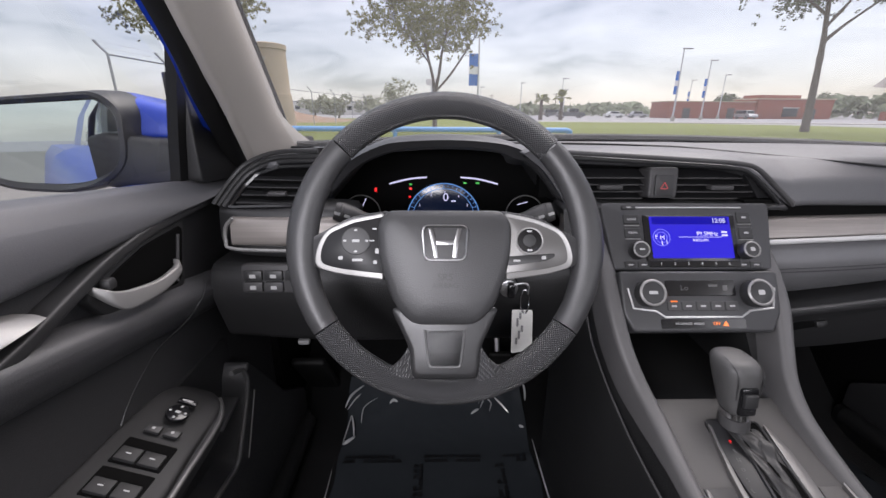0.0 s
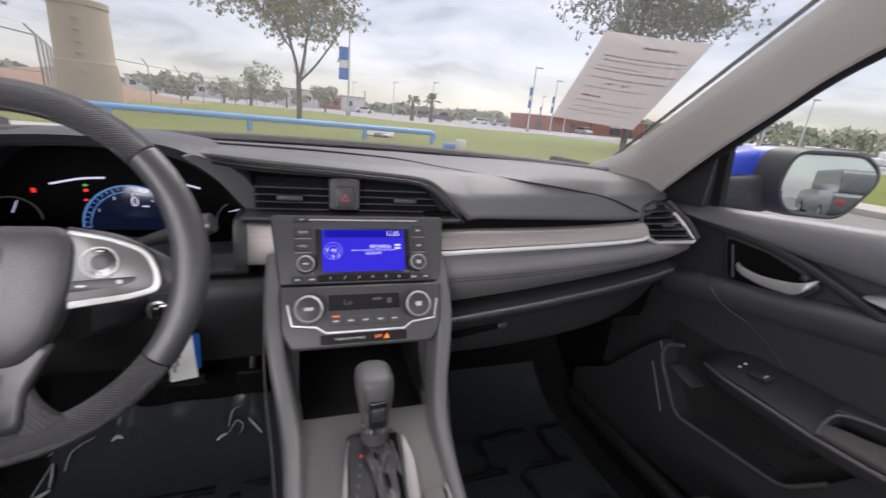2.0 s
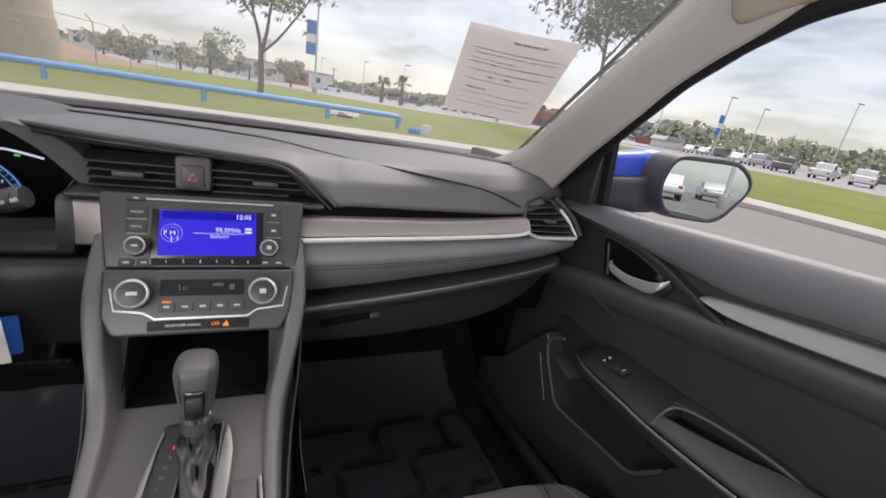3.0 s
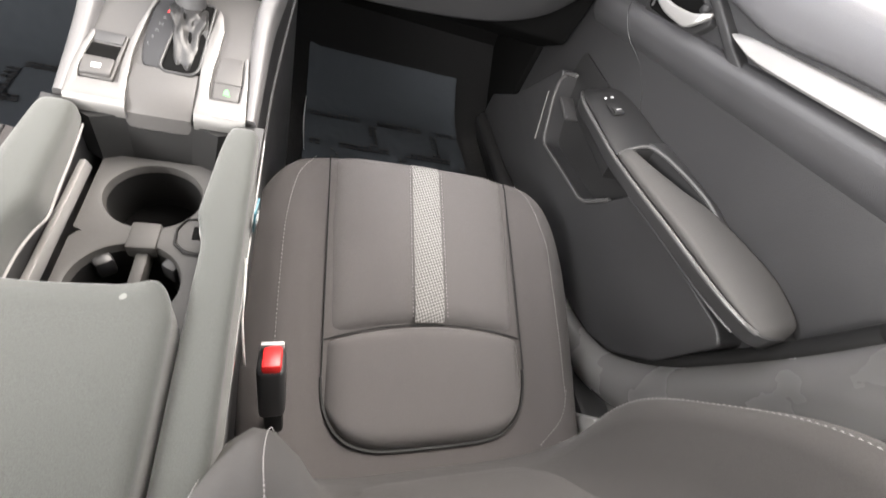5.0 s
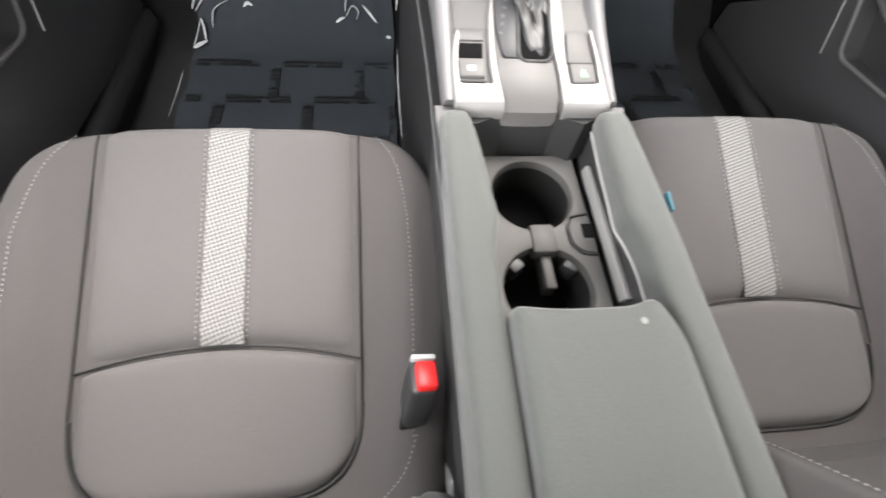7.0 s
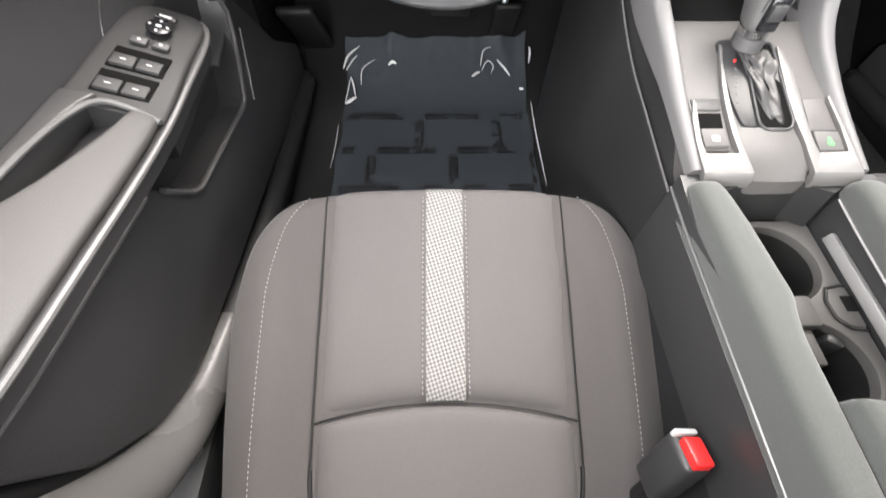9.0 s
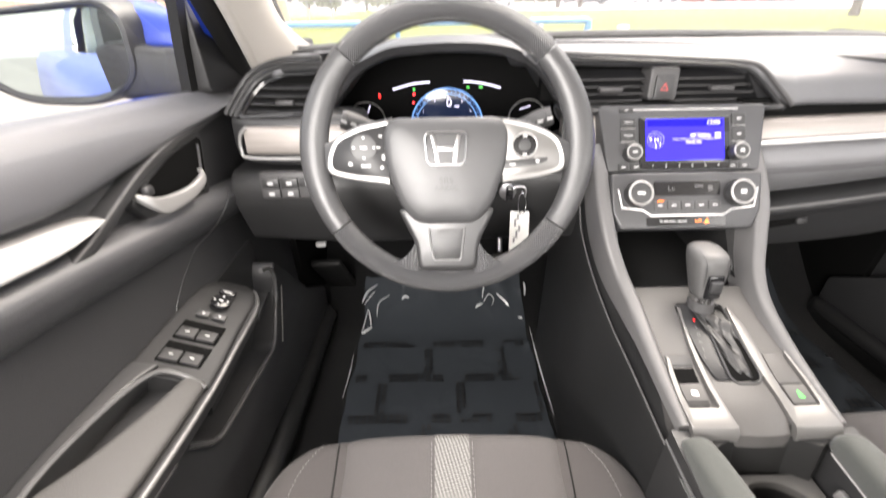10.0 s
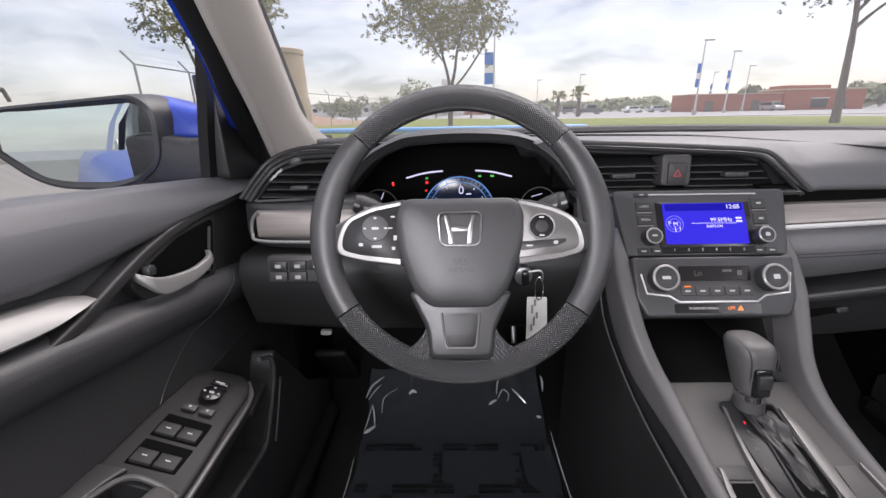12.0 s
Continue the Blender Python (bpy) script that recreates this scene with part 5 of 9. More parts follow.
part("rim_top", rim_arc(-47, 47, 40, 1.0), DIMPLED, wheel)
part("rim_bottom", rim_arc(125, 235, 40, 1.0), DIMPLED, wheel)
part("rim_side", rim_arc(47.6, 124.4, 30, swell), LEATHER, wheel)
part("rim_side", rim_arc(235.6, 312.4, 30, swell), LEATHER, wheel)


# the hub and the spokes lie flat in the rim
WH = WH @ Matrix.Translation((-0.002, -0.006, 0.007)) @ Matrix.Diagonal((1.03, 1.0, 0.45, 1.0))


def domed(name, outline, levels, mat, parent, sharp=50, label="", uv=False):
    cx = sum(p[0] for p in outline) / len(outline)
    cy = sum(p[1] for p in outline) / len(outline)
    rows = [[at_wh(cx + (p[0] - cx) * f, cy + (p[1] - cy) * f, n) for p in outline] for f, n in levels]
    bm = loft(bmesh.new(), rows)
    return part(name, rim_uv(bm) if uv else bm, mat, parent, label, sharp)


hub = rpoly([(-0.066, 0.046), (0.066, 0.046), (0.077, 0.030), (0.075, -0.014), (0.057, -0.066), (0.036, -0.088), (-0.036, -0.088), (-0.057, -0.066), (-0.075, -0.014), (-0.077, 0.030)], [0.012, 0.012, 0.012, 0.03, 0.02, 0.012, 0.012, 0.02, 0.03, 0.012], 4)
airbag = domed("airbag_cover", hub, ((0.98, -0.02), (1.0, 0.0), (1.0, 0.018), (0.985, 0.025), (0.95, 0.031), (0.85, 0.038), (0.6, 0.044), (0.3, 0.047), (0.02, 0.048)), LEATHER, wheel, 60)
domed("hub_back", hub, ((0.8, -0.06), (0.96, -0.03), (0.97, -0.012)), SMOOTH, wheel)
BADGE = material("badge metal", (0.30, 0.30, 0.305), 0.30, metal=1.0)
EM = WH @ Matrix.Translation((0.0, 0.0085, 0.0465)) @ Matrix.Diagonal((1.04, 1.06, 1.0, 1.0))
badge = rpoly([(-0.0245, 0.0165), (0.0245, 0.0165), (0.0220, -0.0205), (-0.0220, -0.0205)], 0.008, 5)
part("badge_ring", tube(bmesh.new(), [EM @ V(p.x, p.y, 0.0025) for p in badge], 0.0013, 8, True), BADGE, airbag)
bm = bmesh.new()
for s in (-1, 1):
    prism(bm, [(s * 0.0178, 0.0138), (s * 0.0132, 0.0138), (s * 0.0095, -0.0010), (s * 0.0078, -0.0180), (s * 0.0122, -0.0180), (s * 0.0140, -0.0040)][::s], EM @ Matrix.Translation((0, 0, 0.0008)), 0.003, 0.0006, 1)
prism(bm, [(-0.0098, 0.0005), (-0.0090, -0.0040), (0.0090, -0.0040), (0.0098, 0.0005)][::-1], EM @ Matrix.Translation((0, 0, 0.0008)), 0.0026, 0.0006, 1)
part("badge", bm, BADGE, airbag)
EMBOSS = material("embossed grey", (0.026, 0.026, 0.027), 0.45)
lettering("emboss_text", "SRS", WH @ Matrix.Translation((0.0, -0.0330, 0.0488)), 0.0115, EMBOSS, airbag, 0.0006)
lettering("emboss_text", "AIRBAG", WH @ Matrix.Translation((0.0, -0.0425, 0.0478)), 0.0085, EMBOSS, airbag, 0.0006)

for s in (-1, 1):
    def side(pts):
        return [(s * x, y) for x, y in (pts if s == 1 else pts[::-1])]

    arm = rpoly(side([(0.066, -0.036), (0.138, -0.026), (0.162, -0.014), (0.162, 0.010), (0.140, 0.022), (0.110, 0.040), (0.066, 0.047)]), [0.002, 0.02, 0.012, 0.012, 0.02, 0.02, 0.002], 3)
    domed("spoke", arm, ((0.96, -0.016), (1.0, -0.010), (1.0, -0.002), (0.97, 0.002)), LEATHER, wheel, 60)
    bez = rpoly(side([(0.070, -0.036), (0.120, -0.029), (0.148, -0.021), (0.1465, 0.000), (0.137, 0.022), (0.106, 0.036), (0.070, 0.043)]), [0.002, 0.01, 0.012, 0.01, 0.012, 0.016, 0.002], 4)
    b = domed("spoke_bezel", bez, ((0.98, 0.005), (1.0, 0.009), (1.0, 0.016), (0.975, 0.0185), (0.94, 0.0175)), SILVER, wheel, 50, "satin silver spoke bezel")
    face = rpoly(side([(0.070, -0.0285), (0.119, -0.0225), (0.1410, -0.0165), (0.1405, 0.000), (0.1325, 0.0185), (0.104, 0.0315), (0.070, 0.0385)]), [0.002, 0.006, 0.008, 0.008, 0.01, 0.010, 0.002], 4)
    p_ = domed("button_field", face, ((1.0, 0.012), (1.0, 0.0195), (0.98, 0.0205)), VENT_BLACK if s < 0 else DIMMED_SILVER, wheel)
    cx, cy = s * 0.097, 0.010
    if s < 0:
        part("thumb_pad", cyl(bmesh.new(), WH @ Matrix.Translation((cx - 0.004, cy, 0.020)), 0.0165, 0.003, 32, 0.001), SMOOTH, p_)
        marks = [(cx - 0.004 + 0.0125 * math.cos(a), cy + 0.0125 * math.sin(a), 0.0035, 0.0022) for a in (0, math.pi / 2, math.pi, 3 * math.pi / 2)] + [(cx - 0.004, cy, 0.0085, 0.003), (-0.080, 0.024, 0.005, 0.002), (-0.077, -0.002, 0.004, 0.006), (-0.083, 0.010, 0.006, 0.0018), (-0.118, -0.010, 0.005, 0.004), (-0.099, -0.0125, 0.012, 0.003), (-0.079, -0.015, 0.004, 0.004)]
    else:
        part("dial", cyl(bmesh.new(), WH @ Matrix.Translation((cx, cy, 0.020)), 0.0155, 0.004, 36, 0.0012), GLOSSY, p_)
        part("dial_centre", cyl(bmesh.new(), WH @ Matrix.Translation((cx, cy, 0.020)), 0.0075, 0.0052, 28, 0.001), SMOOTH, p_)
        part("dial_ring", tube(bmesh.new(), [at_wh(cx + 0.0150 * math.cos(a), cy + 0.0150 * math.sin(a), 0.0235) for a in (2 * math.pi * k / 36 for k in range(36))], 0.0010, 6, True), SILVER, p_)
        low = rpoly([(0.072, -0.0195), (0.115, -0.0140), (0.126, -0.009), (0.126, -0.0050), (0.072, -0.0085)], 0.002, 2)
        domed("lower_keys", low, ((1.0, 0.019), (1.0, 0.0215), (0.97, 0.0222)), SMOOTH, p_)
        marks = [(cx, cy, 0.0065, 0.0022), (cx, cy + 0.0112, 0.006, 0.002), (cx, cy - 0.0112, 0.006, 0.002), (0.082, -0.0135, 0.008, 0.0022), (0.113, -0.0100, 0.005, 0.004)]
    bm = bmesh.new()
    for u, v, w, h in marks:
        prism(bm, rrect(w, h, 0.0006, 1), WH @ Matrix.Translation((u, v, 0.0230 if s < 0 else 0.0246)), 0.0005, 0)
    part("button_mark", bm, MARK, p_)
sp = rpoly([(-0.062, -0.068), (-0.050, -0.094), (-0.040, -0.115), (-0.037, -0.150), (0.037, -0.150), (0.040, -0.115), (0.050, -0.094), (0.062, -0.068)], 0.008, 3)
domed("lower_spoke", sp, ((0.97, -0.008), (1.0, 0.004), (1.0, 0.014), (0.97, 0.018), (0.85, 0.020)), SPOKE, wheel, 60)
win = rpoly([(-0.0215, -0.094), (-0.0165, -0.136), (0.0165, -0.136), (0.0215, -0.094)], 0.005, 3)
domed("spoke_window", win, ((1.0, 0.015), (1.0, 0.0195), (0.95, 0.0200)), VENT_BLACK, wheel)
part("spoke_window_edge", tube(bmesh.new(), [at_wh(*p, 0.0212) for p in ((-0.0225, -0.094), (-0.0212, -0.108), (-0.0180, -0.133), (-0.0155, -0.1365), (0.0155, -0.1365), (0.0180, -0.133), (0.0212, -0.108), (0.0225, -0.094))], 0.0014, 6), LIP, wheel)
for s in (-1, 1):
    web = rpoly([(s * 0.033, -0.162), (s * 0.037, -0.104), (s * 0.045, -0.122), (s * 0.060, -0.138), (s * 0.092, -0.146), (s * 0.066, -0.164)][::s], [0.004, 0.004, 0.012, 0.02, 0.004, 0.01], 4)
    domed("spoke_web", web, ((0.9, -0.010), (1.0, -0.004), (1.0, 0.006), (0.9, 0.011)), DIMPLED, wheel, 60, "", True)

# ---- steering column, stalks, ignition and keys ----
column = thing("steering_column", "black steering column shroud with two stalks", "steering column", (WHEEL_X, 0.58, 0.82))
bm = bmesh.new()
rows = [rpoly([(WHEEL_X - w, y, zc - 0.042), (WHEEL_X + w, y, zc - 0.042), (WHEEL_X + w + 0.006, y, zc), (WHEEL_X + w - 0.01, y, zc + 0.035), (WHEEL_X - w + 0.01, y, zc + 0.035), (WHEEL_X - w - 0.006, y, zc)], 0.012, 3) for y, w, zc in ((0.485, 0.050, 0.890), (0.52, 0.056, 0.878), (0.545, 0.060, 0.868), (0.56, 0.068, 0.865), (0.62, 0.076, 0.860), (0.70, 0.080, 0.856))]
part("shroud", loft(bm, rows), SMOOTH, column, sharp=60)
for s in (-1, 1):
    p0, p1 = V(WHEEL_X + s * 0.066, 0.600, 0.914), V(WHEEL_X + s * 0.150, 0.586, 0.945)
    pts = [p0.lerp(p1, t) for t in (0, 0.3, 0.6, 0.72, 0.9, 1.0)]
    bm = tube(bmesh.new(), pts, [0.007, 0.0085, 0.011, 0.0135, 0.0145, 0.0125], 16, flat=0.9)
    st = part("stalk", bm, MIDGREY, column)
    c = p0.lerp(p1, 0.86)
    part("stalk_ring", tube(bmesh.new(), [c + V(0, 0.0145 * math.cos(a), 0.0132 * math.sin(a)) for a in (2 * math.pi * k / 20 for k in range(20))], 0.0016, 6, True), MIDGREY, st)
    bm = bmesh.new()
    for t in (0.78, 0.93):
        prism(bm, rrect(0.008, 0.004, 0.0005, 1), axes(p0.lerp(p1, t) + V(0, -0.0140, 0.001), (p1 - p0), (0, 0, 1)), 0.0006, 0)
    part("stalk_mark", bm, MARK, st)
part("lock_barrel", cyl(bmesh.new(), pose(0.117, 0.575, 0.842, 90), 0.013, 0.022, 28, 0.002), STEEL, column)
keys = thing("car_key", "car key in the ignition with ring and paper tags", "key", (0.125, 0.55, 0.75))
part("key_head", box(bmesh.new(), (0.1185, 0.5465, 0.843), (0.010, 0.012, 0.020), bev=0.003), GLOSSY, keys)
part("key_arm", tube(bmesh.new(), curve([(0.1225, 0.545, 0.852), (0.137, 0.545, 0.8535), (0.142, 0.545, 0.848), (0.1415, 0.545, 0.838)], 4), 0.0016, 8), STEEL, keys)
part("key_ring", tube(bmesh.new(), [(0.1385 + 0.006 * math.cos(a), 0.546 + 0.003 * math.sin(a), 0.826 + 0.016 * math.sin(a)) for a in (2 * math.pi * k / 24 for k in range(24))], 0.001, 6, True), CHROME, keys)
bm = bmesh.new()
prism(bm, rpoly([(0.0, 0.0), (0.031, 0.003), (0.029, 0.066), (0.0, 0.068)], 0.002, 2), axes((0.1235, 0.546, 0.745), (1, 0.05, 0.02), (0, 0.03, 1)), 0.0012, 0.0003, 1)
tg = part("paper_tag", bm, PAPERY, keys, "off-white paper tag")
bm = bmesh.new()
for k in range(5):
    prism(bm, rrect(0.003, 0.010 + 0.003 * (k % 2), 0.0005, 1), axes((0.130 + 0.0035 * (k % 3), 0.5446, 0.765 + 0.010 * k), (1, 0.05, 0.02), (0, 0.03, 1)), 0.0004, 0)
part("tag_writing", bm, material("grey ink", (0.2, 0.2, 0.2), 0.8), tg)
bm = bmesh.new()
prism(bm, rpoly([(0.0, 0.0), (0.020, -0.003), (0.022, 0.050), (0.003, 0.052)], 0.003, 2), axes((0.133, 0.572, 0.742), (0.8, 0.5, 0), (0, 0.05, 1)), 0.0016, 0.0004, 1)
part("plastic_tag", bm, BLUE_TAG, keys, "bright blue plastic tag")

# ---- seats ----
SEAT_X, SEAT_Y = 0.0270, 0.0


def seat_z(x, y):
    z = 0.514 + 0.32 * (y - 0.10)
    if y > 0.312:
        z -= 22.0 * (y - 0.312) ** 2
    if y < 0.0:
        z += 0.5 * (y / 0.1) ** 2 * 0.012
    return z


def bolster(x, y):
    return 0.026 * math.exp(-((abs(x) - 0.200) / 0.034) ** 2) * min(1.0, max(0.0, (0.345 - y) / 0.15))


def stitch_row(bm, line, gap=0.0055, r=0.0007):
    pts = [Vector(p) for p in line]
    run = 0.0
    for a, b in zip(pts, pts[1:]):
        d, k = (b - a).length, (b - a)
        if d < 1e-6:
            continue
        t = (gap - run % gap) % gap
        while t < d:
            c = a + k * (t / d)
            u = k.normalized() * 0.0019
            s = u.cross(V(0, 0, 1)).normalized() * r
            n = s.cross(u).normalized() * r
            vs = [bm.verts.new(c + o) for o in (-u, s, u, -s, n * 1.3)]
            for f in ((0, 1, 4), (1, 2, 4), (2, 3, 4), (3, 0, 4)):
                bm.faces.new([vs[i] for i in f])
            t += gap
        run += d


def build_seat():
    seat = thing("front_seat", "charcoal cloth front seat with a pale woven stripe", "car seat", (SEAT_X, SEAT_Y, 0.36), "front seats")

    def W(x, y, z):
        return (SEAT_X + x, SEAT_Y + y, z)

    outline = rpoly([(-0.228, -0.150), (0.228, -0.150), (0.256, 0.030), (0.263, 0.190), (0.244, 0.282), (0.178, 0.338), (0.0, 0.353), (-0.178, 0.338), (-0.244, 0.282), (-0.263, 0.190), (-0.256, 0.030)], [0.05, 0.05, 0.1, 0.08, 0.06, 0.08, 0.15, 0.08, 0.06, 0.08, 0.1], 10)
    outline = refine(outline, 0.012)
    rows = []
    for f, dz in ((0.93, -0.150), (0.985, -0.13), (1.0, -0.08), (1.0, -0.045), (0.992, -0.022), (0.972, -0.008), (0.945, -0.001), (0.90, 0.0), (0.85, 0.0), (0.80, 0.0), (0.74, -0.001), (0.68, -0.003), (0.60, -0.004), (0.4, -0.004), (0.2, -0.004), (0.01, -0.004)):
        ring = []
        for p in outline:
            x, y = p.x * f, 0.09 + (p.y - 0.09) * f
            z = seat_z(x, y if f < 0.99 else min(y, 0.325)) + bolster(x, y) + dz
            ring.append(W(x, y, max(z, 0.37 + 0.0 * x)))
        rows.append(ring)
    part("cushion", loft(bmesh.new(), rows), SHADED_SIDE_CLOTH, seat, sharp=70)

    def panel(name, mat, x0, x1, y_lo, y_hi, puff, nx=52, ny=44, sink=0.010, base=0.0, edge=10, wrap=False):
        bm = bmesh.new()
        grid = []
        for j in range(ny + 1):
            row = []
            for i in range(nx + 1):
                u, v = 2 * i / nx - 1, j / ny
                x = x0 + (x1 - x0) * i / nx
                lo, hi = y_lo(x), y_hi(x)
                y = lo + (hi - lo) * v
                e = (1 if edge == 0 else (1 - abs(u) ** edge) ** 0.8) * (1 - ((1 - v) ** 28 if wrap else abs(2 * v - 1) ** 14)) ** 0.8
                over = 0.030 * max(0.0, (v - 0.90) / 0.10) ** 2 if wrap else 0.0
                row.append(W(x, y, seat_z(x, y) + base + puff * e - sink * (1 - e) - over))
            grid.append(row)
        loft(bm, grid, shut=False)
        return part(name, bm, mat, seat, sharp=70)

    def hem(x):
        return 0.084 - 0.9 * x * x

    panel("front_panel", CLOTH, -0.148, 0.148, lambda x: hem(x) + 0.001, lambda x: 0.352 - 0.35 * x * x, 0.0075, wrap=True)
    panel("rear_panel", CLOTH, -0.148, 0.148, lambda x: 0.020 - 0.090 * (1 - (abs(x) / 0.1482) ** 4.5) ** 0.45, lambda x: hem(x) - 0.001, 0.0125, 60)
    panel("stripe", STRIPE, -0.0225, 0.0225, lambda x: hem(x) + 0.002, lambda x: 0.3525, 0.0062, 4, 44, 0.0, 0.0024, 0, True)
    # dark seams round the two panels
    for s in (-1, 1):
        bm = tube(bmesh.new(), [W(s * 0.1490, y, seat_z(0.149, y) + bolster(0.149, y) + 0.0002) for y in np.linspace(0.02, 0.322, 24)], 0.0012, 6)
        part("panel_seam", bm, RUBBER, seat)
    groove = [(0.1495 * math.sin(a), 0.020 - 0.0915 * (1 - abs(math.sin(a)) ** 4.5) ** 0.45) for a in np.linspace(-math.pi / 2, math.pi / 2, 81)]
    part("rear_groove", tube(bmesh.new(), [W(x, y, seat_z(x, y) - 0.001) for x, y in groove], 0.0026, 6), RUBBER, seat)
    bm = tube(bmesh.new(), [W(x, hem(x), seat_z(x, hem(x)) + 0.0006) for x in np.linspace(-0.148, 0.148, 21)], 0.0013, 6)
    part("cross_seam", bm, RUBBER, seat)
    bm = bmesh.new()
    for s in (-1, 1):
        stitch_row(bm, [W(s * 0.0265, y, seat_z(0, y) + 0.0094) for y in (0.092 + 0.226 * k / 24 for k in range(25))], 0.006)
        edge = curve([(s * 0.204, -0.02, 0), (s * 0.207, 0.05, 0), (s * 0.207, 0.15, 0), (s * 0.204, 0.22, 0), (s * 0.192, 0.284, 0), (s * 0.168, 0.322, 0)], 8)
        stitch_row(bm, [W(p.x, p.y, seat_z(p.x, p.y) + bolster(p.x, p.y) + 0.0008) for p in edge])
        edge = curve([(s * 0.207, -0.02, 0), (s * 0.192, -0.055, 0), (s * 0.160, -0.085, 0)], 6)
        stitch_row(bm, [W(p.x, p.y, seat_z(p.x, p.y) + bolster(p.x, p.y) + 0.0008) for p in edge])
    tagged(part("stitching", bm, THREAD, seat), kind="stuff")
    # reclined backrest
    BM = axes((SEAT_X, SEAT_Y - 0.098, 0.440), (-1, 0, 0), (0, -0.40, 0.917))

    def wing(x, v):
        return 0.090 * math.exp(-((abs(x) - 0.215) / 0.060) ** 2) * (0.12 + 0.96 * math.exp(-((v - 0.26) / 0.19) ** 4))

    back = rpoly([(-0.225, 0.0), (0.225, 0.0), (0.264, 0.20), (0.254, 0.42), (0.205, 0.56), (-0.205, 0.56), (-0.254, 0.42), (-0.264, 0.20)], [0.08, 0.08, 0.14, 0.12, 0.06, 0.06, 0.12, 0.14], 10)
    back = refine(back, 0.010)
    rows = []
    for f, h in ((0.90, -0.09), (0.985, -0.075), (1.0, -0.03), (1.0, 0.0), (0.99, 0.016), (0.965, 0.026), (0.92, 0.030), (0.86, 0.030), (0.80, 0.024), (0.72, 0.010), (0.62, 0.003), (0.4, 0.0), (0.01, 0.0)):
        ring = []
        for p in back:
            x, y = p.x * f, 0.27 + (p.y - 0.27) * f
            ring.append(BM @ V(x, y, min(h, 0.010) + (wing(x, y) if h > -0.02 else 0.0)))
        rows.append(ring)
    part("backrest", loft(bmesh.new(), rows), SHADED_BACK_CLOTH, seat, sharp=70)
    bm = bmesh.new()
    grid = []
    for j in range(25):
        row = []
        for i in range(21):
            u, v = i / 10 - 1, j / 24
            x, y = 0.150 * u, 0.02 + 0.50 * v
            e = (1 - abs(u) ** 10) * (1 - abs(2 * v - 1) ** 12)
            row.append(BM @ V(x, y, 0.012 * e + 0.001))
        grid.append(row)
    loft(bm, grid, shut=False)
    part("backrest_panel", bm, SHADED_BACK_CLOTH, seat, sharp=70)
    bm = bmesh.new()
    for s in (-1, 1):
        for off in (-0.022, 0.014):
            line = curve([(s * (0.205 + off), 0.03, 0), (s * (0.224 + off), 0.15, 0), (s * (0.230 + off), 0.28, 0), (s * (0.224 + off), 0.42, 0)], 10)
            stitch_row(bm, [BM @ V(p.x, p.y, 0.0115 + wing(p.x, p.y)) for p in line])
    tagged(part("backrest_stitching", bm, THREAD, seat), kind="stuff")
    # hinge cover and slide rails
    for s in (-1, 1):
        part("hinge_cover", box(bmesh.new(), W(s * 0.252, -0.17, 0.455), (0.020, 0.09, 0.10), (20, 0, 0), 0.012, 3), SMOOTH, seat)
        part("slide_rail", box(bmesh.new(), W(s * 0.185, 0.06, 0.362), (0.035, 0.42, 0.026), bev=0.004), STEEL, seat)
        part("hinge_plate", box(bmesh.new(), W(s * 0.246, -0.066, 0.470), (0.016, 0.034, 0.062), (24, 0, 0), 0.006, 2), SILVER, seat, "pale metal hinge plate")
    part("seat_base", box(bmesh.new(), W(0, 0.05, 0.395), (0.40, 0.36, 0.05), bev=0.01), DEEP, seat)
    # buckle on the inner side
    return seat


driver_seat = build_seat()
passenger_seat = copy_thing(driver_seat, Matrix.Translation((0.692, 0.027, 0.36)))


def buckle(x, y, z, lean):
    b = thing("seat_belt_buckle", "black seat belt buckle with a red push button", "seat belt buckle", (x, y, 0.42), "buckles")
    m = pose(x, y, z, -18, lean, 0)

    def put(bm):
        bmesh.ops.transform(bm, matrix=m, verts=bm.verts)
        return bm

    part("case", put(box(bmesh.new(), (0, 0, -0.030), (0.026, 0.036, 0.075), bev=0.006, seg=3)), SMOOTH, b)
    part("push_button", put(box(bmesh.new(), (0.001, -0.004, 0.010), (0.018, 0.026, 0.012), bev=0.003)), RED, b)
    part("slot_lip", put(box(bmesh.new(), (0, 0.0145, 0.009), (0.022, 0.005, 0.009), bev=0.0015)), MARK, b)
    part("stalk", put(box(bmesh.new(), (0, 0, -0.10), (0.020, 0.012, 0.09), bev=0.004)), RUBBER, b)


buckle(0.239, 0.022, 0.592, 8)
buckle(0.484, 0.024, 0.598, -4)

# a small card and a cord beside the console pad
tag = thing("teal_card", "small teal card stuck beside the console pad", "card", (0.459, 0.14, 0.67))
part("card", box(bmesh.new(), (0.459, 0.140, 0.684), (0.0016, 0.020, 0.030), (0, 4, -6), 0.0004), material("teal card", (0.02, 0.10, 0.13), 0.5, vary=0.1), tag)
for k in range(3):
    part("print_bar", box(bmesh.new(), (0.4602, 0.140, 0.676 + 0.008 * k), (0.0006, 0.012, 0.002), (0, 4, -6), 0), MARK, tag)
cord = thing("charging_cable", "thin white charging cable hanging beside the seat", "cable", (0.457, 0.06, 0.62))
part("strand", tube(bmesh.new(), curve([(0.456, 0.085, 0.690), (0.457, 0.060, 0.672), (0.4565, 0.045, 0.650), (0.4585, 0.030, 0.622), (0.459, 0.028, 0.585)], 6), 0.0011, 8), PAPERY, cord)
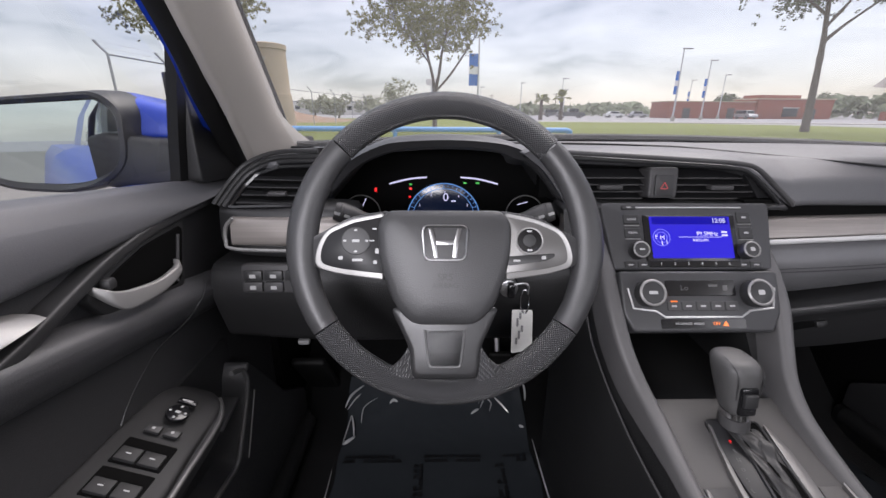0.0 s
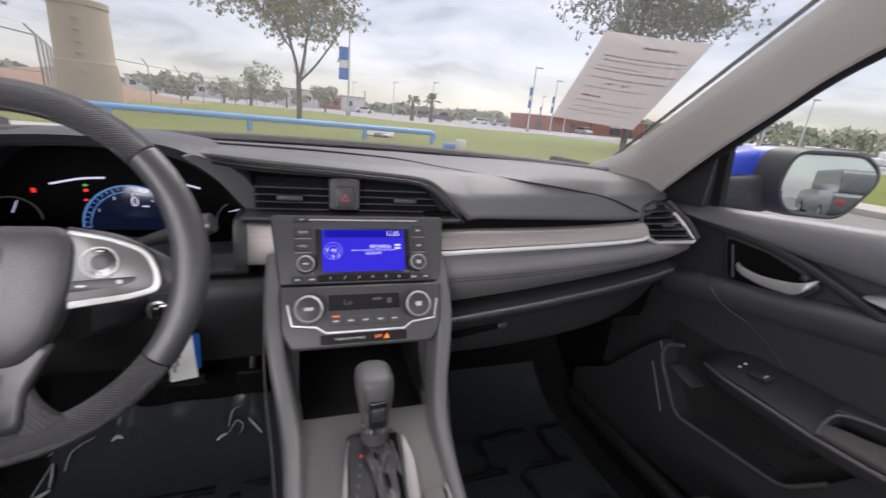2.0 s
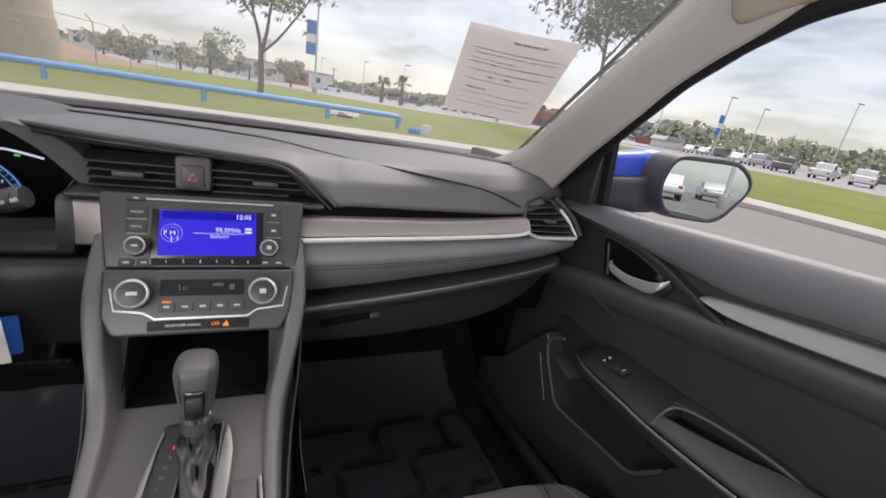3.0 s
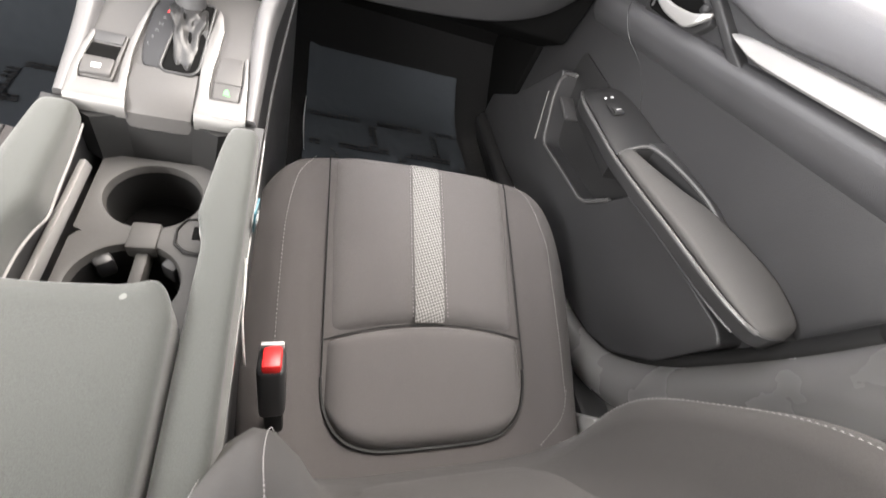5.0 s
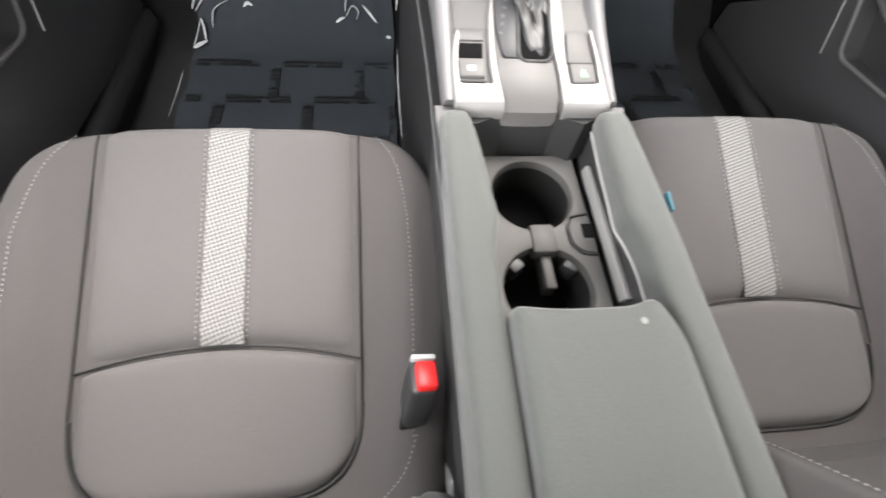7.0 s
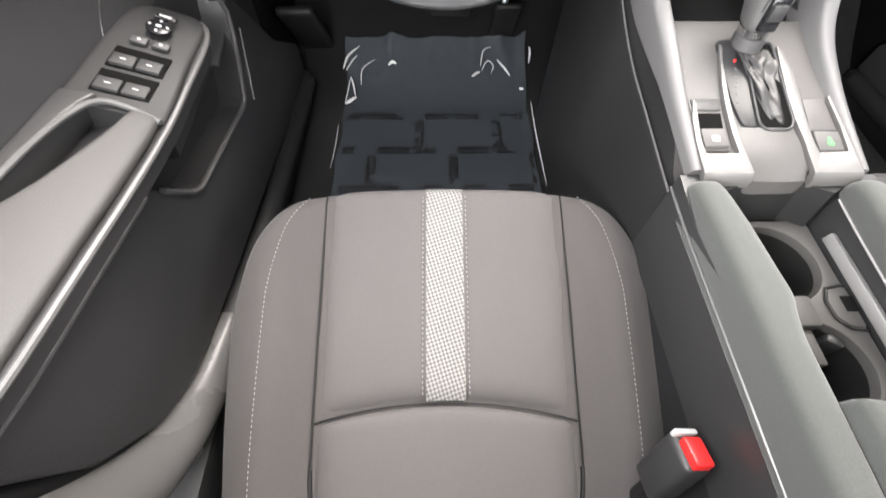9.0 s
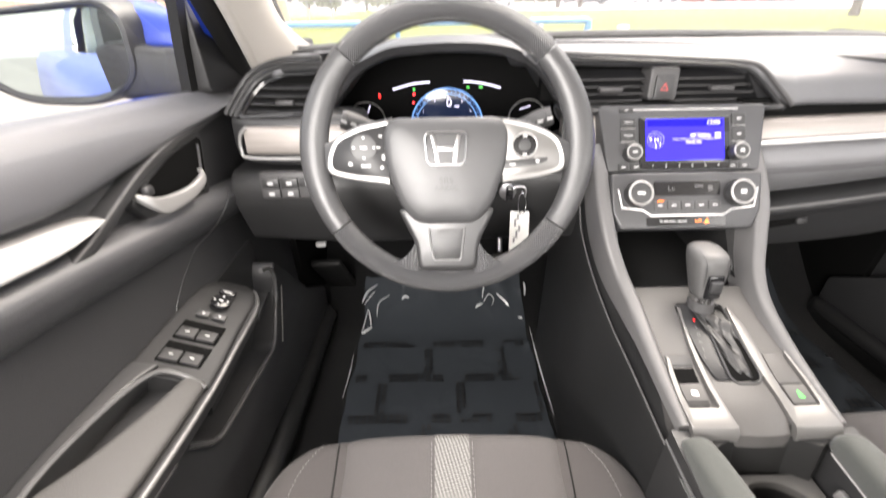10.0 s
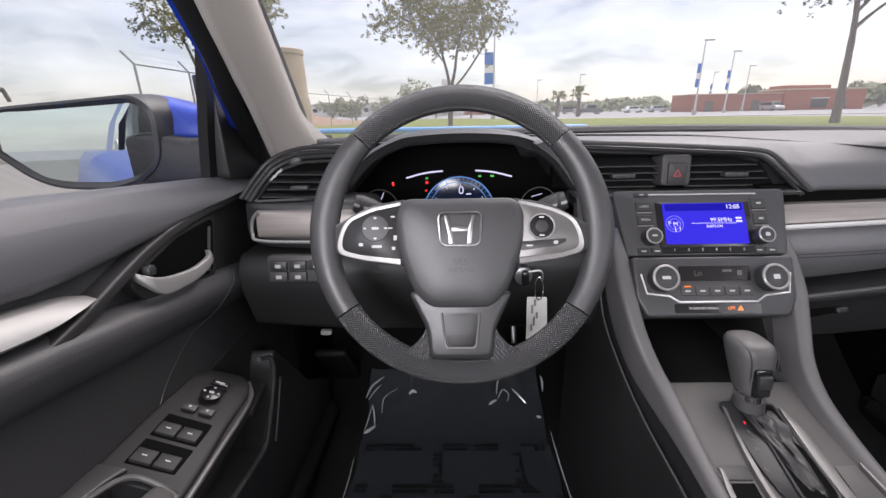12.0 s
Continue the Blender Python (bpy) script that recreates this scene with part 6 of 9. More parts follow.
# ---- floor, mats, pedals ----
def fz(y):
    return 0.345 if y < 0.76 else 0.345 + 0.95 * (y - 0.76) ** 2 / 0.32 if y < 0.92 else 0.345 + 0.95 * (y - 0.84)


bm = bmesh.new()
rows = [[(x, y, fz(y)) for x in np.linspace(-0.32, 1.036, 30)] for y in list(np.linspace(-1.6, 0.76, 20)) + [0.80, 0.84, 0.88, 0.92, 0.98, 1.05, 1.18]]
loft(bm, rows, shut=False)
loft(bm, [[(x, y, z - 0.02) for x, y, z in row] for row in rows], shut=False)
solid("floor", bm, CARPET, "black carpeted car floor rising to the toe board", "floor", kind="structure")


def film_material():
    mat = bpy.data.materials.new("clear protective film")
    mat.use_nodes = True
    p = mat.node_tree.nodes["Principled BSDF"]
    p.inputs["Base Color"].default_value = (0.044, 0.050, 0.057, 1)
    p.inputs["Roughness"].default_value = 0.22
    p.inputs["Specular IOR Level"].default_value = 0.5
    n, l = mat.node_tree.nodes, mat.node_tree.links
    tc, no, bp = n.new("ShaderNodeTexCoord"), n.new("ShaderNodeTexNoise"), n.new("ShaderNodeBump")
    no.inputs["Scale"].default_value, no.inputs["Detail"].default_value, no.inputs["Distortion"].default_value = 9, 2, 0.6
    bp.inputs["Strength"].default_value, bp.inputs["Distance"].default_value = 0.5, 0.01
    l.new(tc.outputs["Object"], no.inputs["Vector"])
    l.new(no.outputs["Fac"], bp.inputs["Height"])
    l.new(bp.outputs["Normal"], p.inputs["Normal"])
    return mat


FILM = film_material()
INK = material("black film print", (0.008, 0.008, 0.009), 0.6)


def film_z(x, y, seed, crumple):
    z = 0.0025 * noise.noise(V(x * 9, y * 9, seed))
    c = crumple(x, y)
    if c > 0:
        v = V(x * 11, y * 9, seed + 7)
        z += c * (0.010 * (1 - abs(noise.noise(v))) ** 6 + 0.006 * (1 - abs(noise.noise(v * 1.9))) ** 6 + 0.002)
    return z


def floor_mat(x0, x1, y0, y1, seed, crumple):
    m = thing("floor_mat", "black carpet mat under a printed clear plastic film", "floor mat", ((x0 + x1) / 2, (y0 + y1) / 2, 0.346), "floor mats")
    nx, ny = 60, 80
    bm = bmesh.new()
    base = [[(x0 + (x1 - x0) * i / 10, y, fz(y) + 0.006) for i in range(11)] for y in np.linspace(y0, y1, 16)]
    loft(bm, base, shut=False)
    loft(bm, [[(x, y, z - 0.005) for x, y, z in r] for r in base], shut=False)
    part("mat_carpet", bm, CARPET, m)
    rows = []
    for j in range(ny + 1):
        y = y0 + 0.015 + (y1 - y0 - 0.02) * j / ny
        row = []
        for i in range(nx + 1):
            w = 0.006 * noise.noise(V(i * 0.0, y * 14, seed + 3))
            x = x0 + 0.012 + (x1 - x0 - 0.024) * i / nx + w
            row.append((x, y, fz(y) + 0.012 + film_z(x, y, seed, crumple)))
        rows.append(row)
    film = part("film", loft(bmesh.new(), rows, shut=False), FILM, m, "creased clear plastic film", sharp=180)
    bm = bmesh.new()
    rng = random.Random(seed)
    w, d = (x1 - x0) / 2.6, 0.105
    for r in range(6):
        for c in range(-1, 4):
            cx, cy = x0 + w * (c + 0.5 + 0.42 * (r % 2)), y0 + 0.10 + d * r
            if cy > y1 - 0.12:
                continue
            # a dashed square with a word along its upper side
            for q in range(9):
                bx = cx - 0.055 + 0.0138 * q
                for k in range(2):
                    if x0 + 0.02 < bx < x1 - 0.02 and rng.random() > 0.10:
                        box(bm, (bx, cy - 0.0115 * k, fz(cy) + 0.0168), (0.0075 + 0.0055 * rng.random(), 0.0075, 0.0006), bev=0)
            for k in range(2):
                for q in range(6):
                    by, bx = cy - 0.026 - 0.0135 * q, cx - 0.066 - 0.0115 * k
                    if x0 + 0.02 < bx < x1 - 0.02 and y0 < by and rng.random() > 0.1:
                        box(bm, (bx, by, fz(by) + 0.0168), (0.0075, 0.0075 + 0.0055 * rng.random(), 0.0006), bev=0)
    tagged(part("film_print", bm, INK, m, "rows of black print"), kind="stuff")
    return film


driver_film = floor_mat(-0.205, 0.240, 0.22, 0.925, 3, lambda x, y: max(0.0, min(1.0, (y - 0.80) * 9)) * (1.0 if x < -0.06 or x > 0.10 else 0.35) + max(0, 1 - abs(x - 0.228) / 0.02) * 0.6)
passenger_film = floor_mat(0.500, 0.930, 0.24, 0.930, 11, lambda x, y: max(0.0, 1 - abs(x - 0.51) / 0.03) * 0.5 + max(0.0, 1 - abs(x - 0.91) / 0.03) * 0.5 + 0.02)
# Glints on the clear film are put into the folds' pale colour.
GLINT_CREASE = material("film crease with painted glint", (0.62, 0.63, 0.64), 0.10, spec=0.9)


def crease(film, pts, w=0.0022):
    """A sharp fold that stands up from the film, pale to carry its glint."""
    line = curve([V(x, y, fz(y) + 0.024 + h) for x, y, h in pts], 6)
    n = len(line) - 1
    part("crease", tube(bmesh.new(), line, [1.35 * w * (0.15 + math.sin(math.pi * k / n) ** 0.7) for k in range(n + 1)], 6, flat=0.5), GLINT_CREASE, film, "fold of the film with its glint painted pale")


for pts, w in (
        (((-0.200, 0.856, 0), (-0.187, 0.878, 0.006), (-0.160, 0.900, 0)), 0.0034), (((-0.194, 0.852, 0), (-0.178, 0.870, 0.004), (-0.166, 0.884, 0)), 0.0020),
        (((-0.157, 0.820, 0), (-0.154, 0.853, 0.005), (-0.124, 0.876, 0)), 0.0016), (((-0.191, 0.766, 0), (-0.186, 0.805, 0.004), (-0.182, 0.842, 0)), 0.0016),
        (((-0.182, 0.840, 0), (-0.174, 0.815, 0.003), (-0.169, 0.789, 0)), 0.0020), (((-0.190, 0.768, 0), (-0.180, 0.774, 0.003), (-0.166, 0.790, 0)), 0.0024),
        (((-0.094, 0.864, 0), (-0.085, 0.869, 0.003), (-0.075, 0.867, 0)), 0.0022), (((0.122, 0.862, 0), (0.129, 0.888, 0.006), (0.148, 0.898, 0)), 0.0018),
        (((0.124, 0.852, 0), (0.138, 0.869, 0.005), (0.152, 0.860, 0.004), (0.146, 0.846, 0)), 0.0018), (((0.102, 0.840, 0), (0.112, 0.845, 0.003), (0.122, 0.851, 0)), 0.0020),
        (((0.161, 0.875, 0), (0.176, 0.857, 0.005), (0.192, 0.842, 0)), 0.0016), (((0.212, 0.813, 0), (0.222, 0.807, 0.002)), 0.0020),
        (((0.236, 0.900, 0), (0.238, 0.885, 0.004), (0.236, 0.868, 0)), 0.0020), (((-0.198, 0.70, 0), (-0.196, 0.64, 0.002), (-0.199, 0.57, 0)), 0.0010), (((0.236, 0.78, 0), (0.234, 0.66, 0.002), (0.237, 0.52, 0)), 0.0010)):
    crease(driver_film, pts, w)
crease(passenger_film, ((0.505, 0.43, 0), (0.520, 0.41, 0.006), (0.545, 0.40, 0)), 0.0030)
crease(passenger_film, ((0.512, 0.80, 0), (0.509, 0.70, 0.003), (0.513, 0.60, 0)), 0.0012)
pedals = thing("brake_pedal", "black rubber brake pedal on a steel arm", "pedal", (0.05, 0.90, 0.40))
part("pad", box(bmesh.new(), (0.048, 0.868, 0.528), (0.085, 0.012, 0.045), (38, 0, 0), 0.006, 3), RUBBER, pedals)
for k in range(5):
    part("rib", box(bmesh.new(), (0.020 + 0.014 * k, 0.8605, 0.5325), (0.005, 0.003, 0.034), (38, 0, 0), 0.001), RUBBER, pedals)
part("arm", tube(bmesh.new(), curve([(0.048, 0.878, 0.530), (0.046, 0.93, 0.58), (0.044, 0.93, 0.66), (0.044, 0.90, 0.72)], 4), 0.008, 8), STEEL, pedals)
acc = thing("accelerator_pedal", "black plastic accelerator pedal by the floor", "pedal", (0.17, 0.92, 0.40))
part("pad", box(bmesh.new(), (0.170, 0.905, 0.475), (0.055, 0.014, 0.15), (32, 0, 0), 0.007, 3), RUBBER, acc)
part("arm", tube(bmesh.new(), curve([(0.170, 0.915, 0.50), (0.170, 0.96, 0.60), (0.170, 0.95, 0.70)], 4), 0.007, 8), STEEL, acc)
rest = thing("foot_rest", "dark grey plastic foot rest", "foot rest", (-0.26, 0.90, 0.40))
part("pad", box(bmesh.new(), (-0.262, 0.880, 0.470), (0.075, 0.02, 0.22), (38, 0, 0), 0.009, 3), RUBBER, rest)
part("hood_latch", box(bmesh.new(), (-0.235, 0.73, 0.655), (0.022, 0.012, 0.010), bev=0.003), MARK, rest)
bm = bmesh.new()
loft(bm, [[(x, 1.02, z) for x, z in ((-0.33, 0.50), (1.05, 0.50), (1.05, 0.97), (-0.33, 0.97))], [(x, 1.06, z) for x, z in ((-0.33, 0.50), (1.05, 0.50), (1.05, 0.97), (-0.33, 0.97))]])
solid("firewall", bm, DEEP, "black sound-proofed wall ahead of the footwells", "wall", kind="structure")


# ---- doors ----
def sill_z(y):
    return 0.985 - 0.09 * (y - 0.55)


def ledge_z(y):
    return 0.838 - 0.17 * (y - 0.584)


def arch_z(y):
    pts = [(-0.10, 0.985), (0.0, 0.972), (0.20, 0.946), (0.30, 0.930), (0.40, 0.932), (0.50, 0.942), (0.60, 0.948), (0.84, 0.955)]
    return float(np.interp(y, [p[0] for p in pts], [p[1] for p in pts]))


REAR = [(-0.075, 0.95), (-0.055, 0.83), (-0.035, 0.74), (-0.012, 0.66), (0.018, 0.585), (0.062, 0.515), (0.110, 0.482), (0.160, 0.466), (0.30, 0.448), (0.62, 0.415), (0.84, 0.41)]


def build_door(s):
    def X(d):
        return XC + s * d

    who = "driver's" if s < 0 else "passenger's"
    door = thing("front_door", f"{who} black front door panel with silver pull handle", "car door", (X(0.69), 0.40, 0.41), "front doors")
    M = axes((X(0.0), 0, 0), (0, 1, 0), (0, 0, 1))  # local x = y, local y = z, local z = world +x
    if s < 0:
        M = Matrix(((0, 0, 1, XC), (1, 0, 0, 0), (0, 1, 0, 0), (0, 0, 0, 1)))

    def slab(name, poly, d0, d1, mat, bev=0.006, seg=3, r=0.012, label=""):
        """An outline in y and z between two distances from the middle line; d0 faces the cabin."""
        bm = bmesh.new()
        out = [(p.x, p.y) for p in rpoly(poly, r, 4)]
        tmp = bmesh.new()
        lo = [tmp.verts.new((X(d1), y, z)) for y, z in out]
        hi = [tmp.verts.new((X(d0), y, z)) for y, z in out]
        tmp.faces.new(lo)
        top = tmp.faces.new(hi)
        for i in range(len(out)):
            j = (i + 1) % len(out)
            tmp.faces.new((lo[i], lo[j], hi[j], hi[i]))
        bmesh.ops.recalc_face_normals(tmp, faces=tmp.faces)
        if bev > 0:
            bmesh.ops.bevel(tmp, geom=list(top.edges), offset=bev, segments=seg, profile=0.5, affect="EDGES", clamp_overlap=True)
        merge(bm, tmp)
        return part(name, bm, mat, door, label)

    def y_loft(name, ys, ring, mat, r=0.006, steps=3, parent=None, sharp=60):
        rows = [[(X(d), y, z) for d, z in (tuple(p) for p in rpoly(ring(y), r, 3))] for y in ys]
        return part(name, loft(bmesh.new(), dense(rows, steps)), mat, parent or door, sharp=sharp)

    slab("base_panel", [(0.84, 0.955), (0.30, 0.995), (-0.08, 1.02)] + REAR, 0.684, 0.735, DOOR_LOW, 0.010)
    y_loft("upper_pad", (0.83, 0.70, 0.58, 0.48, 0.40, 0.30, 0.20, 0.08, -0.03, -0.078), lambda y: [(0.735, sill_z(y) - 0.004), (0.690, sill_z(y) + 0.003), (0.672, sill_z(y) - 0.012), (0.663, sill_z(y) - 0.034 + 0.15 * max(0, y - 0.55)), (0.666, arch_z(y) + 0.004), (0.735, arch_z(y))], DOOR_PAD, 0.014)
    y_loft("ledge", (0.66, 0.58, 0.48, 0.38, 0.26, 0.14, 0.02, -0.06), lambda y: [(0.70, ledge_z(y) + 0.014), (0.671, ledge_z(y) + 0.012), (0.657, ledge_z(y) + 0.002), (0.656, ledge_z(y) - 0.012), (0.668, ledge_z(y) - 0.034), (0.70, ledge_z(y) - 0.060)], DOOR_SKIN, 0.010)
    arch = curve([(X(0.678), 0.79, 0.956), (X(0.673), 0.70, 0.954), (X(0.668), 0.60, 0.949), (X(0.666), 0.50, 0.943), (X(0.665), 0.43, 0.931), (X(0.664), 0.375, 0.914), (X(0.662), 0.330, 0.899), (X(0.662), 0.292, 0.888)], 8)
    rows = []
    for k, p in enumerate(arch):
        t = (arch[min(k + 1, len(arch) - 1)] - arch[max(k - 1, 0)]).normalized()
        n = V(0, -t.z, t.y)
        rows.append(rpoly([p + n * 0.0065, p - n * 0.0065, p - n * 0.0065 + V(s * 0.034, 0, 0), p + n * 0.0065 + V(s * 0.034, 0, 0)], [0.004, 0.004, 0.001, 0.001], 4))
    part("arch_molding", loft(bmesh.new(), rows), SMOOTH, door, sharp=60)
    # silver trim blade
    bm = bmesh.new()
    rows = []
    for y, z, h in ((0.338, 0.9155, 0.002), (0.318, 0.9160, 0.007), (0.280, 0.9185, 0.0115), (0.20, 0.9305, 0.0130), (0.08, 0.9500, 0.0140), (-0.06, 0.9740, 0.0150)):
        rows.append([(X(0.680), y, z - h), (X(0.6600), y, z - h * 0.95), (X(0.6575), y, z - h * 0.75), (X(0.6660), y, z + h * 0.75), (X(0.6710), y, z + h * 0.95), (X(0.684), y, z + h)])
    part("silver_trim", loft(bm, dense(rows, 3)), SILVER, door, "satin silver trim blade", sharp=40)
    # handle bezel, lever and lock
    slab("handle_bezel", [(0.566, 0.942), (0.540, 0.852), (0.470, 0.860), (0.412, 0.874), (0.390, 0.903), (0.420, 0.923), (0.480, 0.936)], 0.672, 0.70, SMOOTH, 0.004, 2)
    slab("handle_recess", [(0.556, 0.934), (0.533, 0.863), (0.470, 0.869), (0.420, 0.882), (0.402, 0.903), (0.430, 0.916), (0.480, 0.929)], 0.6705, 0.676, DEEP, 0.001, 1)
    part("recess_rib", tube(bmesh.new(), [(X(0.6695), 0.541, 0.925), (X(0.6695), 0.522, 0.868)], 0.0022, 6), MIDGREY, door)
    grip = [(0.668, 0.396, 0.912, 0.004), (0.658, 0.402, 0.902, 0.0080), (0.655, 0.413, 0.8935, 0.0105), (0.653, 0.432, 0.8895, 0.0095), (0.651, 0.468, 0.8870, 0.0075), (0.653, 0.503, 0.8915, 0.0055), (0.660, 0.516, 0.8975, 0.0030)]
    rows = []
    for d, y, z, h in grip:
        rows.append(rpoly([(X(d - 0.004), y, z - h), (X(d + 0.006), y, z - h * 0.8), (X(d + 0.006), y, z + h * 0.9), (X(d - 0.001), y, z + h)], 0.003, 3))
    part("pull_handle", loft(bmesh.new(), dense(rows, 4)), SILVER, door, "satin silver pull handle", sharp=80)
    part("lock_knob", box(bmesh.new(), (X(0.664), 0.412, 0.912), (0.012, 0.012, 0.012), (0, 0, 0), 0.004), SMOOTH, door)
    # lower panel with the pocket's lip
    lip = [(0.556, 0.708), (0.584, 0.694), (0.592, 0.672), (0.582, 0.644), (0.531, 0.573), (0.515, 0.567), (0.335, 0.590), (0.318, 0.600), (0.284, 0.642)]
    slab("lower_panel", [(0.84, 0.425), (0.84, 0.470), (0.73, 0.545), (0.655, 0.640), (0.608, 0.694)] + lip[2:] + [(0.255, 0.690), (0.020, 0.700), (-0.004, 0.690)] + REAR[4:], 0.642, 0.70, DOOR_LOW, 0.010, 4, 0.010)
    part("pocket_lip", tube(bmesh.new(), [(X(0.640), p.x, p.y) for p in rpoly([V(y, z) for y, z in [(0.545, 0.712)] + lip + [(0.278, 0.652)]], 0.006, 3)[4:-4]], 0.0036, 8), LIP, door)
    part("pocket_line", tube(bmesh.new(), [(X(0.6405), 0.609, 0.637), (X(0.6405), 0.558, 0.548)], 0.0014, 6), SILVER, door)
    slab("pocket_back", [(0.625, 0.730), (0.625, 0.54), (0.30, 0.55), (0.25, 0.73)], 0.6795, 0.70, GRAINED, 0)
    part("pocket_shelf", box(bmesh.new(), (X(0.666), 0.545, 0.642), (0.036, 0.060, 0.007), (14, 0, 0), 0.003), MIDGREY, door)
    # armrest: switch panel ahead, soft pad behind, grab gap between pad and door
    def arm_ring(d0, d1, zi, zo, zb):
        return [(d0 + 0.010, zb), (d1, zb), (d1, zo), (d0, zi)]

    arm = {0.512: (0.648, 0.668, 0.708, 0.714, 0.694), 0.500: (0.634, 0.678, 0.712, 0.728, 0.684), 0.465: (0.612, 0.684, 0.719, 0.745, 0.678), 0.40: (0.607, 0.684, 0.7235, 0.7515, 0.676), 0.345: (0.602, 0.684, 0.7245, 0.753, 0.676), 0.300: (0.600, 0.684, 0.7245, 0.754, 0.676)}
    y_loft("switch_panel", list(arm), lambda y: arm_ring(*arm[y]), SWITCH, 0.006, 3)
    rail = {0.312: (0.654, 0.684, 0.748, 0.755, 0.72), 0.295: (0.660, 0.684, 0.751, 0.757, 0.72), 0.265: (0.665, 0.684, 0.754, 0.759, 0.72), 0.22: (0.668, 0.684, 0.758, 0.762, 0.72), 0.17: (0.667, 0.684, 0.761, 0.764, 0.72), 0.12: (0.660, 0.684, 0.757, 0.758, 0.72)}
    y_loft("grab_rail", list(rail), lambda y: arm_ring(*rail[y]), SMOOTH, 0.004, 3)
    # moulded rim that carries the pad, from the switch panel to the rear end
    rim = {0.495: (0.630, 0.708), 0.462: (0.610, 0.716), 0.43: (0.602, 0.7175), 0.36: (0.599, 0.719), 0.298: (0.596, 0.721), 0.22: (0.5935, 0.729), 0.144: (0.593, 0.738), 0.06: (0.5945, 0.746), 0.02: (0.598, 0.750), -0.004: (0.604, 0.752), -0.016: (0.614, 0.752), -0.023: (0.632, 0.752)}
    y_loft("arm_rim", list(rim), lambda y: [(rim[y][0], rim[y][1]), (rim[y][0] + 0.003, rim[y][1] - 0.019), (rim[y][0] + 0.030, rim[y][1] - 0.030), (0.684, rim[y][1] - 0.046), (0.684, rim[y][1] - 0.002)], SMOOTH, 0.0025, 3)
    # Paler tubes along the armrest carry the highlights of its edges.
    part("arm_edge", tube(bmesh.new(), curve([(X(rim[y][0] - 0.0005), y, rim[y][1] + 0.001) for y in list(rim)[:-1]], 5), 0.0030, 8), LIP, door)
    part("arm_lower_edge", tube(bmesh.new(), curve([(X(rim[y][0] + 0.0035), y, rim[y][1] - 0.019) for y in list(rim)[5:-2]], 5), 0.0022, 8), SPOKE, door)
    part("rail_edge", tube(bmesh.new(), curve([(X(0.602), 0.298, 0.7265), (X(0.624), 0.305, 0.736), (X(0.648), 0.303, 0.747), (X(0.660), 0.275, 0.7535), (X(0.6665), 0.225, 0.7595), (X(0.668), 0.17, 0.763), (X(0.663), 0.122, 0.759)], 6), 0.0028, 8), LIP, door)
    soft = {0.306: (0.606, 0.622, 0.724, 0.733, 0.715), 0.300: (0.601, 0.626, 0.729, 0.741, 0.715), 0.26: (0.598, 0.632, 0.735, 0.748, 0.718), 0.20: (0.597, 0.648, 0.742, 0.758, 0.724), 0.15: (0.597, 0.668, 0.748, 0.766, 0.730), 0.06: (0.599, 0.684, 0.755, 0.772, 0.735), 0.02: (0.602, 0.683, 0.757, 0.770, 0.735), -0.008: (0.609, 0.678, 0.756, 0.766, 0.735), -0.017: (0.617, 0.670, 0.753, 0.760, 0.736), -0.022: (0.630, 0.660, 0.748, 0.752, 0.738)}
    y_loft("arm_pad", list(soft), lambda y: arm_ring(*soft[y]), ARMPAD, 0.009, 3)
    part("door_seal", tube(bmesh.new(), curve([(X(0.664), y, z) for y, z in REAR[1:]], 4), 0.014, 10), RUBBER, door, "black rubber door seal")
    # switches
    TOP = Matrix(((s * 0.94, 0, 0.34 * -s, X(0.642)), (0, 1, 0, 0.0), (0.34, 0, 0.94, 0.7385), (0, 0, 0, 1)))

    def key(u, y, w, l_, h, mat, name="window_switch", mark=None, parent=None):
        b = part(name, prism(bmesh.new(), rrect(w, l_, 0.0015, 2), TOP @ Matrix.Translation((u, y, 0.0)), h, 0.0012, 2), mat, parent or door)
        if mark:
            part("switch_mark", prism(bmesh.new(), rrect(mark[0], mark[1], 0.0005, 1), TOP @ Matrix.Translation((u, y, h)), 0.0005, 0), MARK, b)
        return b

    if s < 0:
        for row, y in enumerate((0.375, 0.338)):
            key(0.0, y - 0.002, 0.050, 0.032, 0.0012, DEEP, "switch_well")
            for c in (-1, 1):
                key(c * 0.0115, y - 0.008, 0.021, 0.016, 0.0045, SWITCH, "window_switch", (0.0055, 0.0011))
        for c, y in ((-0.010, 0.404), (0.010, 0.404)):
            key(c, y, 0.016, 0.010, 0.003, SMOOTH, "lock_switch", (0.003, 0.003))
        part("mirror_dial", cyl(bmesh.new(), TOP @ Matrix.Translation((0.0, 0.431, 0)), 0.0125, 0.005, 28, 0.0015), GLOSSY, door)
        for a in range(4):
            key(0.0085 * math.cos(a * math.pi / 2), 0.431 + 0.0085 * math.sin(a * math.pi / 2), 0.003, 0.003, 0.0055, MARK, "mirror_mark")
        key(0.0, 0.431, 0.006, 0.003, 0.0056, MARK, "mirror_mark")
        key(0.0, 0.452, 0.022, 0.008, 0.003, GLOSSY, "mirror_selector", (0.012, 0.002))
    else:
        key(0.0, 0.408, 0.020, 0.030, 0.0015, SWITCH, "switch_well")
        key(0.0, 0.400, 0.018, 0.015, 0.0055, SWITCH, "window_switch", (0.008, 0.0025))
        for c in (-0.006, 0.006):
            key(c, 0.440, 0.005, 0.004, 0.002, MARK, "lock_mark")
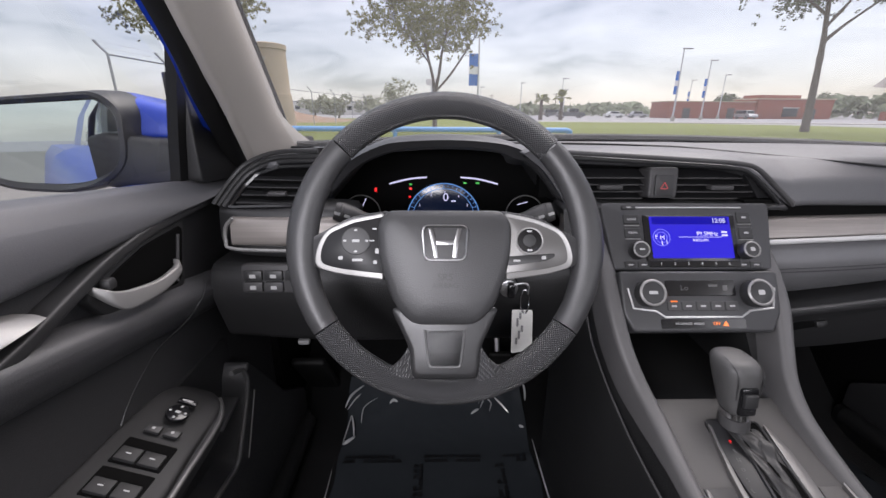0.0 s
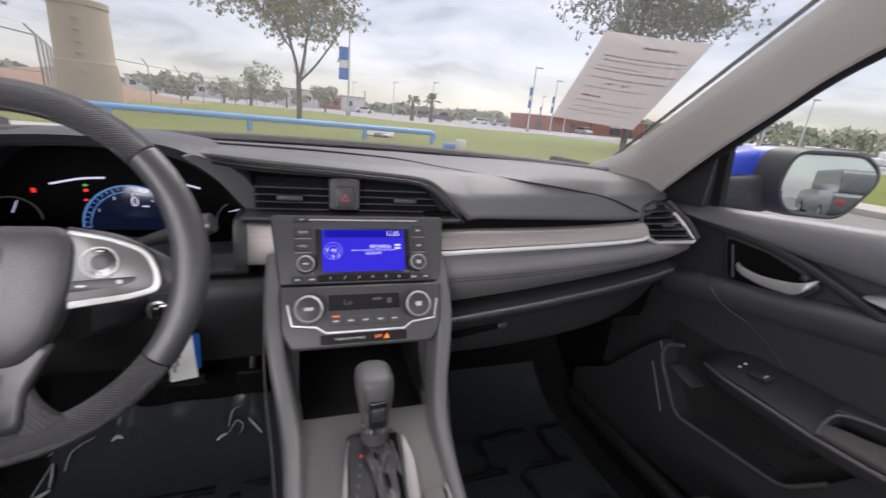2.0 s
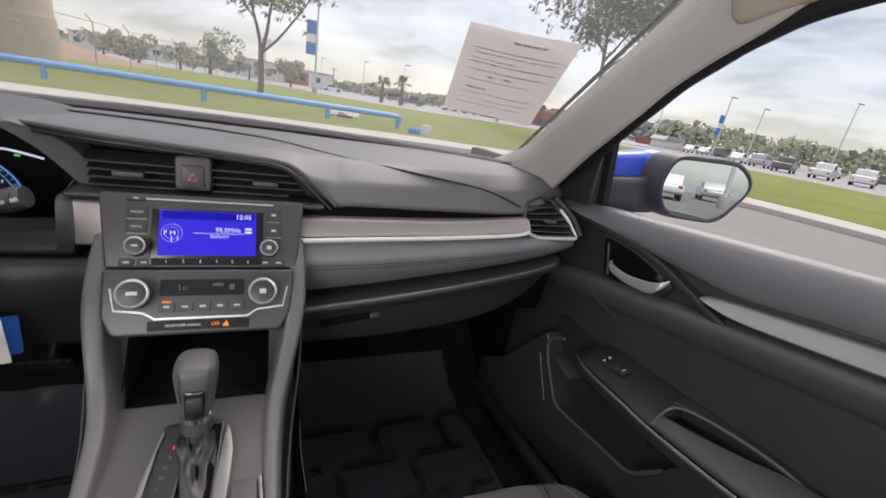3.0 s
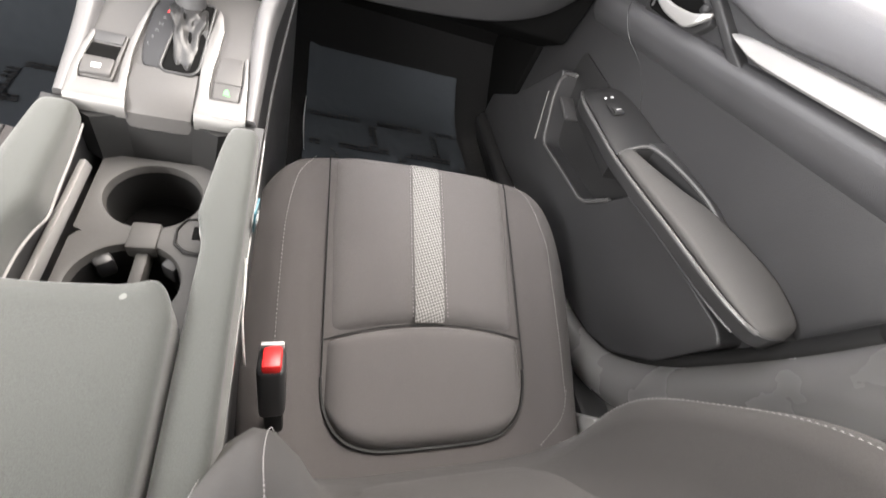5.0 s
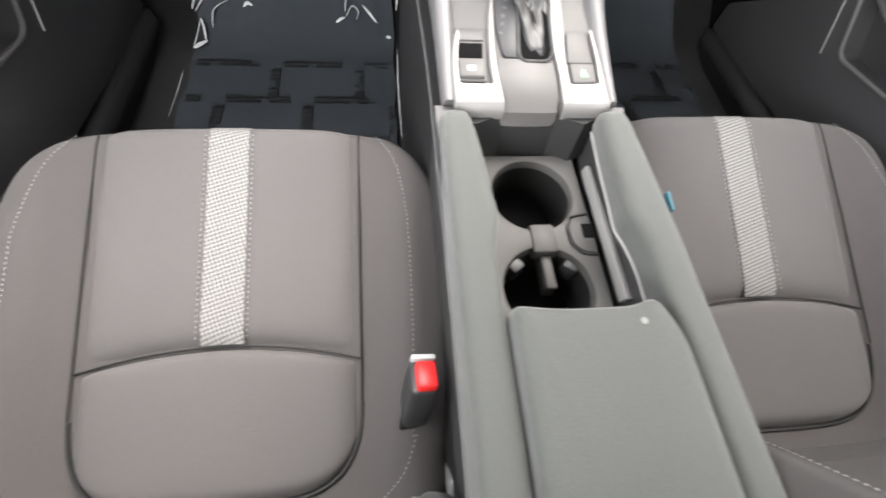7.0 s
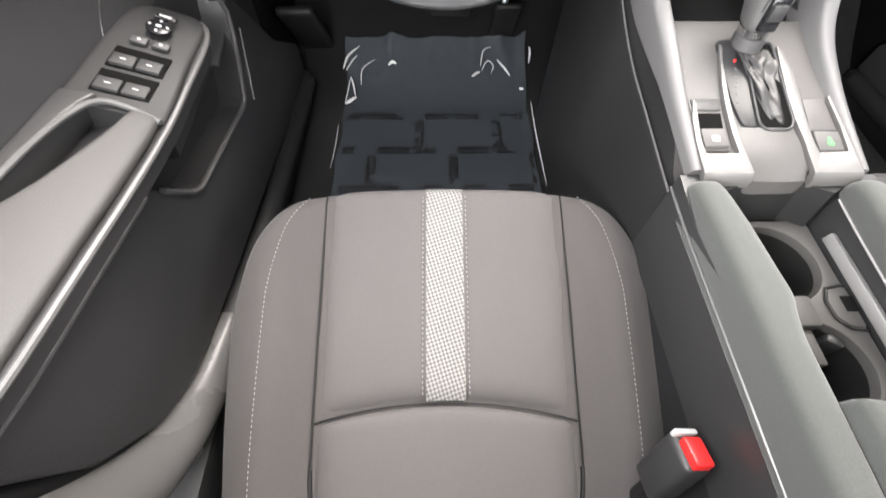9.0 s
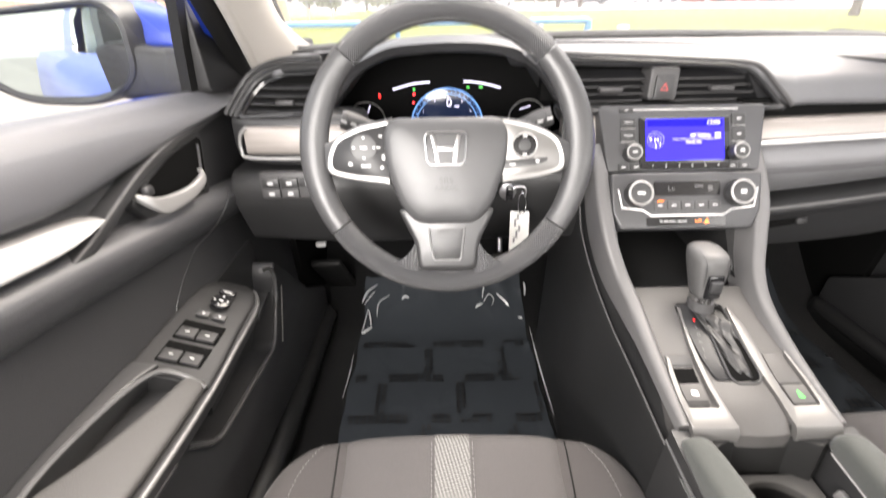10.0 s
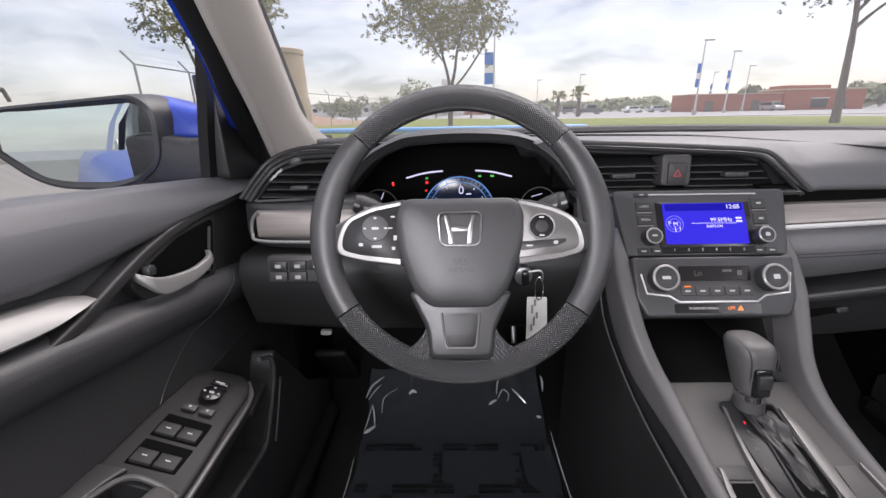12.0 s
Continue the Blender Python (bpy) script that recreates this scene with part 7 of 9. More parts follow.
    # seam of the panel's front part, and the sail triangle ahead of the window
    part("panel_seam", tube(bmesh.new(), curve([(X(0.6595), 0.562, 0.853), (X(0.6545), 0.545, 0.838), (X(0.668), 0.520, 0.812), (X(0.6835), 0.480, 0.795), (X(0.6835), 0.436, 0.775), (X(0.6835), 0.408, 0.755), (X(0.6835), 0.396, 0.738)], 5), 0.0011, 6), SPOKE, door)
    slab("sail_triangle", [(0.80, 0.962), (0.626, 0.975), (0.622, 1.125)], 0.674, 0.700, SMOOTH, 0.006, 3, 0.010)
    rows = [[(X(d + a), y + b, z) for a, b in ((0.004, 0.0), (0.018, 0.0), (0.018, 0.018), (0.004, 0.018))] for d, y, z in ((0.690, 0.606, 0.965), (0.680, 0.606, 1.04), (0.668, 0.602, 1.10), (0.656, 0.596, 1.15))]
    part("window_post", loft(bmesh.new(), rows), RUBBER, door)
    # window frame along the pillar and the roof
    top = curve([(X(0.690), 0.798, 0.960), (X(0.655), 0.675, 1.040), (X(0.628), 0.582, 1.094), (X(0.606), 0.517, 1.136), (X(0.589), 0.435, 1.195), (X(0.582), 0.384, 1.225), (X(0.575), 0.334, 1.250), (X(0.573), 0.262, 1.275), (X(0.585), 0.10, 1.300), (X(0.590), -0.12, 1.306)], 6)
    part("window_frame", tube(bmesh.new(), top, 0.0165, 10, flat=0.85), RUBBER, door)
    part("belt_seal", tube(bmesh.new(), [(X(0.706), y, sill_z(y) - 0.010) for y in np.linspace(0.61, -0.10, 12)], 0.006, 8), RUBBER, door)
    bm = bmesh.new()
    loft(bm, [[(X(0.704 - 0.30 * t ** 1.2 * 0.36), 0.69 - 0.33 * t ** 1.2 if k == 0 else -0.12, sill_z(0.2) - 0.02 + t * 0.37) for k in (0, 1)] for t in np.linspace(0, 1, 8)], shut=False)
    g = part("window_glass", bm, CLEAR, door)
    g.visible_shadow = False
    # outer skin
    rows = []
    for d, z in ((0.725, sill_z(0.3) - 0.012), (0.795, 0.985), (0.835, 0.93), (0.870, 0.80), (0.885, 0.66), (0.870, 0.48), (0.84, 0.33), (0.80, 0.26)):
        rows.append([(X(d - 0.03 * max(0, y - 0.55) + 0.03 * (d > 0.75) * min(1, max(0, (0.45 - y) / 0.57))), y, z - 0.06 * (y - 0.3) * max(0, min(1, (z - 0.8) / 0.13))) for y in np.linspace(0.95, -0.12, 14)])
    part("outer_skin", loft(bmesh.new(), dense(rows, 3), shut=False), BLUE_PAINT, door, "glossy blue outer panel", sharp=80)
    return door


build_door(-1)
build_door(1)


# ---- outside mirrors ----
def door_mirror(s, glass_mid, glass_normal, rim_poly):
    def X(d):
        return XC + s * d

    m = thing("door_mirror", "blue and black outside mirror on the front door", "car mirror", (*glass_mid[:2], 0.95), "door mirrors")
    out = rpoly(rim_poly, 0.035, 6)
    c = V(sum(p.x for p in out) / len(out), sum(p.y for p in out) / len(out))

    def ring(f, back, shift=0.0):
        return [V(glass_mid[0] + c.x + (p.x - c.x) * f + shift, glass_mid[1] + back + -0.22 * s * (p.x - c.x), glass_mid[2] + c.y + (p.y - c.y) * f) for p in out]

    part("rim", loft(bmesh.new(), [ring(0.86, 0.004), ring(0.94, -0.006), ring(1.0, -0.004), ring(1.04, 0.012), ring(1.05, 0.05), ring(0.99, 0.051)], caps=False), SMOOTH, m)
    half = loft(bmesh.new(), [ring(1.045, 0.050), ring(1.03, 0.075), ring(0.94, 0.12, -s * 0.010), ring(0.72, 0.155, -s * 0.02), ring(0.2, 0.172, -s * 0.03)])
    part("cap", half, BLUE_PAINT, m, "glossy blue mirror cap", sharp=70)
    n = Vector(glass_normal).normalized()
    x = n.cross(V(0, 0, 1)).normalized() * -1
    GM = axes(V(*glass_mid) + V(c.x, 0.010, c.y), x, n.cross(x) if n.cross(x).z > 0 else x.cross(n))
    bm = bmesh.new()
    pts = [GM @ V((p.x - c.x) * 0.92, (p.y - c.y) * 0.92, 0) for p in out]
    back = [p + V(0, 0.004, 0) for p in pts]
    loft(bm, [back, pts])
    part("mirror_glass", bm, MIRROR, m, "silvered mirror glass")
    inner = glass_mid[0] - s * 0.085
    rows = [[V(x_, y0 + k[0] * dy, z0 + k[1] * (z1 - z0)) for k in rpoly([(0, 0), (1, 0), (1, 0.55), (0.6, 1), (0.1, 0.95)], 0.2, 3)] for x_, y0, dy, z0, z1 in ((X(0.706), 0.660, 0.075, 1.030, 1.072), (X(0.735), 0.650, 0.085, 1.031, 1.082), (inner, 0.640, 0.09, 1.034, 1.096), (inner + s * 0.04, 0.640, 0.10, 1.036, 1.100))]
    part("cap_neck", loft(bmesh.new(), dense(rows, 3)), BLUE_PAINT, m, "glossy blue mirror cap", sharp=60)
    bm = bmesh.new()
    rows = [rpoly([(x_, y, z0), (x_, y + dy, z0), (x_, y + dy, z1), (x_, y, z1)], 0.012, 3) for x_, y, dy, z0, z1 in ((X(0.700), 0.636, 0.09, 0.965, 1.036), (X(0.745), 0.625, 0.11, 0.966, 1.037), (inner + s * 0.00, 0.615, 0.12, 0.968, 1.045), (inner + s * 0.03, 0.62, 0.11, 0.970, 1.04))]
    part("arm", loft(bm, dense(rows, 3)), SMOOTH, m, sharp=60)


door_mirror(-1, (-0.512, 0.600, 1.030), (0.385, -1.0, 0.030), [(-0.110, 0.010), (-0.093, 0.050), (0.088, 0.067), (0.110, 0.045), (0.104, -0.035), (0.047, -0.066), (-0.047, -0.057)])
door_mirror(1, (1.268, 0.570, 1.040), (-0.46, -1.0, 0.045), [(0.120, 0.020), (0.070, 0.066), (-0.090, 0.060), (-0.105, -0.015), (-0.070, -0.066), (0.060, -0.070)])


# ---- body shell: pillars, roof, glass ----
def pillar(s):
    def X(d):
        return XC + s * d

    rows = []
    for z in (0.985, 1.02, 1.06, 1.10, 1.15, 1.19, 1.22, 1.245, 1.265, 1.30, 1.345):
        d = 0.617 - 0.25 * (z - 1.02)
        yu = 0.841 - 1.593 * (z - 1.028)
        yl = float(np.interp(z, (0.985, 1.04, 1.09, 1.13, 1.16, 1.19, 1.22, 1.245, 1.27, 1.345), (0.700, 0.632, 0.570, 0.510, 0.468, 0.428, 0.378, 0.328, 0.285, 0.18)))
        if z < 1.03:
            yu += 0.02
        fl = 0.05 * max(0.0, (1.075 - z) / 0.09) ** 2
        ring = rpoly([(X(d - fl), yu + 0.6 * fl, z + 0.004), (X(d - 0.016), (yu * 0.55 + yl * 0.45), z), (X(d - 0.004), yl, z - 0.004), (X(d + 0.012), yl + 0.004, z - 0.004), (X(d + 0.018), yu + 0.01, z + 0.006)], [0.008, 0.05, 0.02, 0.01, 0.01], 5)
        rows.append(ring)
    t = thing("windscreen_pillar", "warm grey fabric pillar trim beside the windscreen", "pillar trim", (X(0.62), 0.75, 0.985), "pillars", "structure")
    part("trim", loft(bmesh.new(), dense(rows, 3)), LINER, t, sharp=70)
    part("seal", tube(bmesh.new(), [(X(0.617 - 0.25 * (z - 1.02) + 0.004), 0.841 - 1.593 * (z - 1.028) + 0.012, z + 0.008) for z in np.linspace(0.99, 1.345, 10)], 0.0035, 8), RUBBER, t)
    # outer pillar in body colour
    rows = [[(X(0.617 - 0.25 * (z - 1.02) + e + a), y + b, z + c) for a, b, c in ((0.010, 0.060, 0.036), (0.030, 0.030, 0.018), (0.040, 0.012, 0.008), (0.036, 0.004, 0.002), (0.022, 0.010, 0.006))] for z, y, e in ((0.945, 0.80, 0.06), (1.02, 0.70, 0.04), (1.09, 0.575, 0.012), (1.13, 0.512, 0.0), (1.16, 0.470, 0.0), (1.19, 0.430, 0.0), (1.22, 0.380, 0.0), (1.245, 0.330, 0.0), (1.29, 0.24, 0.0))]
    part("outer_panel", loft(bmesh.new(), dense(rows, 3)), BLUE_PAINT, t)


pillar(-1)
pillar(1)


def shell():
    # headliner
    rows = []
    for y, z in ((0.345, 1.338), (0.30, 1.352), (0.15, 1.362), (-0.3, 1.368), (-0.9, 1.350), (-1.25, 1.30)):
        rows.append([(XC + d, y - 0.03 * (d / 0.56) ** 2, z - 0.05 * (abs(d) / 0.58) ** 3) for d in np.linspace(-0.58, 0.58, 21)])
    bm = loft(bmesh.new(), rows, shut=False)
    loft(bm, [[(x, y, z + 0.035) for x, y, z in r] for r in rows], shut=False)
    solid("ceiling", bm, LINER, "warm grey fabric headliner of the car", "ceiling", kind="structure", sharp=80)
    bm = loft(bmesh.new(), [[(x + 0.0, y + 0.02, z + 0.05) for x, y, z in r] for r in rows], shut=False)
    solid("roof", bm, BLUE_PAINT, "glossy blue car roof", "roof", kind="structure", sharp=80)
    # cloth-covered rails along the roof's sides
    for s in (-1, 1):
        rows = []
        for y, z, f in ((0.352, 1.262, 0.6), (0.340, 1.258, 1.0), (0.30, 1.268, 1.0), (0.22, 1.286, 1.0), (0.10, 1.298, 1.0), (-0.2, 1.304, 1.0)):
            rows.append(rpoly([(XC + s * 0.40, y, 1.345), (XC + s * (0.545 - 0.02 * (1 - f)), y, 1.338), (XC + s * (0.562 - 0.01 * (1 - f)), y, z - 0.004 * f), (XC + s * 0.545, y, z - 0.006 * f), (XC + s * 0.515, y, 1.305), (XC + s * 0.40, y, 1.330)], [0.004, 0.01, 0.006, 0.008, 0.03, 0.004], 4))
        solid("roof_rail", loft(bmesh.new(), dense(rows, 3)), HEADLINER, "beige cloth headliner edge over the door", "roof trim", "roof rails", "structure", sharp=70)
    # windscreen
    rows = []
    for t in np.linspace(0, 1, 12):
        y, z = 0.985 - 0.645 * t, 0.980 + 0.390 * t
        w = 0.66 - 0.11 * t
        rows.append([(XC + w * k, y - 0.10 * (k ** 2) * (1 - 0.5 * t), z - 0.02 * k ** 2) for k in np.linspace(-1, 1, 25)])
    g = solid("windscreen", loft(bmesh.new(), rows, shut=False), SCREEN_GLASS, "clear curved car windscreen", "windscreen", kind="structure", sharp=180)
    g.visible_shadow = False
    bm = tube(bmesh.new(), [(XC + k * 0.60, 0.930 - 0.10 * k * k, 1.022 - 0.012 * k * k) for k in np.linspace(-1, 1, 21)], 0.010, 8)
    solid("windscreen_seal", bm, RUBBER, "black rubber seal below the windscreen", "seal", kind="structure")
    # rear part of the cabin, behind the camera
    for s in (-1, 1):
        X = lambda d: XC + s * d
        bm = bmesh.new()
        loft(bm, [[(X(d), y, z) for y in (-0.065, -0.225)] for d, z in ((0.690, 0.44), (0.690, 0.62), (0.675, 0.95), (0.655, 1.10), (0.60, 1.34))], shut=False)
        loft(bm, [[(X(d + 0.07), y, z) for y in (-0.065, -0.225)] for d, z in ((0.690, 0.44), (0.690, 0.62), (0.675, 0.95), (0.655, 1.10), (0.60, 1.34))], shut=False)
        loft(bm, [[(X(d + e), -0.065, z) for e in (0, 0.07)] for d, z in ((0.690, 0.44), (0.690, 0.62), (0.675, 0.95), (0.655, 1.10), (0.60, 1.34))], shut=False)
        solid("centre_pillar", bm, MIDGREY, "grey plastic trim of the centre pillar", "pillar trim", "centre pillars", "structure", sharp=60)
        # rounded lower trim that frames the door opening
        # The sill's front part is blackened: footwell shade is put into its colour.
        lip = curve([(X(0.640), 0.82, 0.392), (X(0.640), 0.45, 0.402), (X(0.640), 0.20, 0.430)], 6)
        solid("door_sill", tube(bmesh.new(), lip, 0.021, 12), GRAINED, "moulded front part of the door sill, blackened for footwell shade", "sill trim", "sills", "structure", sharp=80)
        lip = curve([(X(0.640), 0.22, 0.428), (X(0.650), 0.10, 0.443), (X(0.664), 0.022, 0.490), (X(0.669), -0.032, 0.578), (X(0.671), -0.064, 0.676), (X(0.673), -0.090, 0.778), (X(0.675), -0.110, 0.90), (X(0.675), -0.120, 1.0)], 6)
        n_ = len(lip) - 1
        solid("door_sill", tube(bmesh.new(), lip, [0.0225 + 0.0225 * min(1.0, k / n_ / 0.30) for k in range(n_ + 1)], 28), SILL, "dark grey moulded door sill trim", "sill trim", "sills", "structure", sharp=80)
        bm = box(bmesh.new(), (X(0.704), -0.02, 0.66), (0.02, 0.62, 0.62), bev=0.004)
        solid("lower_pillar_panel", bm, SILL, "dark grey panel at the foot of the pillar", "pillar trim", "", "structure")
        # Footwell side walls are blackened: the shade down there is in their colour.
        bm = box(bmesh.new(), (X(0.688), 0.99, 0.68), (0.04, 0.40, 0.66), bev=0.006)
        solid("kick_panel", bm, DEEP, "side wall of the footwell, blackened for the shade there", "wall", "kick panels", "structure")
        bm = bmesh.new()
        box(bm, (X(0.675), 0.2, 0.37), (0.08, 1.3, 0.07), bev=0.01)
        solid("sill_beam", bm, GRAINED, "black plastic cover of the door sill", "sill trim", "sills", "structure")
        bm = bmesh.new()
        box(bm, (X(0.72), -0.92, 0.68), (0.06, 1.40, 0.60), bev=0.01)
        solid("rear_side_wall", bm, GRAINED, "plain dark rear side wall", "wall", "", "structure")
        bm = loft(bmesh.new(), [[(X(d), y, z) for y in (-1.15, -1.62)] for d, z in ((0.70, 0.95), (0.66, 1.15), (0.54, 1.33))], shut=False)
        solid("rear_pillar", bm, LINER, "grey fabric rear pillar", "pillar trim", "", "structure")
        bm = loft(bmesh.new(), [[(X(d), y, z) for y in (-1.15, -1.66)] for d, z in ((0.76, 0.95), (0.70, 1.15), (0.58, 1.36))], shut=False)
        solid("rear_pillar_skin", bm, BLUE_PAINT, "glossy blue body panel behind the rear window", "car body", "", "structure")
        rows = [[(X(d), y, z) for y in np.linspace(-0.12, -2.3, 12)] for d, z in ((0.725, 1.012), (0.825, 1.010), (0.865, 0.955), (0.900, 0.80), (0.915, 0.66), (0.900, 0.48), (0.87, 0.33), (0.83, 0.26))]
        solid("rear_body_side", loft(bmesh.new(), rows, shut=False), BLUE_PAINT, "glossy blue rear body side", "car body", "", "structure")
        rows = [[(X(d - 0.05 * max(0, y - 1.5)), y, z - 0.10 * max(0, y - 1.2)) for y in np.linspace(0.95, 2.05, 10)] for d, z in ((0.66, 0.905), (0.76, 0.90), (0.82, 0.86), (0.86, 0.74), (0.87, 0.60), (0.85, 0.40))]
        solid("front_wing", loft(bmesh.new(), rows, shut=False), BLUE_PAINT, "glossy blue front wing", "car body", "front wings", "structure")
        g = solid("rear_side_window", loft(bmesh.new(), [[(X(d), y, z) for y in (-0.225, -1.15)] for d, z in ((0.70, 0.98), (0.66, 1.15), (0.59, 1.34))], shut=False), TINTED, "clear rear side window", "window", "rear side windows", "structure")
        g.visible_shadow = False
    rows = [[(XC + 0.70 * k, y - 0.05 * k * k, z - 0.02 * k * k) for k in np.linspace(-1, 1, 11)] for y, z in ((1.0, 0.93), (1.2, 0.915), (1.5, 0.88), (1.8, 0.82), (2.05, 0.72))]
    solid("bonnet", loft(bmesh.new(), rows, shut=False), BLUE_PAINT, "glossy blue car bonnet", "car body", "", "structure")
    rows = [[(XC + w * k, y - b * k * k, z) for k in np.linspace(-1, 1, 13)] for y, z, w, b in ((2.03, 0.74, 0.78, 0.10), (2.16, 0.66, 0.80, 0.16), (2.22, 0.52, 0.84, 0.20), (2.22, 0.36, 0.85, 0.20), (2.12, 0.24, 0.84, 0.18))]
    solid("front_bumper", loft(bmesh.new(), rows, shut=False), BLUE_PAINT, "glossy blue front bumper", "car body", "", "structure", sharp=70)
    rows = [[(XC + 0.74 * k, y + 0.04 * k * k, z - 0.02 * k * k) for k in np.linspace(-1, 1, 13)] for y, z in ((-1.60, 0.96), (-1.80, 0.985), (-2.20, 0.985), (-2.30, 0.96))]
    solid("boot_lid", loft(bmesh.new(), rows, shut=False), BLUE_PAINT, "glossy blue boot lid", "car body", "", "structure", sharp=70)
    rows = [[(XC + w * k, y + 0.10 * k * k, z) for k in np.linspace(-1, 1, 13)] for y, z, w in ((-2.30, 0.965, 0.74), (-2.36, 0.82, 0.84), (-2.42, 0.60, 0.87), (-2.42, 0.40, 0.86), (-2.34, 0.26, 0.82))]
    solid("rear_bumper", loft(bmesh.new(), rows, shut=False), BLUE_PAINT, "glossy blue tail panel and bumper", "car body", "", "structure", sharp=70)
    gear = thing("undercarriage", "black tyres on silver rims under the car", "undercarriage", (XC, 0, 0))
    for s in (-1, 1):
        for y in (1.42, -1.28):
            w = part("wheel", cyl(bmesh.new(), pose(XC + s * 0.76 - 0.10, y, 0.32, 0, 90), 0.32, 0.20, 32, 0.03), RUBBER, gear)
            part("rim", cyl(bmesh.new(), pose(XC + s * 0.76 - 0.105, y, 0.32, 0, 90), 0.21, 0.21, 28, 0.01), SILVER, w)
    bm = box(bmesh.new(), (XC, -1.62, 0.64), (1.44, 0.05, 0.62), bev=0.01)
    solid("rear_bulkhead", bm, GRAINED, "plain dark wall behind the rear seats", "wall", "", "structure")
    g = solid("rear_window", loft(bmesh.new(), [[(XC + 0.58 * k, y, z) for k in np.linspace(-1, 1, 9)] for y, z in ((-1.62, 0.95), (-1.25, 1.33))], shut=False), CLEAR, "clear rear window", "window", "", "structure")
    g.visible_shadow = False


shell()

# paper sheet on the windscreen
SHEET = bpy.data.materials.new("thin printed paper")
SHEET.use_nodes = True
sn, sl = SHEET.node_tree.nodes, SHEET.node_tree.links
sn.clear()
so, sm, sd, st_ = (sn.new("ShaderNode" + k) for k in ("OutputMaterial", "MixShader", "BsdfDiffuse", "BsdfTranslucent"))
sd.inputs["Color"].default_value, st_.inputs["Color"].default_value = (0.46, 0.435, 0.42, 1), (0.36, 0.332, 0.316, 1)
sm.inputs[0].default_value = 0.62
sl.new(sd.outputs[0], sm.inputs[1])
sl.new(st_.outputs[0], sm.inputs[2])
sl.new(sm.outputs[0], so.inputs["Surface"])
paper = thing("paper_notice", "white printed paper sheet held on the windscreen", "paper", (0.80, 0.66, 1.10))
c00, c10, c01, c11 = V(0.733, 0.742, 1.117), V(0.934, 0.750, 1.107), V(0.681, 0.558, 1.230), V(0.862, 0.546, 1.236)


def on_paper(u, v, n=0.0):
    p = c00.lerp(c10, u).lerp(c01.lerp(c11, u), v)
    return p + V(0, -0.52, -0.85) * (n + 0.003 * math.sin(math.pi * u) * math.sin(2.2 * v))


bm = loft(bmesh.new(), [[on_paper(i / 10, j / 14) for i in range(11)] for j in range(15)], shut=False)
part("sheet", bm, SHEET, paper)
PRINT = material("grey print", (0.32, 0.295, 0.285), 0.8)
PRINT_RED = material("red print on paper", (0.55, 0.12, 0.10), 0.8)
rng = random.Random(5)
for k, (v, u0, u1, h) in enumerate(((0.90, 0.40, 0.72, 0.022), (0.80, 0.10, 0.92, 0.010), (0.76, 0.12, 0.90, 0.010), (0.70, 0.10, 0.55, 0.009), (0.66, 0.10, 0.93, 0.012), (0.58, 0.12, 0.90, 0.012), (0.52, 0.30, 0.38, 0.022), (0.52, 0.46, 0.54, 0.022), (0.47, 0.10, 0.75, 0.009), (0.36, 0.14, 0.34, 0.020), (0.30, 0.12, 0.88, 0.009), (0.22, 0.12, 0.86, 0.009), (0.15, 0.10, 0.80, 0.009))):
    bm = bmesh.new()
    u = u0
    while u < u1:
        w = min(u1, u + rng.uniform(0.03, 0.09))
        loft(bm, [[on_paper(a, b, 0.0012) for a in (u, w)] for b in (v, v + h)], shut=False)
        u = w + 0.015
    part("print_line", bm, PRINT_RED if k == 9 else PRINT, paper)
# ---- outside: lot, lawn, street ----
LOT = material("weathered asphalt lot", (0.22, 0.21, 0.195), 0.92, vary=0.22, grain=0.45, scale=45, big=0.35, bump=0.4)
CONCRETE = material("pale concrete", (0.46, 0.43, 0.385), 0.9, vary=0.12, grain=0.3, scale=30, big=0.8, bump=0.3)
GRASS = material("lawn", (0.185, 0.215, 0.055), 0.95, vary=0.28, grain=0.35, scale=26, big=0.45, bump=0.4, spec=0.1)
BLADES = material("grass blades", (0.26, 0.30, 0.09), 0.9, vary=0.2, scale=5, spec=0.1)
STREET = material("grey street asphalt", (0.30, 0.295, 0.30), 0.9, vary=0.15, grain=0.3, scale=20, big=0.2)
DIRT = material("brown dirt", (0.30, 0.185, 0.115), 0.95, vary=0.3, grain=0.4, scale=12, big=0.6)
LINE_PAINT = material("white line paint", (0.72, 0.71, 0.69), 0.7, vary=0.1, grain=0.2)
RAIL_BLUE = material("sky blue rail paint", (0.10, 0.31, 0.64), 0.4, vary=0.1, grain=0.1)
GALV = material("galvanised steel", (0.36, 0.37, 0.38), 0.5, metal=0.6, vary=0.15, grain=0.2)
POLE = material("pale painted pole", (0.52, 0.53, 0.55), 0.5, vary=0.06)
BARK = material("grey brown bark", (0.155, 0.125, 0.105), 0.95, vary=0.25, grain=0.5, scale=30, bump=0.9)
BRICK = material("red brick wall", (0.36, 0.125, 0.085), 0.9, vary=0.15, grain=0.35, scale=9, big=0.3)
TAN = material("tan cast concrete", (0.52, 0.42, 0.31), 0.9, vary=0.14, grain=0.3, scale=10, big=0.9, bump=0.4)
BANNER_BLUE = material("blue banner cloth", (0.03, 0.16, 0.55), 0.8, vary=0.1)
BANNER_WHITE = material("white banner cloth", (0.75, 0.76, 0.78), 0.8)
DARK_GLASS = material("dark car glass", (0.03, 0.035, 0.04), 0.1)
WHITE_PAINT = material("white car paint", (0.72, 0.72, 0.72), 0.3, coat=0.6, vary=0.03)
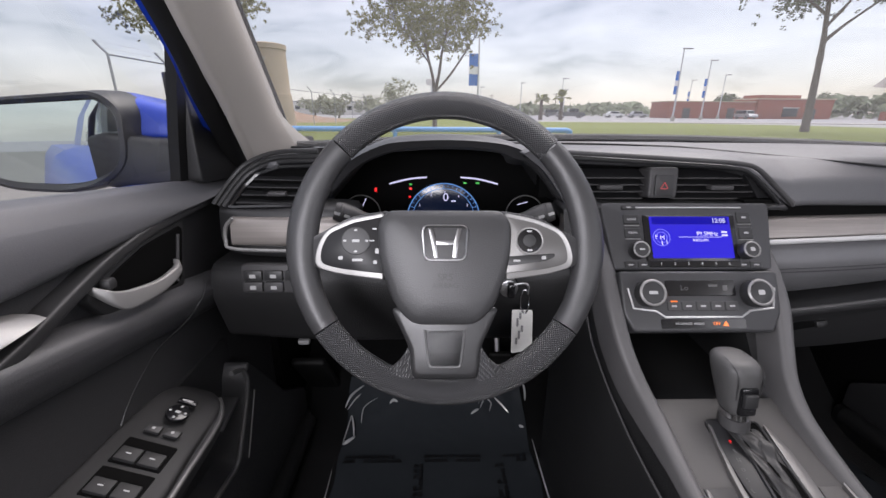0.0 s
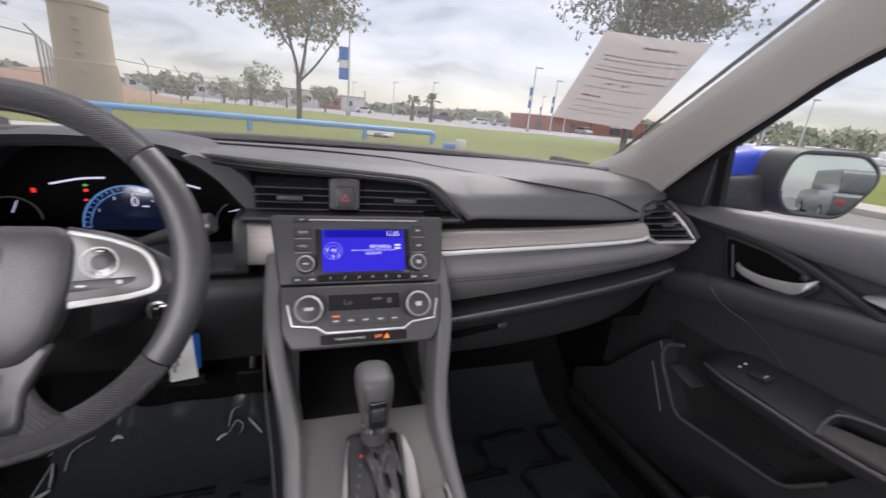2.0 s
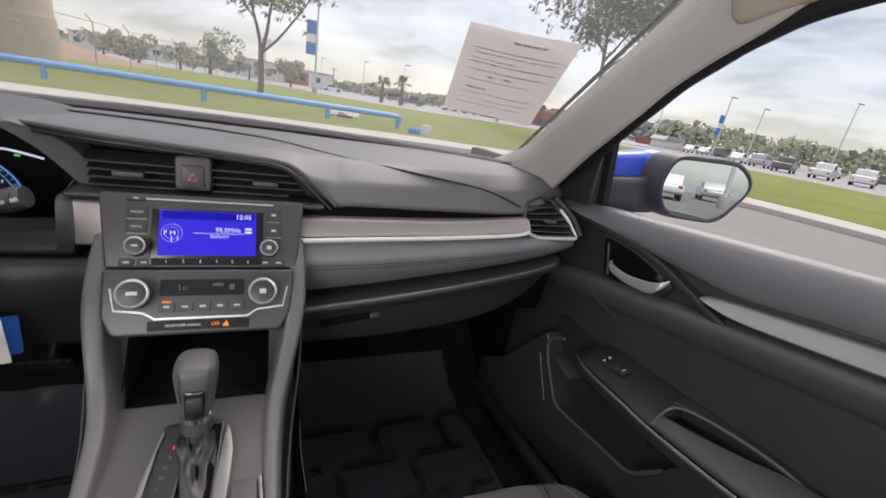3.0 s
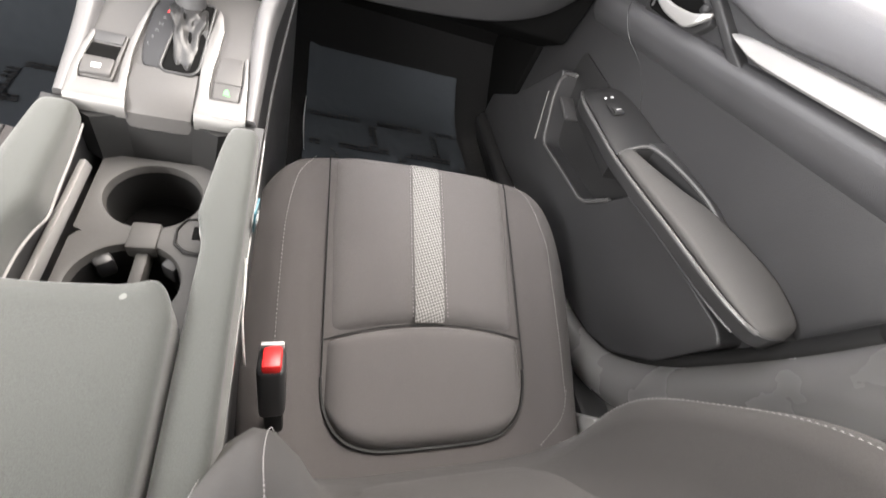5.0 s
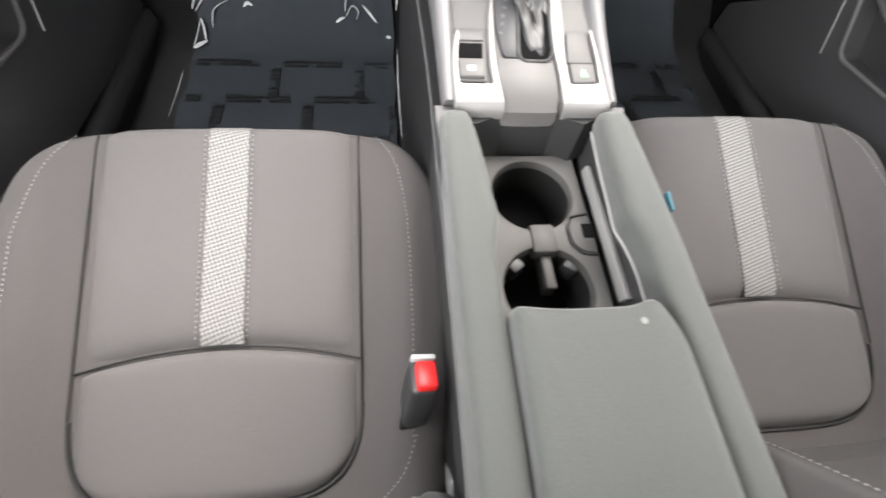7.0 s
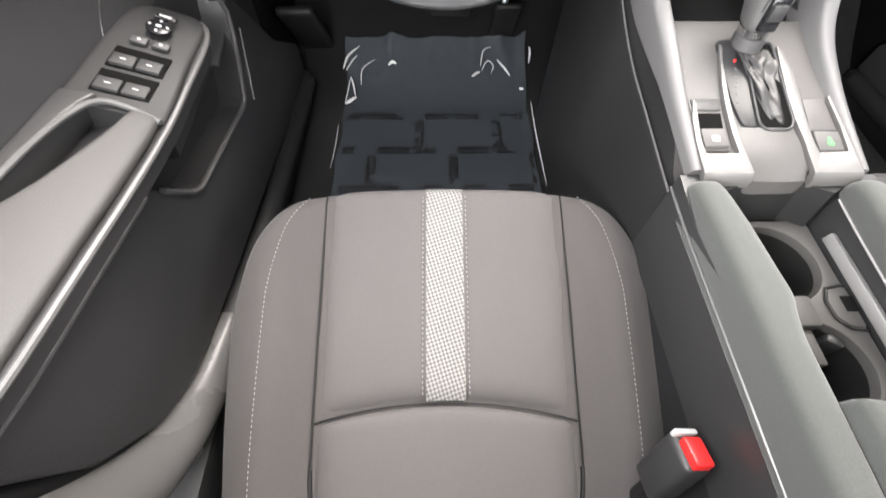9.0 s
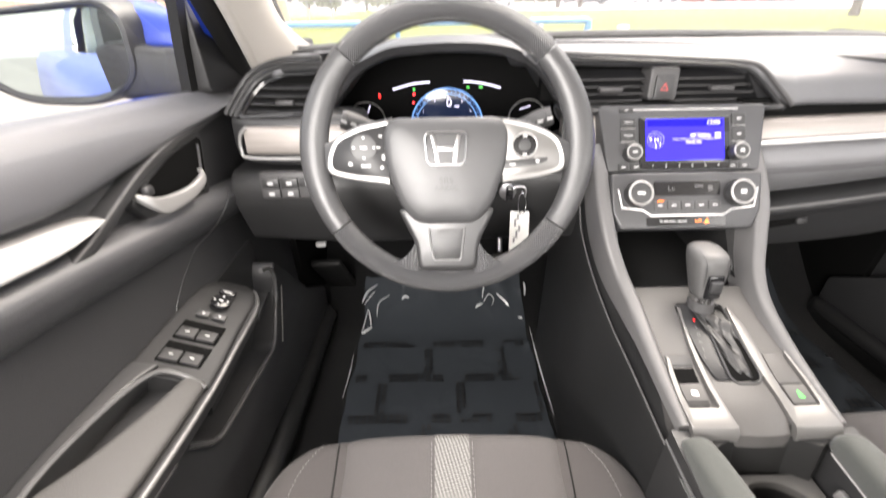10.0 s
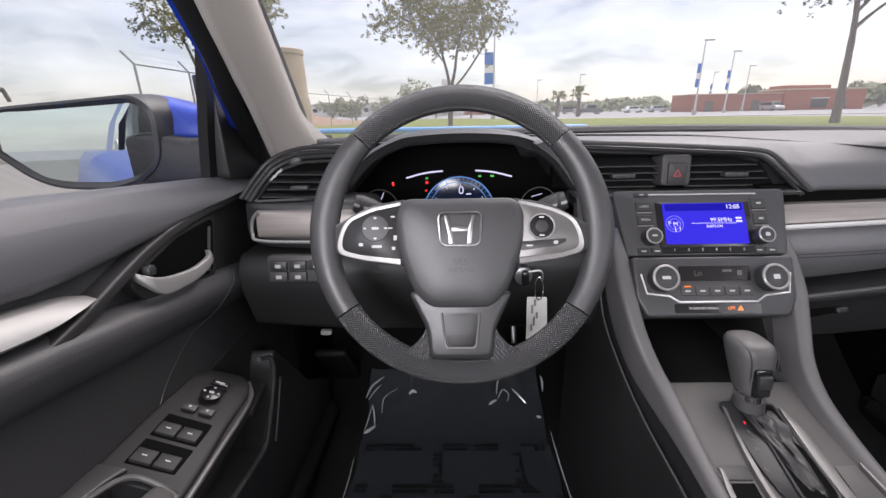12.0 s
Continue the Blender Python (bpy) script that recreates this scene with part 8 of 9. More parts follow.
GREY_PAINT = material("dark grey car paint", (0.09, 0.095, 0.10), 0.3, coat=0.6, vary=0.05)
SILVER_PAINT = material("silver car paint", (0.42, 0.43, 0.45), 0.32, metal=0.4, coat=0.6, vary=0.04)
RED_PAINT = material("red car paint", (0.40, 0.03, 0.03), 0.3, coat=0.6)
BUILDING_WHITE = material("off-white wall", (0.62, 0.60, 0.57), 0.9, vary=0.08)
YELLOW_STEEL = material("dark machine paint", (0.09, 0.085, 0.075), 0.6, vary=0.2)


def leaf_material(name, base):
    mat = material(name, base, 0.7, vary=0.3, grain=0.2, scale=3, big=1.3, spec=0.3)
    n, l = mat.node_tree.nodes, mat.node_tree.links
    info, hs = n.new("ShaderNodeNewGeometry"), n.new("ShaderNodeHueSaturation")
    mr = n.new("ShaderNodeMapRange")
    mr.inputs["To Min"].default_value, mr.inputs["To Max"].default_value = 0.6, 1.5
    l.new(info.outputs["Random Per Island"], mr.inputs["Value"])
    l.new(mr.outputs["Result"], hs.inputs["Value"])
    src = n["Principled BSDF"].inputs["Base Color"].links[0].from_socket
    l.new(src, hs.inputs["Color"])
    l.new(hs.outputs["Color"], n["Principled BSDF"].inputs["Base Color"])
    return mat


LEAF_OLIVE = leaf_material("olive leaves", (0.20, 0.195, 0.075))
LEAF_DARK = leaf_material("dark green leaves", (0.125, 0.145, 0.08))
# Haze is put into the far foliage and shrub colours, which are paler.
LEAF_FAR = leaf_material("far foliage paled for haze", (0.19, 0.215, 0.14))
LEAF_BUSH = leaf_material("pale shrub leaves", (0.30, 0.31, 0.22))
LEAF_PALM = leaf_material("palm leaves", (0.22, 0.24, 0.09))

bm = bmesh.new()
bmesh.ops.create_grid(bm, x_segments=8, y_segments=8, size=2400)
solid("ground", bm, STREET, "grey asphalt ground reaching the horizon", "ground", kind="structure")


def sheet(name, pts, z, h, mat, label, cat, r=1.0, bev=0.02):
    out = rpoly(pts, r, 6)
    bm = prism(bmesh.new(), [(p.x, p.y) for p in out], Matrix.Translation((0, 0, z)), h, bev, 2)
    return solid(name, bm, mat, label, cat, kind="structure")


sheet("parking_lot", [(-70, -60), (14, -60), (14, 11.0), (-70, 11.0)], 0.0, 0.006, LOT, "weathered asphalt parking lot beside the car", "parking lot", 0.5, 0)
edge = [(-70, 10.4), (4.0, 10.4), (8.4, 9.6), (10.6, 6.5), (11.0, 2.0), (11.0, -60)]
sheet("kerb", edge + [(36.3, -60), (36.3, 20), (33.3, 34.3), (24, 42.3), (8, 46.3), (2, 58.3), (-70, 60.3)], 0.0, 0.13, CONCRETE, "pale concrete kerb and walk round the lawn", "kerb", [0.1, 3, 3, 3, 3, 0.1, 0.1, 3, 4, 4, 4, 4, 0.1])
sheet("lawn", [(-70, 11.9), (4.6, 11.9), (9.4, 10.9), (12.1, 7.2), (12.4, 2.0), (12.4, -60), (36, -60), (36, 20), (33, 34), (24, 42), (8, 46), (2, 58), (-70, 60)], 0.0, 0.145, GRASS, "mown green lawn", "lawn", [0.1, 3, 3, 3, 3, 0.1, 0.1, 3, 4, 4, 4, 4, 0.1])


def grass_tufts():
    rng = random.Random(4)
    verts, faces = [], []
    for _ in range(5000):
        x, y = rng.uniform(-14, 14), 11.95 + 14 * rng.random() ** 1.6
        if x > 4 and y < 13.5:
            continue
        h, w, a = rng.uniform(0.015, 0.04), 0.010, rng.uniform(0, 6.28)
        k = len(verts)
        c, s = math.cos(a) * w, math.sin(a) * w
        verts += [(x - c, y - s, 0.143), (x + c, y + s, 0.143), (x + rng.uniform(-0.03, 0.03), y + rng.uniform(-0.03, 0.03), 0.145 + h)]
        faces.append((k, k + 1, k + 2))
    me = bpy.data.meshes.new("grass_blades")
    me.from_pydata(verts, [], faces)
    me.materials.append(BLADES)
    tagged(new("grass_blades", me), "short green grass blades on the lawn", "grass", kind="stuff")


grass_tufts()
bm = bmesh.new()
for k in range(14):
    box(bm, (16 + 5.5 * k, 62.0, 0.004), (0.12, 5.0, 0.008), bev=0)
    box(bm, (40 + 5.5 * k, 74.0, 0.004), (0.12, 5.0, 0.008), bev=0)
tagged(solid("stall_lines", bm, LINE_PAINT, "white painted parking stall lines", "road marking"), kind="stuff")
sheet("far_walk", [(-70, 47), (120, 47), (120, 49), (-70, 49)], 0.0, 0.10, CONCRETE, "pale concrete walk across the street", "pavement", 0.1)

# blue pipe rail
rail = thing("pipe_rail", "sky-blue painted low pipe rail on the lawn", "rail", (-3, 14, 0.145))
RX = [-15.0, -11.6, -8.2, -4.75, -1.25, 2.15, 4.42]


def rail_y(x):
    return 14.0 - 0.02 * (x + 1)


for x in RX:
    part("post", cyl(bmesh.new(), pose(x, rail_y(x), 0.08), 0.075, 0.42, 16), RAIL_BLUE, rail)
part("top_pipe", tube(bmesh.new(), [(-15.3, rail_y(-15.3), 0.52), (4.36, rail_y(4.36), 0.52), (4.46, rail_y(4.4), 0.48), (4.48, rail_y(4.4), 0.30)], 0.085, 14), RAIL_BLUE, rail)
culvert = thing("culvert_headwall", "pale concrete culvert mouth on the lawn", "culvert", (2.9, 15.6, 0.1))
part("slab", box(bmesh.new(), (2.95, 15.8, 0.22), (1.1, 0.5, 0.22), (25, 0, -20), 0.03), CONCRETE, culvert)
part("mouth", box(bmesh.new(), (2.95, 15.5, 0.20), (0.5, 0.2, 0.14), (25, 0, -20), 0.02), DARK_GLASS, culvert)
bk = thing("white_utility_box", "small white box on the lawn by the rail", "utility box", (4.95, 12.5, 0.1))
part("body", box(bmesh.new(), (4.98, 12.55, 0.28), (0.28, 0.2, 0.34), bev=0.03), BUILDING_WHITE, bk)
bk = thing("blue_utility_cover", "low blue cover on the lawn by the rail", "utility cover", (4.6, 12.4, 0.1))
part("body", box(bmesh.new(), (4.58, 12.5, 0.22), (0.34, 0.25, 0.2), bev=0.06, seg=3), BANNER_BLUE, bk)


# trees
def tree(at, trunk_r, forks, crown, leaf, seed, leaves, size, label, clumps=26):
    """forks: limb lines in metres from the foot; crown: middle and half sizes of the leafy part."""
    t = thing("tree", label, "tree", at)
    rng = random.Random(seed)
    o = Vector(at)
    tips = []
    bm = bmesh.new()
    for pts, r0, r1 in forks:
        line = curve([o + Vector(p) for p in pts], 5)
        tube(bm, line, [(r0 + (r1 - r0) * k / (len(line) - 1)) * (1 + 0.08 * rng.uniform(-1, 1)) for k in range(len(line))], 9)
        tips += [(line[-1], r1), (line[len(line) * 2 // 3], (r0 + 2 * r1) / 3)]
    part("trunk", bm, BARK, t, sharp=80)
    (cx, cy, cz), (rx, ry, rz) = crown
    c = o + V(cx, cy, cz)
    mids = []
    bm = bmesh.new()
    for _ in range(clumps):
        while True:
            d = V(rng.uniform(-1, 1), rng.uniform(-1, 1), rng.uniform(-1, 1))
            if 0.25 < d.length < 1.0:
                break
        m = c + V(d.x * rx, d.y * ry, d.z * rz)
        mids.append(m)
        tip, r = min(tips, key=lambda q: (q[0] - m).length)
        mid = tip.lerp(m, 0.5) + V(rng.uniform(-0.2, 0.2), rng.uniform(-0.2, 0.2), rng.uniform(-0.05, 0.25))
        line = curve([tip, mid, m], 3)
        tube(bm, line, [max(0.012, r * 0.5 * (1 - k / len(line))) for k in range(len(line))], 5)
    part("branches", bm, BARK, t, sharp=80)
    verts, faces = [], []
    spread = 0.24 * (rx * ry * rz) ** (1 / 3)
    for k in range(leaves):
        m = mids[k % len(mids)]
        if k % 7 == 0:
            hub = mids[(k // 7) % len(mids)] + V(rng.gauss(0, spread * 0.75), rng.gauss(0, spread * 0.75), rng.gauss(0, spread * 0.55))
        p = hub + V(rng.gauss(0, size * 0.8), rng.gauss(0, size * 0.8), rng.gauss(0, size * 0.7))
        u = V(rng.uniform(-1, 1), rng.uniform(-1, 1), rng.uniform(-1, 1)).normalized()
        w = u.cross(V(rng.uniform(-1, 1), rng.uniform(-1, 1), rng.uniform(-1, 1))).normalized()
        a, b = size * rng.uniform(0.7, 1.3), size * 0.55 * rng.uniform(0.7, 1.2)
        i = len(verts)
        verts += [p - u * a, p + w * b, p + u * a, p - w * b]
        faces.append((i, i + 1, i + 2, i + 3))
    me = bpy.data.meshes.new("leaves")
    me.from_pydata([tuple(v) for v in verts], [], faces)
    me.materials.append(leaf)
    ob = new("leaves", me)
    ob.parent = t
    ob.matrix_parent_inverse = t.matrix_basis.inverted()
    tagged(ob, kind="stuff")
    return t


tree((0.05, 24.0, 0.1), 0.14, [
    (((0, 0, 0), (0.03, 0, 1.0), (0.0, 0, 2.0)), 0.15, 0.13),
    (((0, 0, 1.9), (-0.10, 0.1, 2.8), (-0.45, 0.2, 4.2), (-0.6, 0.2, 5.6)), 0.10, 0.035),
    (((0, 0, 1.9), (0.25, -0.1, 2.9), (0.45, 0, 4.2), (0.9, 0, 5.8)), 0.10, 0.035),
    (((0.05, 0, 2.0), (0.8, 0.2, 2.8), (1.6, 0.1, 3.9), (2.2, 0.1, 4.8)), 0.07, 0.025),
    (((-0.25, 0.1, 3.4), (-1.2, 0, 4.6), (-2.0, -0.2, 5.4)), 0.05, 0.02)],
    ((-0.5, 0, 6.3), (3.4, 2.6, 2.35)), LEAF_OLIVE, 3, 15000, 0.078, "young street tree with thin olive foliage on the lawn", 44)
tree((20.3, 23.0, 0.1), 0.22, [
    (((0, 0, 0), (-0.06, 0, 1.3), (-0.14, 0, 2.6), (-0.30, 0, 4.6), (-0.55, 0, 6.4), (-0.6, 0, 8.2)), 0.22, 0.07),
    (((-0.25, 0, 4.5), (0.15, 0, 4.9), (0.80, 0.1, 5.4), (2.2, 0.2, 6.4), (3.6, 0.2, 7.4)), 0.10, 0.03),
    (((-0.35, 0, 5.2), (0.5, 0, 6.3), (1.3, 0, 7.6)), 0.09, 0.03),
    (((-0.45, 0, 5.7), (-1.6, 0.2, 6.5), (-3.2, 0.2, 7.2)), 0.085, 0.03)],
    ((0.4, 0, 8.5), (5.8, 4.0, 2.2)), LEAF_DARK, 8, 22000, 0.088, "tall tree with dark foliage at the lawn's edge", 60)
tree((-9.0, 17.0, 0.1), 0.16, [
    (((0, 0, 0), (0.05, 0, 0.8), (0.05, 0, 1.4)), 0.17, 0.15),
    (((0.05, 0, 1.3), (-0.5, 0, 2.4), (-0.9, 0, 3.6)), 0.10, 0.04),
    (((0.05, 0, 1.3), (0.05, 0, 2.5), (-0.1, 0, 3.9)), 0.10, 0.04),
    (((0.05, 0, 1.4), (0.5, 0, 2.4), (1.0, 0, 3.6), (1.6, 0, 4.4)), 0.09, 0.03)],
    ((0.1, 0, 4.7), (3.0, 2.4, 1.45)), LEAF_OLIVE, 21, 11000, 0.062, "young multi-stemmed tree with sparse dark foliage", 26)


def bush(at, r, seed, n=900, label="round pale green far bush", leaf=None, size=0.22):
    t = thing("bush", label, "bush", at, "far bushes")
    rng = random.Random(seed)
    verts, faces = [], []
    lumps = [(V(rng.gauss(0, 0.42) * r[0], rng.gauss(0, 0.42) * r[1], (0.35 + 0.5 * rng.random()) * r[2]), rng.uniform(0.35, 0.6)) for _ in range(9)]
    for k in range(n):
        m, s = lumps[k % 9]
        d = V(rng.gauss(0, 1), rng.gauss(0, 1), rng.gauss(0, 1)).normalized() * rng.uniform(0.5, 1.0) * s
        p = Vector(at) + m + V(d.x * r[0] * 0.7, d.y * r[1] * 0.7, d.z * r[2] * 0.5)
        if p.z < at[2]:
            continue
        u = V(rng.gauss(0, 1), rng.gauss(0, 1), rng.gauss(0, 1)).normalized()
        w = u.orthogonal().normalized()
        i = len(verts)
        a = size * rng.uniform(0.6, 1.3)
        verts += [p - u * a, p + w * a * 0.6, p + u * a, p - w * a * 0.6]
        faces.append((i, i + 1, i + 2, i + 3))
    me = bpy.data.meshes.new("foliage")
    me.from_pydata([tuple(v) for v in verts], [], faces)
    me.materials.append(leaf or LEAF_BUSH)
    ob = new("foliage", me)
    ob.parent = t
    ob.matrix_parent_inverse = t.matrix_basis.inverted()
    part("stem", cyl(bmesh.new(), pose(*at), 0.05 * r[0] + 0.05, 0.5 * r[2], 8, 0, 0.04), BARK, t)


for k, (x, y, rx, rz) in enumerate(((-13.5, 62, 2.3, 3.0), (-10.0, 66, 2.6, 3.2), (-6.0, 60, 3.6, 5.0), (-2.2, 72, 2.4, 3.2), (3.4, 68, 2.4, 3.6), (-19, 70, 2.5, 3.0))):
    bush((x, y, 0), (rx, rx * 0.8, rz), 30 + k, 1000, "round grey-green far shrub" if k % 2 else "olive far shrub with gaps")

# far tree line: one uneven mass
rng = random.Random(77)
verts, faces = [], []
for k in range(11500):
    a = rng.uniform(-0.55, 1.35)
    d = rng.uniform(150, 210)
    x, y = d * math.sin(a), d * math.cos(a)
    top = 3.4 + 2.6 * noise.noise(V(a * 9, 0, 3)) + 1.6 * noise.noise(V(a * 31, 2, 3)) + 4.6 * max(0.0, min(1.0, (a - 0.72) / 0.15)) - 3.0 * max(0.0, a - 0.95)
    z = max(0.1, top) * rng.random() ** 0.6
    s = rng.uniform(0.6, 1.5)
    u = V(rng.gauss(0, 1), rng.gauss(0, 1), rng.gauss(0, 1)).normalized() * s
    w = u.orthogonal().normalized() * s * 0.7
    i = len(verts)
    p = V(x, y, z)
    verts += [tuple(p - u), tuple(p + w), tuple(p + u), tuple(p - w)]
    faces.append((i, i + 1, i + 2, i + 3))
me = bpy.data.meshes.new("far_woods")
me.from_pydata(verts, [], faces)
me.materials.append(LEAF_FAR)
tagged(new("far_woods", me), "far tree line along the horizon, haze in its leaf colour", "woods", kind="stuff")


def palm(at, h, seed):
    t = thing("palm_tree", "short fan palm with a brown trunk", "palm tree", at, "palms")
    rng = random.Random(seed)
    part("trunk", cyl(bmesh.new(), pose(*at), 0.32, h * 0.72, 10, 0, 0.22), BARK, t)
    bm = bmesh.new()
    o = Vector(at) + V(0, 0, h * 0.72)
    for k in range(26):
        a, e = rng.uniform(0, 6.28), rng.uniform(-0.5, 1.2)
        d = V(math.cos(a) * math.cos(e), math.sin(a) * math.cos(e), math.sin(e))
        s = d.cross(V(0, 0, 1)).normalized() * 0.28
        L = h * 0.34
        m, tip = o + d * L * 0.7, o + d * L + V(0, 0, -0.25)
        vs = [bm.verts.new(p) for p in (o, m + s, tip, m - s)]
        bm.faces.new(vs)
    part("fronds", bm, LEAF_PALM, t)


for k, (x, y, h) in enumerate(((18.9, 64, 4.4), (15.9, 64, 3.9), (-5.0, -46, 9.5))):
    palm((x, y, 0), h, 50 + k)

# tan tower with a stepped base
tower = thing("concrete_tower", "round tan concrete tower with small slots", "tower", (-7.85, 21.3, 0.1))
bm = bmesh.new()
rows = [[(-7.85 + r * math.cos(a), 21.3 + r * math.sin(a), z) for a in (2 * math.pi * k / 40 for k in range(40))] for r, z in ((1.10, 0.05), (1.04, 0.9), (0.98, 1.80), (0.955, 1.82), (0.94, 1.86), (0.93, 2.8), (0.90, 3.72), (0.95, 3.75), (0.95, 3.95), (0.80, 4.0), (0.78, 3.6))]
part("shaft", loft(bm, rows), TAN, tower, sharp=30)
for row, z in enumerate((0.6, 1.1, 1.5, 2.1, 2.5, 2.9, 3.3)):
    a = radians(-78)
    r = 1.0
    part("slot", box(bmesh.new(), (-7.85 + r * math.cos(a), 21.3 + r * math.sin(a) * 0.98, z), (0.22, 0.16, 0.11), (0, 0, 12), 0.01), CONCRETE, tower)


# chain-link fences
def fence(points, h, gap, label):
    f = thing("chain_link_fence", label, "fence", (*points[0], 0.0), "fences")
    run = []
    for (x0, y0), (x1, y1) in zip(points, points[1:]):
        d = math.hypot(x1 - x0, y1 - y0)
        n = max(1, round(d / gap))
        run += [(x0 + (x1 - x0) * k / n, y0 + (y1 - y0) * k / n) for k in range(n)]
    run.append(points[-1])
    for x, y in run:
        part("post", tube(bmesh.new(), [(x, y, 0), (x, y, h), (x - 0.25, y - 0.1, h + 0.35)], 0.035, 6), GALV, f)
    for z, r in ((h, 0.025), (0.1, 0.012), (h * 0.5, 0.012)):
        part("rail", tube(bmesh.new(), [(x, y, z) for x, y in run], r, 5), GALV, f)
    for k in range(2):
        o = (k + 1) / 2
        part("barbed_wire", tube(bmesh.new(), [(x - 0.25 * o, y - 0.1 * o, h + 0.35 * o) for x, y in run], 0.0035, 4), GALV, f)
    bm = bmesh.new()
    for (x0, y0), (x1, y1) in zip(run, run[1:]):
        n = 26
        for k in range(n):
            t0, t1 = k / n, (k + 3) / n
            for a, b in ((t0, t1), (t1, t0)):
                if max(a, b) > 1:
                    continue
                p0 = V(x0 + (x1 - x0) * a, y0 + (y1 - y0) * a, 0.1)
                p1 = V(x0 + (x1 - x0) * b, y0 + (y1 - y0) * b, h)
                w = V(0.0006, 0, 0)
                vs = [bm.verts.new(q) for q in (p0 - w, p0 + w, p1 + w, p1 - w)]
                bm.faces.new(vs)
    tagged(part("mesh", bm, GALV, f), kind="stuff")


fence([(-9.2, 13.0), (-9.2, 21.0), (-12.6, 30.0)], 2.55, 2.6, "tall chain-link fence with barbed wire on top")
fence([(-8.9, 26.0), (-4.4, 60.0), (4.0, 100.0)], 2.3, 4.5, "far chain-link fence beyond the lawn")

# dirt mounds and a digger far left
bm = bmesh.new()
rows = []
for j in range(13):
    row = []
    for i in range(41):
        x, y = -75 + 70 * i / 40, 34 + 18 * j / 12
        row.append((x, y, 2.4 * math.sin(math.pi * j / 12) * (0.6 + 0.5 * noise.noise(V(x * 0.12, y * 0.1, 1))) * (1 if x < -16 else max(0, (-7 - x) / 9))))
    rows.append(row)
solid("dirt_mound", loft(bm, rows, shut=False), DIRT, "long mound of brown dirt behind the fence", "mound", kind="structure", sharp=80)
dg = thing("digger", "dark digger behind the dirt mound", "digger", (-60, 55, 1.5))
part("cab", box(bmesh.new(), (-63.5, 55, 3.2), (3.0, 2.4, 2.2), bev=0.15), YELLOW_STEEL, dg)
part("boom", tube(bmesh.new(), [(-62.5, 55, 3.4), (-59.4, 55, 4.9), (-56.6, 55, 4.7)], 0.28, 6), YELLOW_STEEL, dg)
part("stick", tube(bmesh.new(), [(-56.6, 55, 4.7), (-56.2, 55, 3.3)], 0.24, 6), YELLOW_STEEL, dg)


# lamp posts with banners
def lamp_post(x, y, h, banner, lean=0.0):
    p = thing("street_lamp", "pale lamp post with blue and white banner" if banner else "pale slim lamp post", "street lamp", (x, y, 0), "lamp posts")
    part("pole", cyl(bmesh.new(), pose(x, y, 0), 0.13, h, 10, 0, 0.08), POLE, p)
    part("head", box(bmesh.new(), (x + 0.5, y, h), (1.3, 0.35, 0.16), bev=0.05), GALV, p)
    part("base", cyl(bmesh.new(), pose(x, y, 0), 0.28, 0.7, 12, 0.02), CONCRETE, p)
    if banner:
        z0, wide = h * 0.38, 0.95 if y < 50 else 0.42
        for k, mat in enumerate((BANNER_BLUE, BANNER_WHITE, BANNER_BLUE)):
            hh = h * 0.32 * (0.36, 0.24, 0.40)[k]
            z0 += hh / 2
            part("banner", box(bmesh.new(), (x - wide / 2 - 0.10, y, z0), (wide, 0.03, hh), bev=0), mat, p)
            z0 += hh / 2


for a in ((4.95, 49, 10.1, 1), (33.6, 60, 9.3, 1), (47, 75, 9.6, 1), (65, 110, 9.0, 1), (60, 90, 8.6, 0), (28.0, 95, 8.0, 1), (22, 110, 8, 0), (70, 62, 9, 0), (63.9, 45, 9.0, 1), (73.0, 45.5, 8.6, 0), (84, 39.0, 11.4, 0), (36, 120, 7, 0), (14, 130, 8, 0), (5.0, -26, 9.0, 1), (-4.5, -24, 8.5, 0)):
    lamp_post(*a)
for k, (x, y, h) in enumerate(((24, 180, 8), (45, 190, 9), (52, 185, 9), (10, 185, 8))):
    up = thing("utility_pole", "far wooden utility pole", "utility pole", (x, y, 0), "utility poles")
    part("pole", cyl(bmesh.new(), pose(x, y, 0), 0.18, h, 8), BARK, up)
    part("crossarm", box(bmesh.new(), (x, y, h - 0.6), (2.4, 0.15, 0.15), bev=0), BARK, up)

# brick building
bld = thing("brick_building", "low red brick building across the street", "building", (70, 98, 0))
part("wall", box(bmesh.new(), (62, 99, 1.75), (20, 8, 3.5), bev=0.05), BRICK, bld)
part("wall", box(bmesh.new(), (80, 98.5, 2.05), (17, 8, 4.1), bev=0.05), BRICK, bld)
part("parapet", box(bmesh.new(), (80, 98.5, 4.2), (17.4, 8.4, 0.25), bev=0.03), TAN, bld)
part("parapet", box(bmesh.new(), (62, 99, 3.55), (20.4, 8.4, 0.2), bev=0.03), TAN, bld)
part("upper_block", box(bmesh.new(), (80, 102, 4.7), (10, 5, 1.0), bev=0.05), BRICK, bld)
w_ = part("window", box(bmesh.new(), (79, 94.45, 1.4), (3.4, 0.2, 1.8), bev=0.02), DARK_GLASS, bld)
part("window_frame", box(bmesh.new(), (79, 94.36, 2.35), (3.8, 0.12, 0.18), bev=0.01), BUILDING_WHITE, w_)
for x in (56, 66, 84):
    part("door", box(bmesh.new(), (x, 94.5 if x > 72 else 94.95, 1.1), (1.6, 0.15, 2.2), bev=0.02), YELLOW_STEEL, bld)
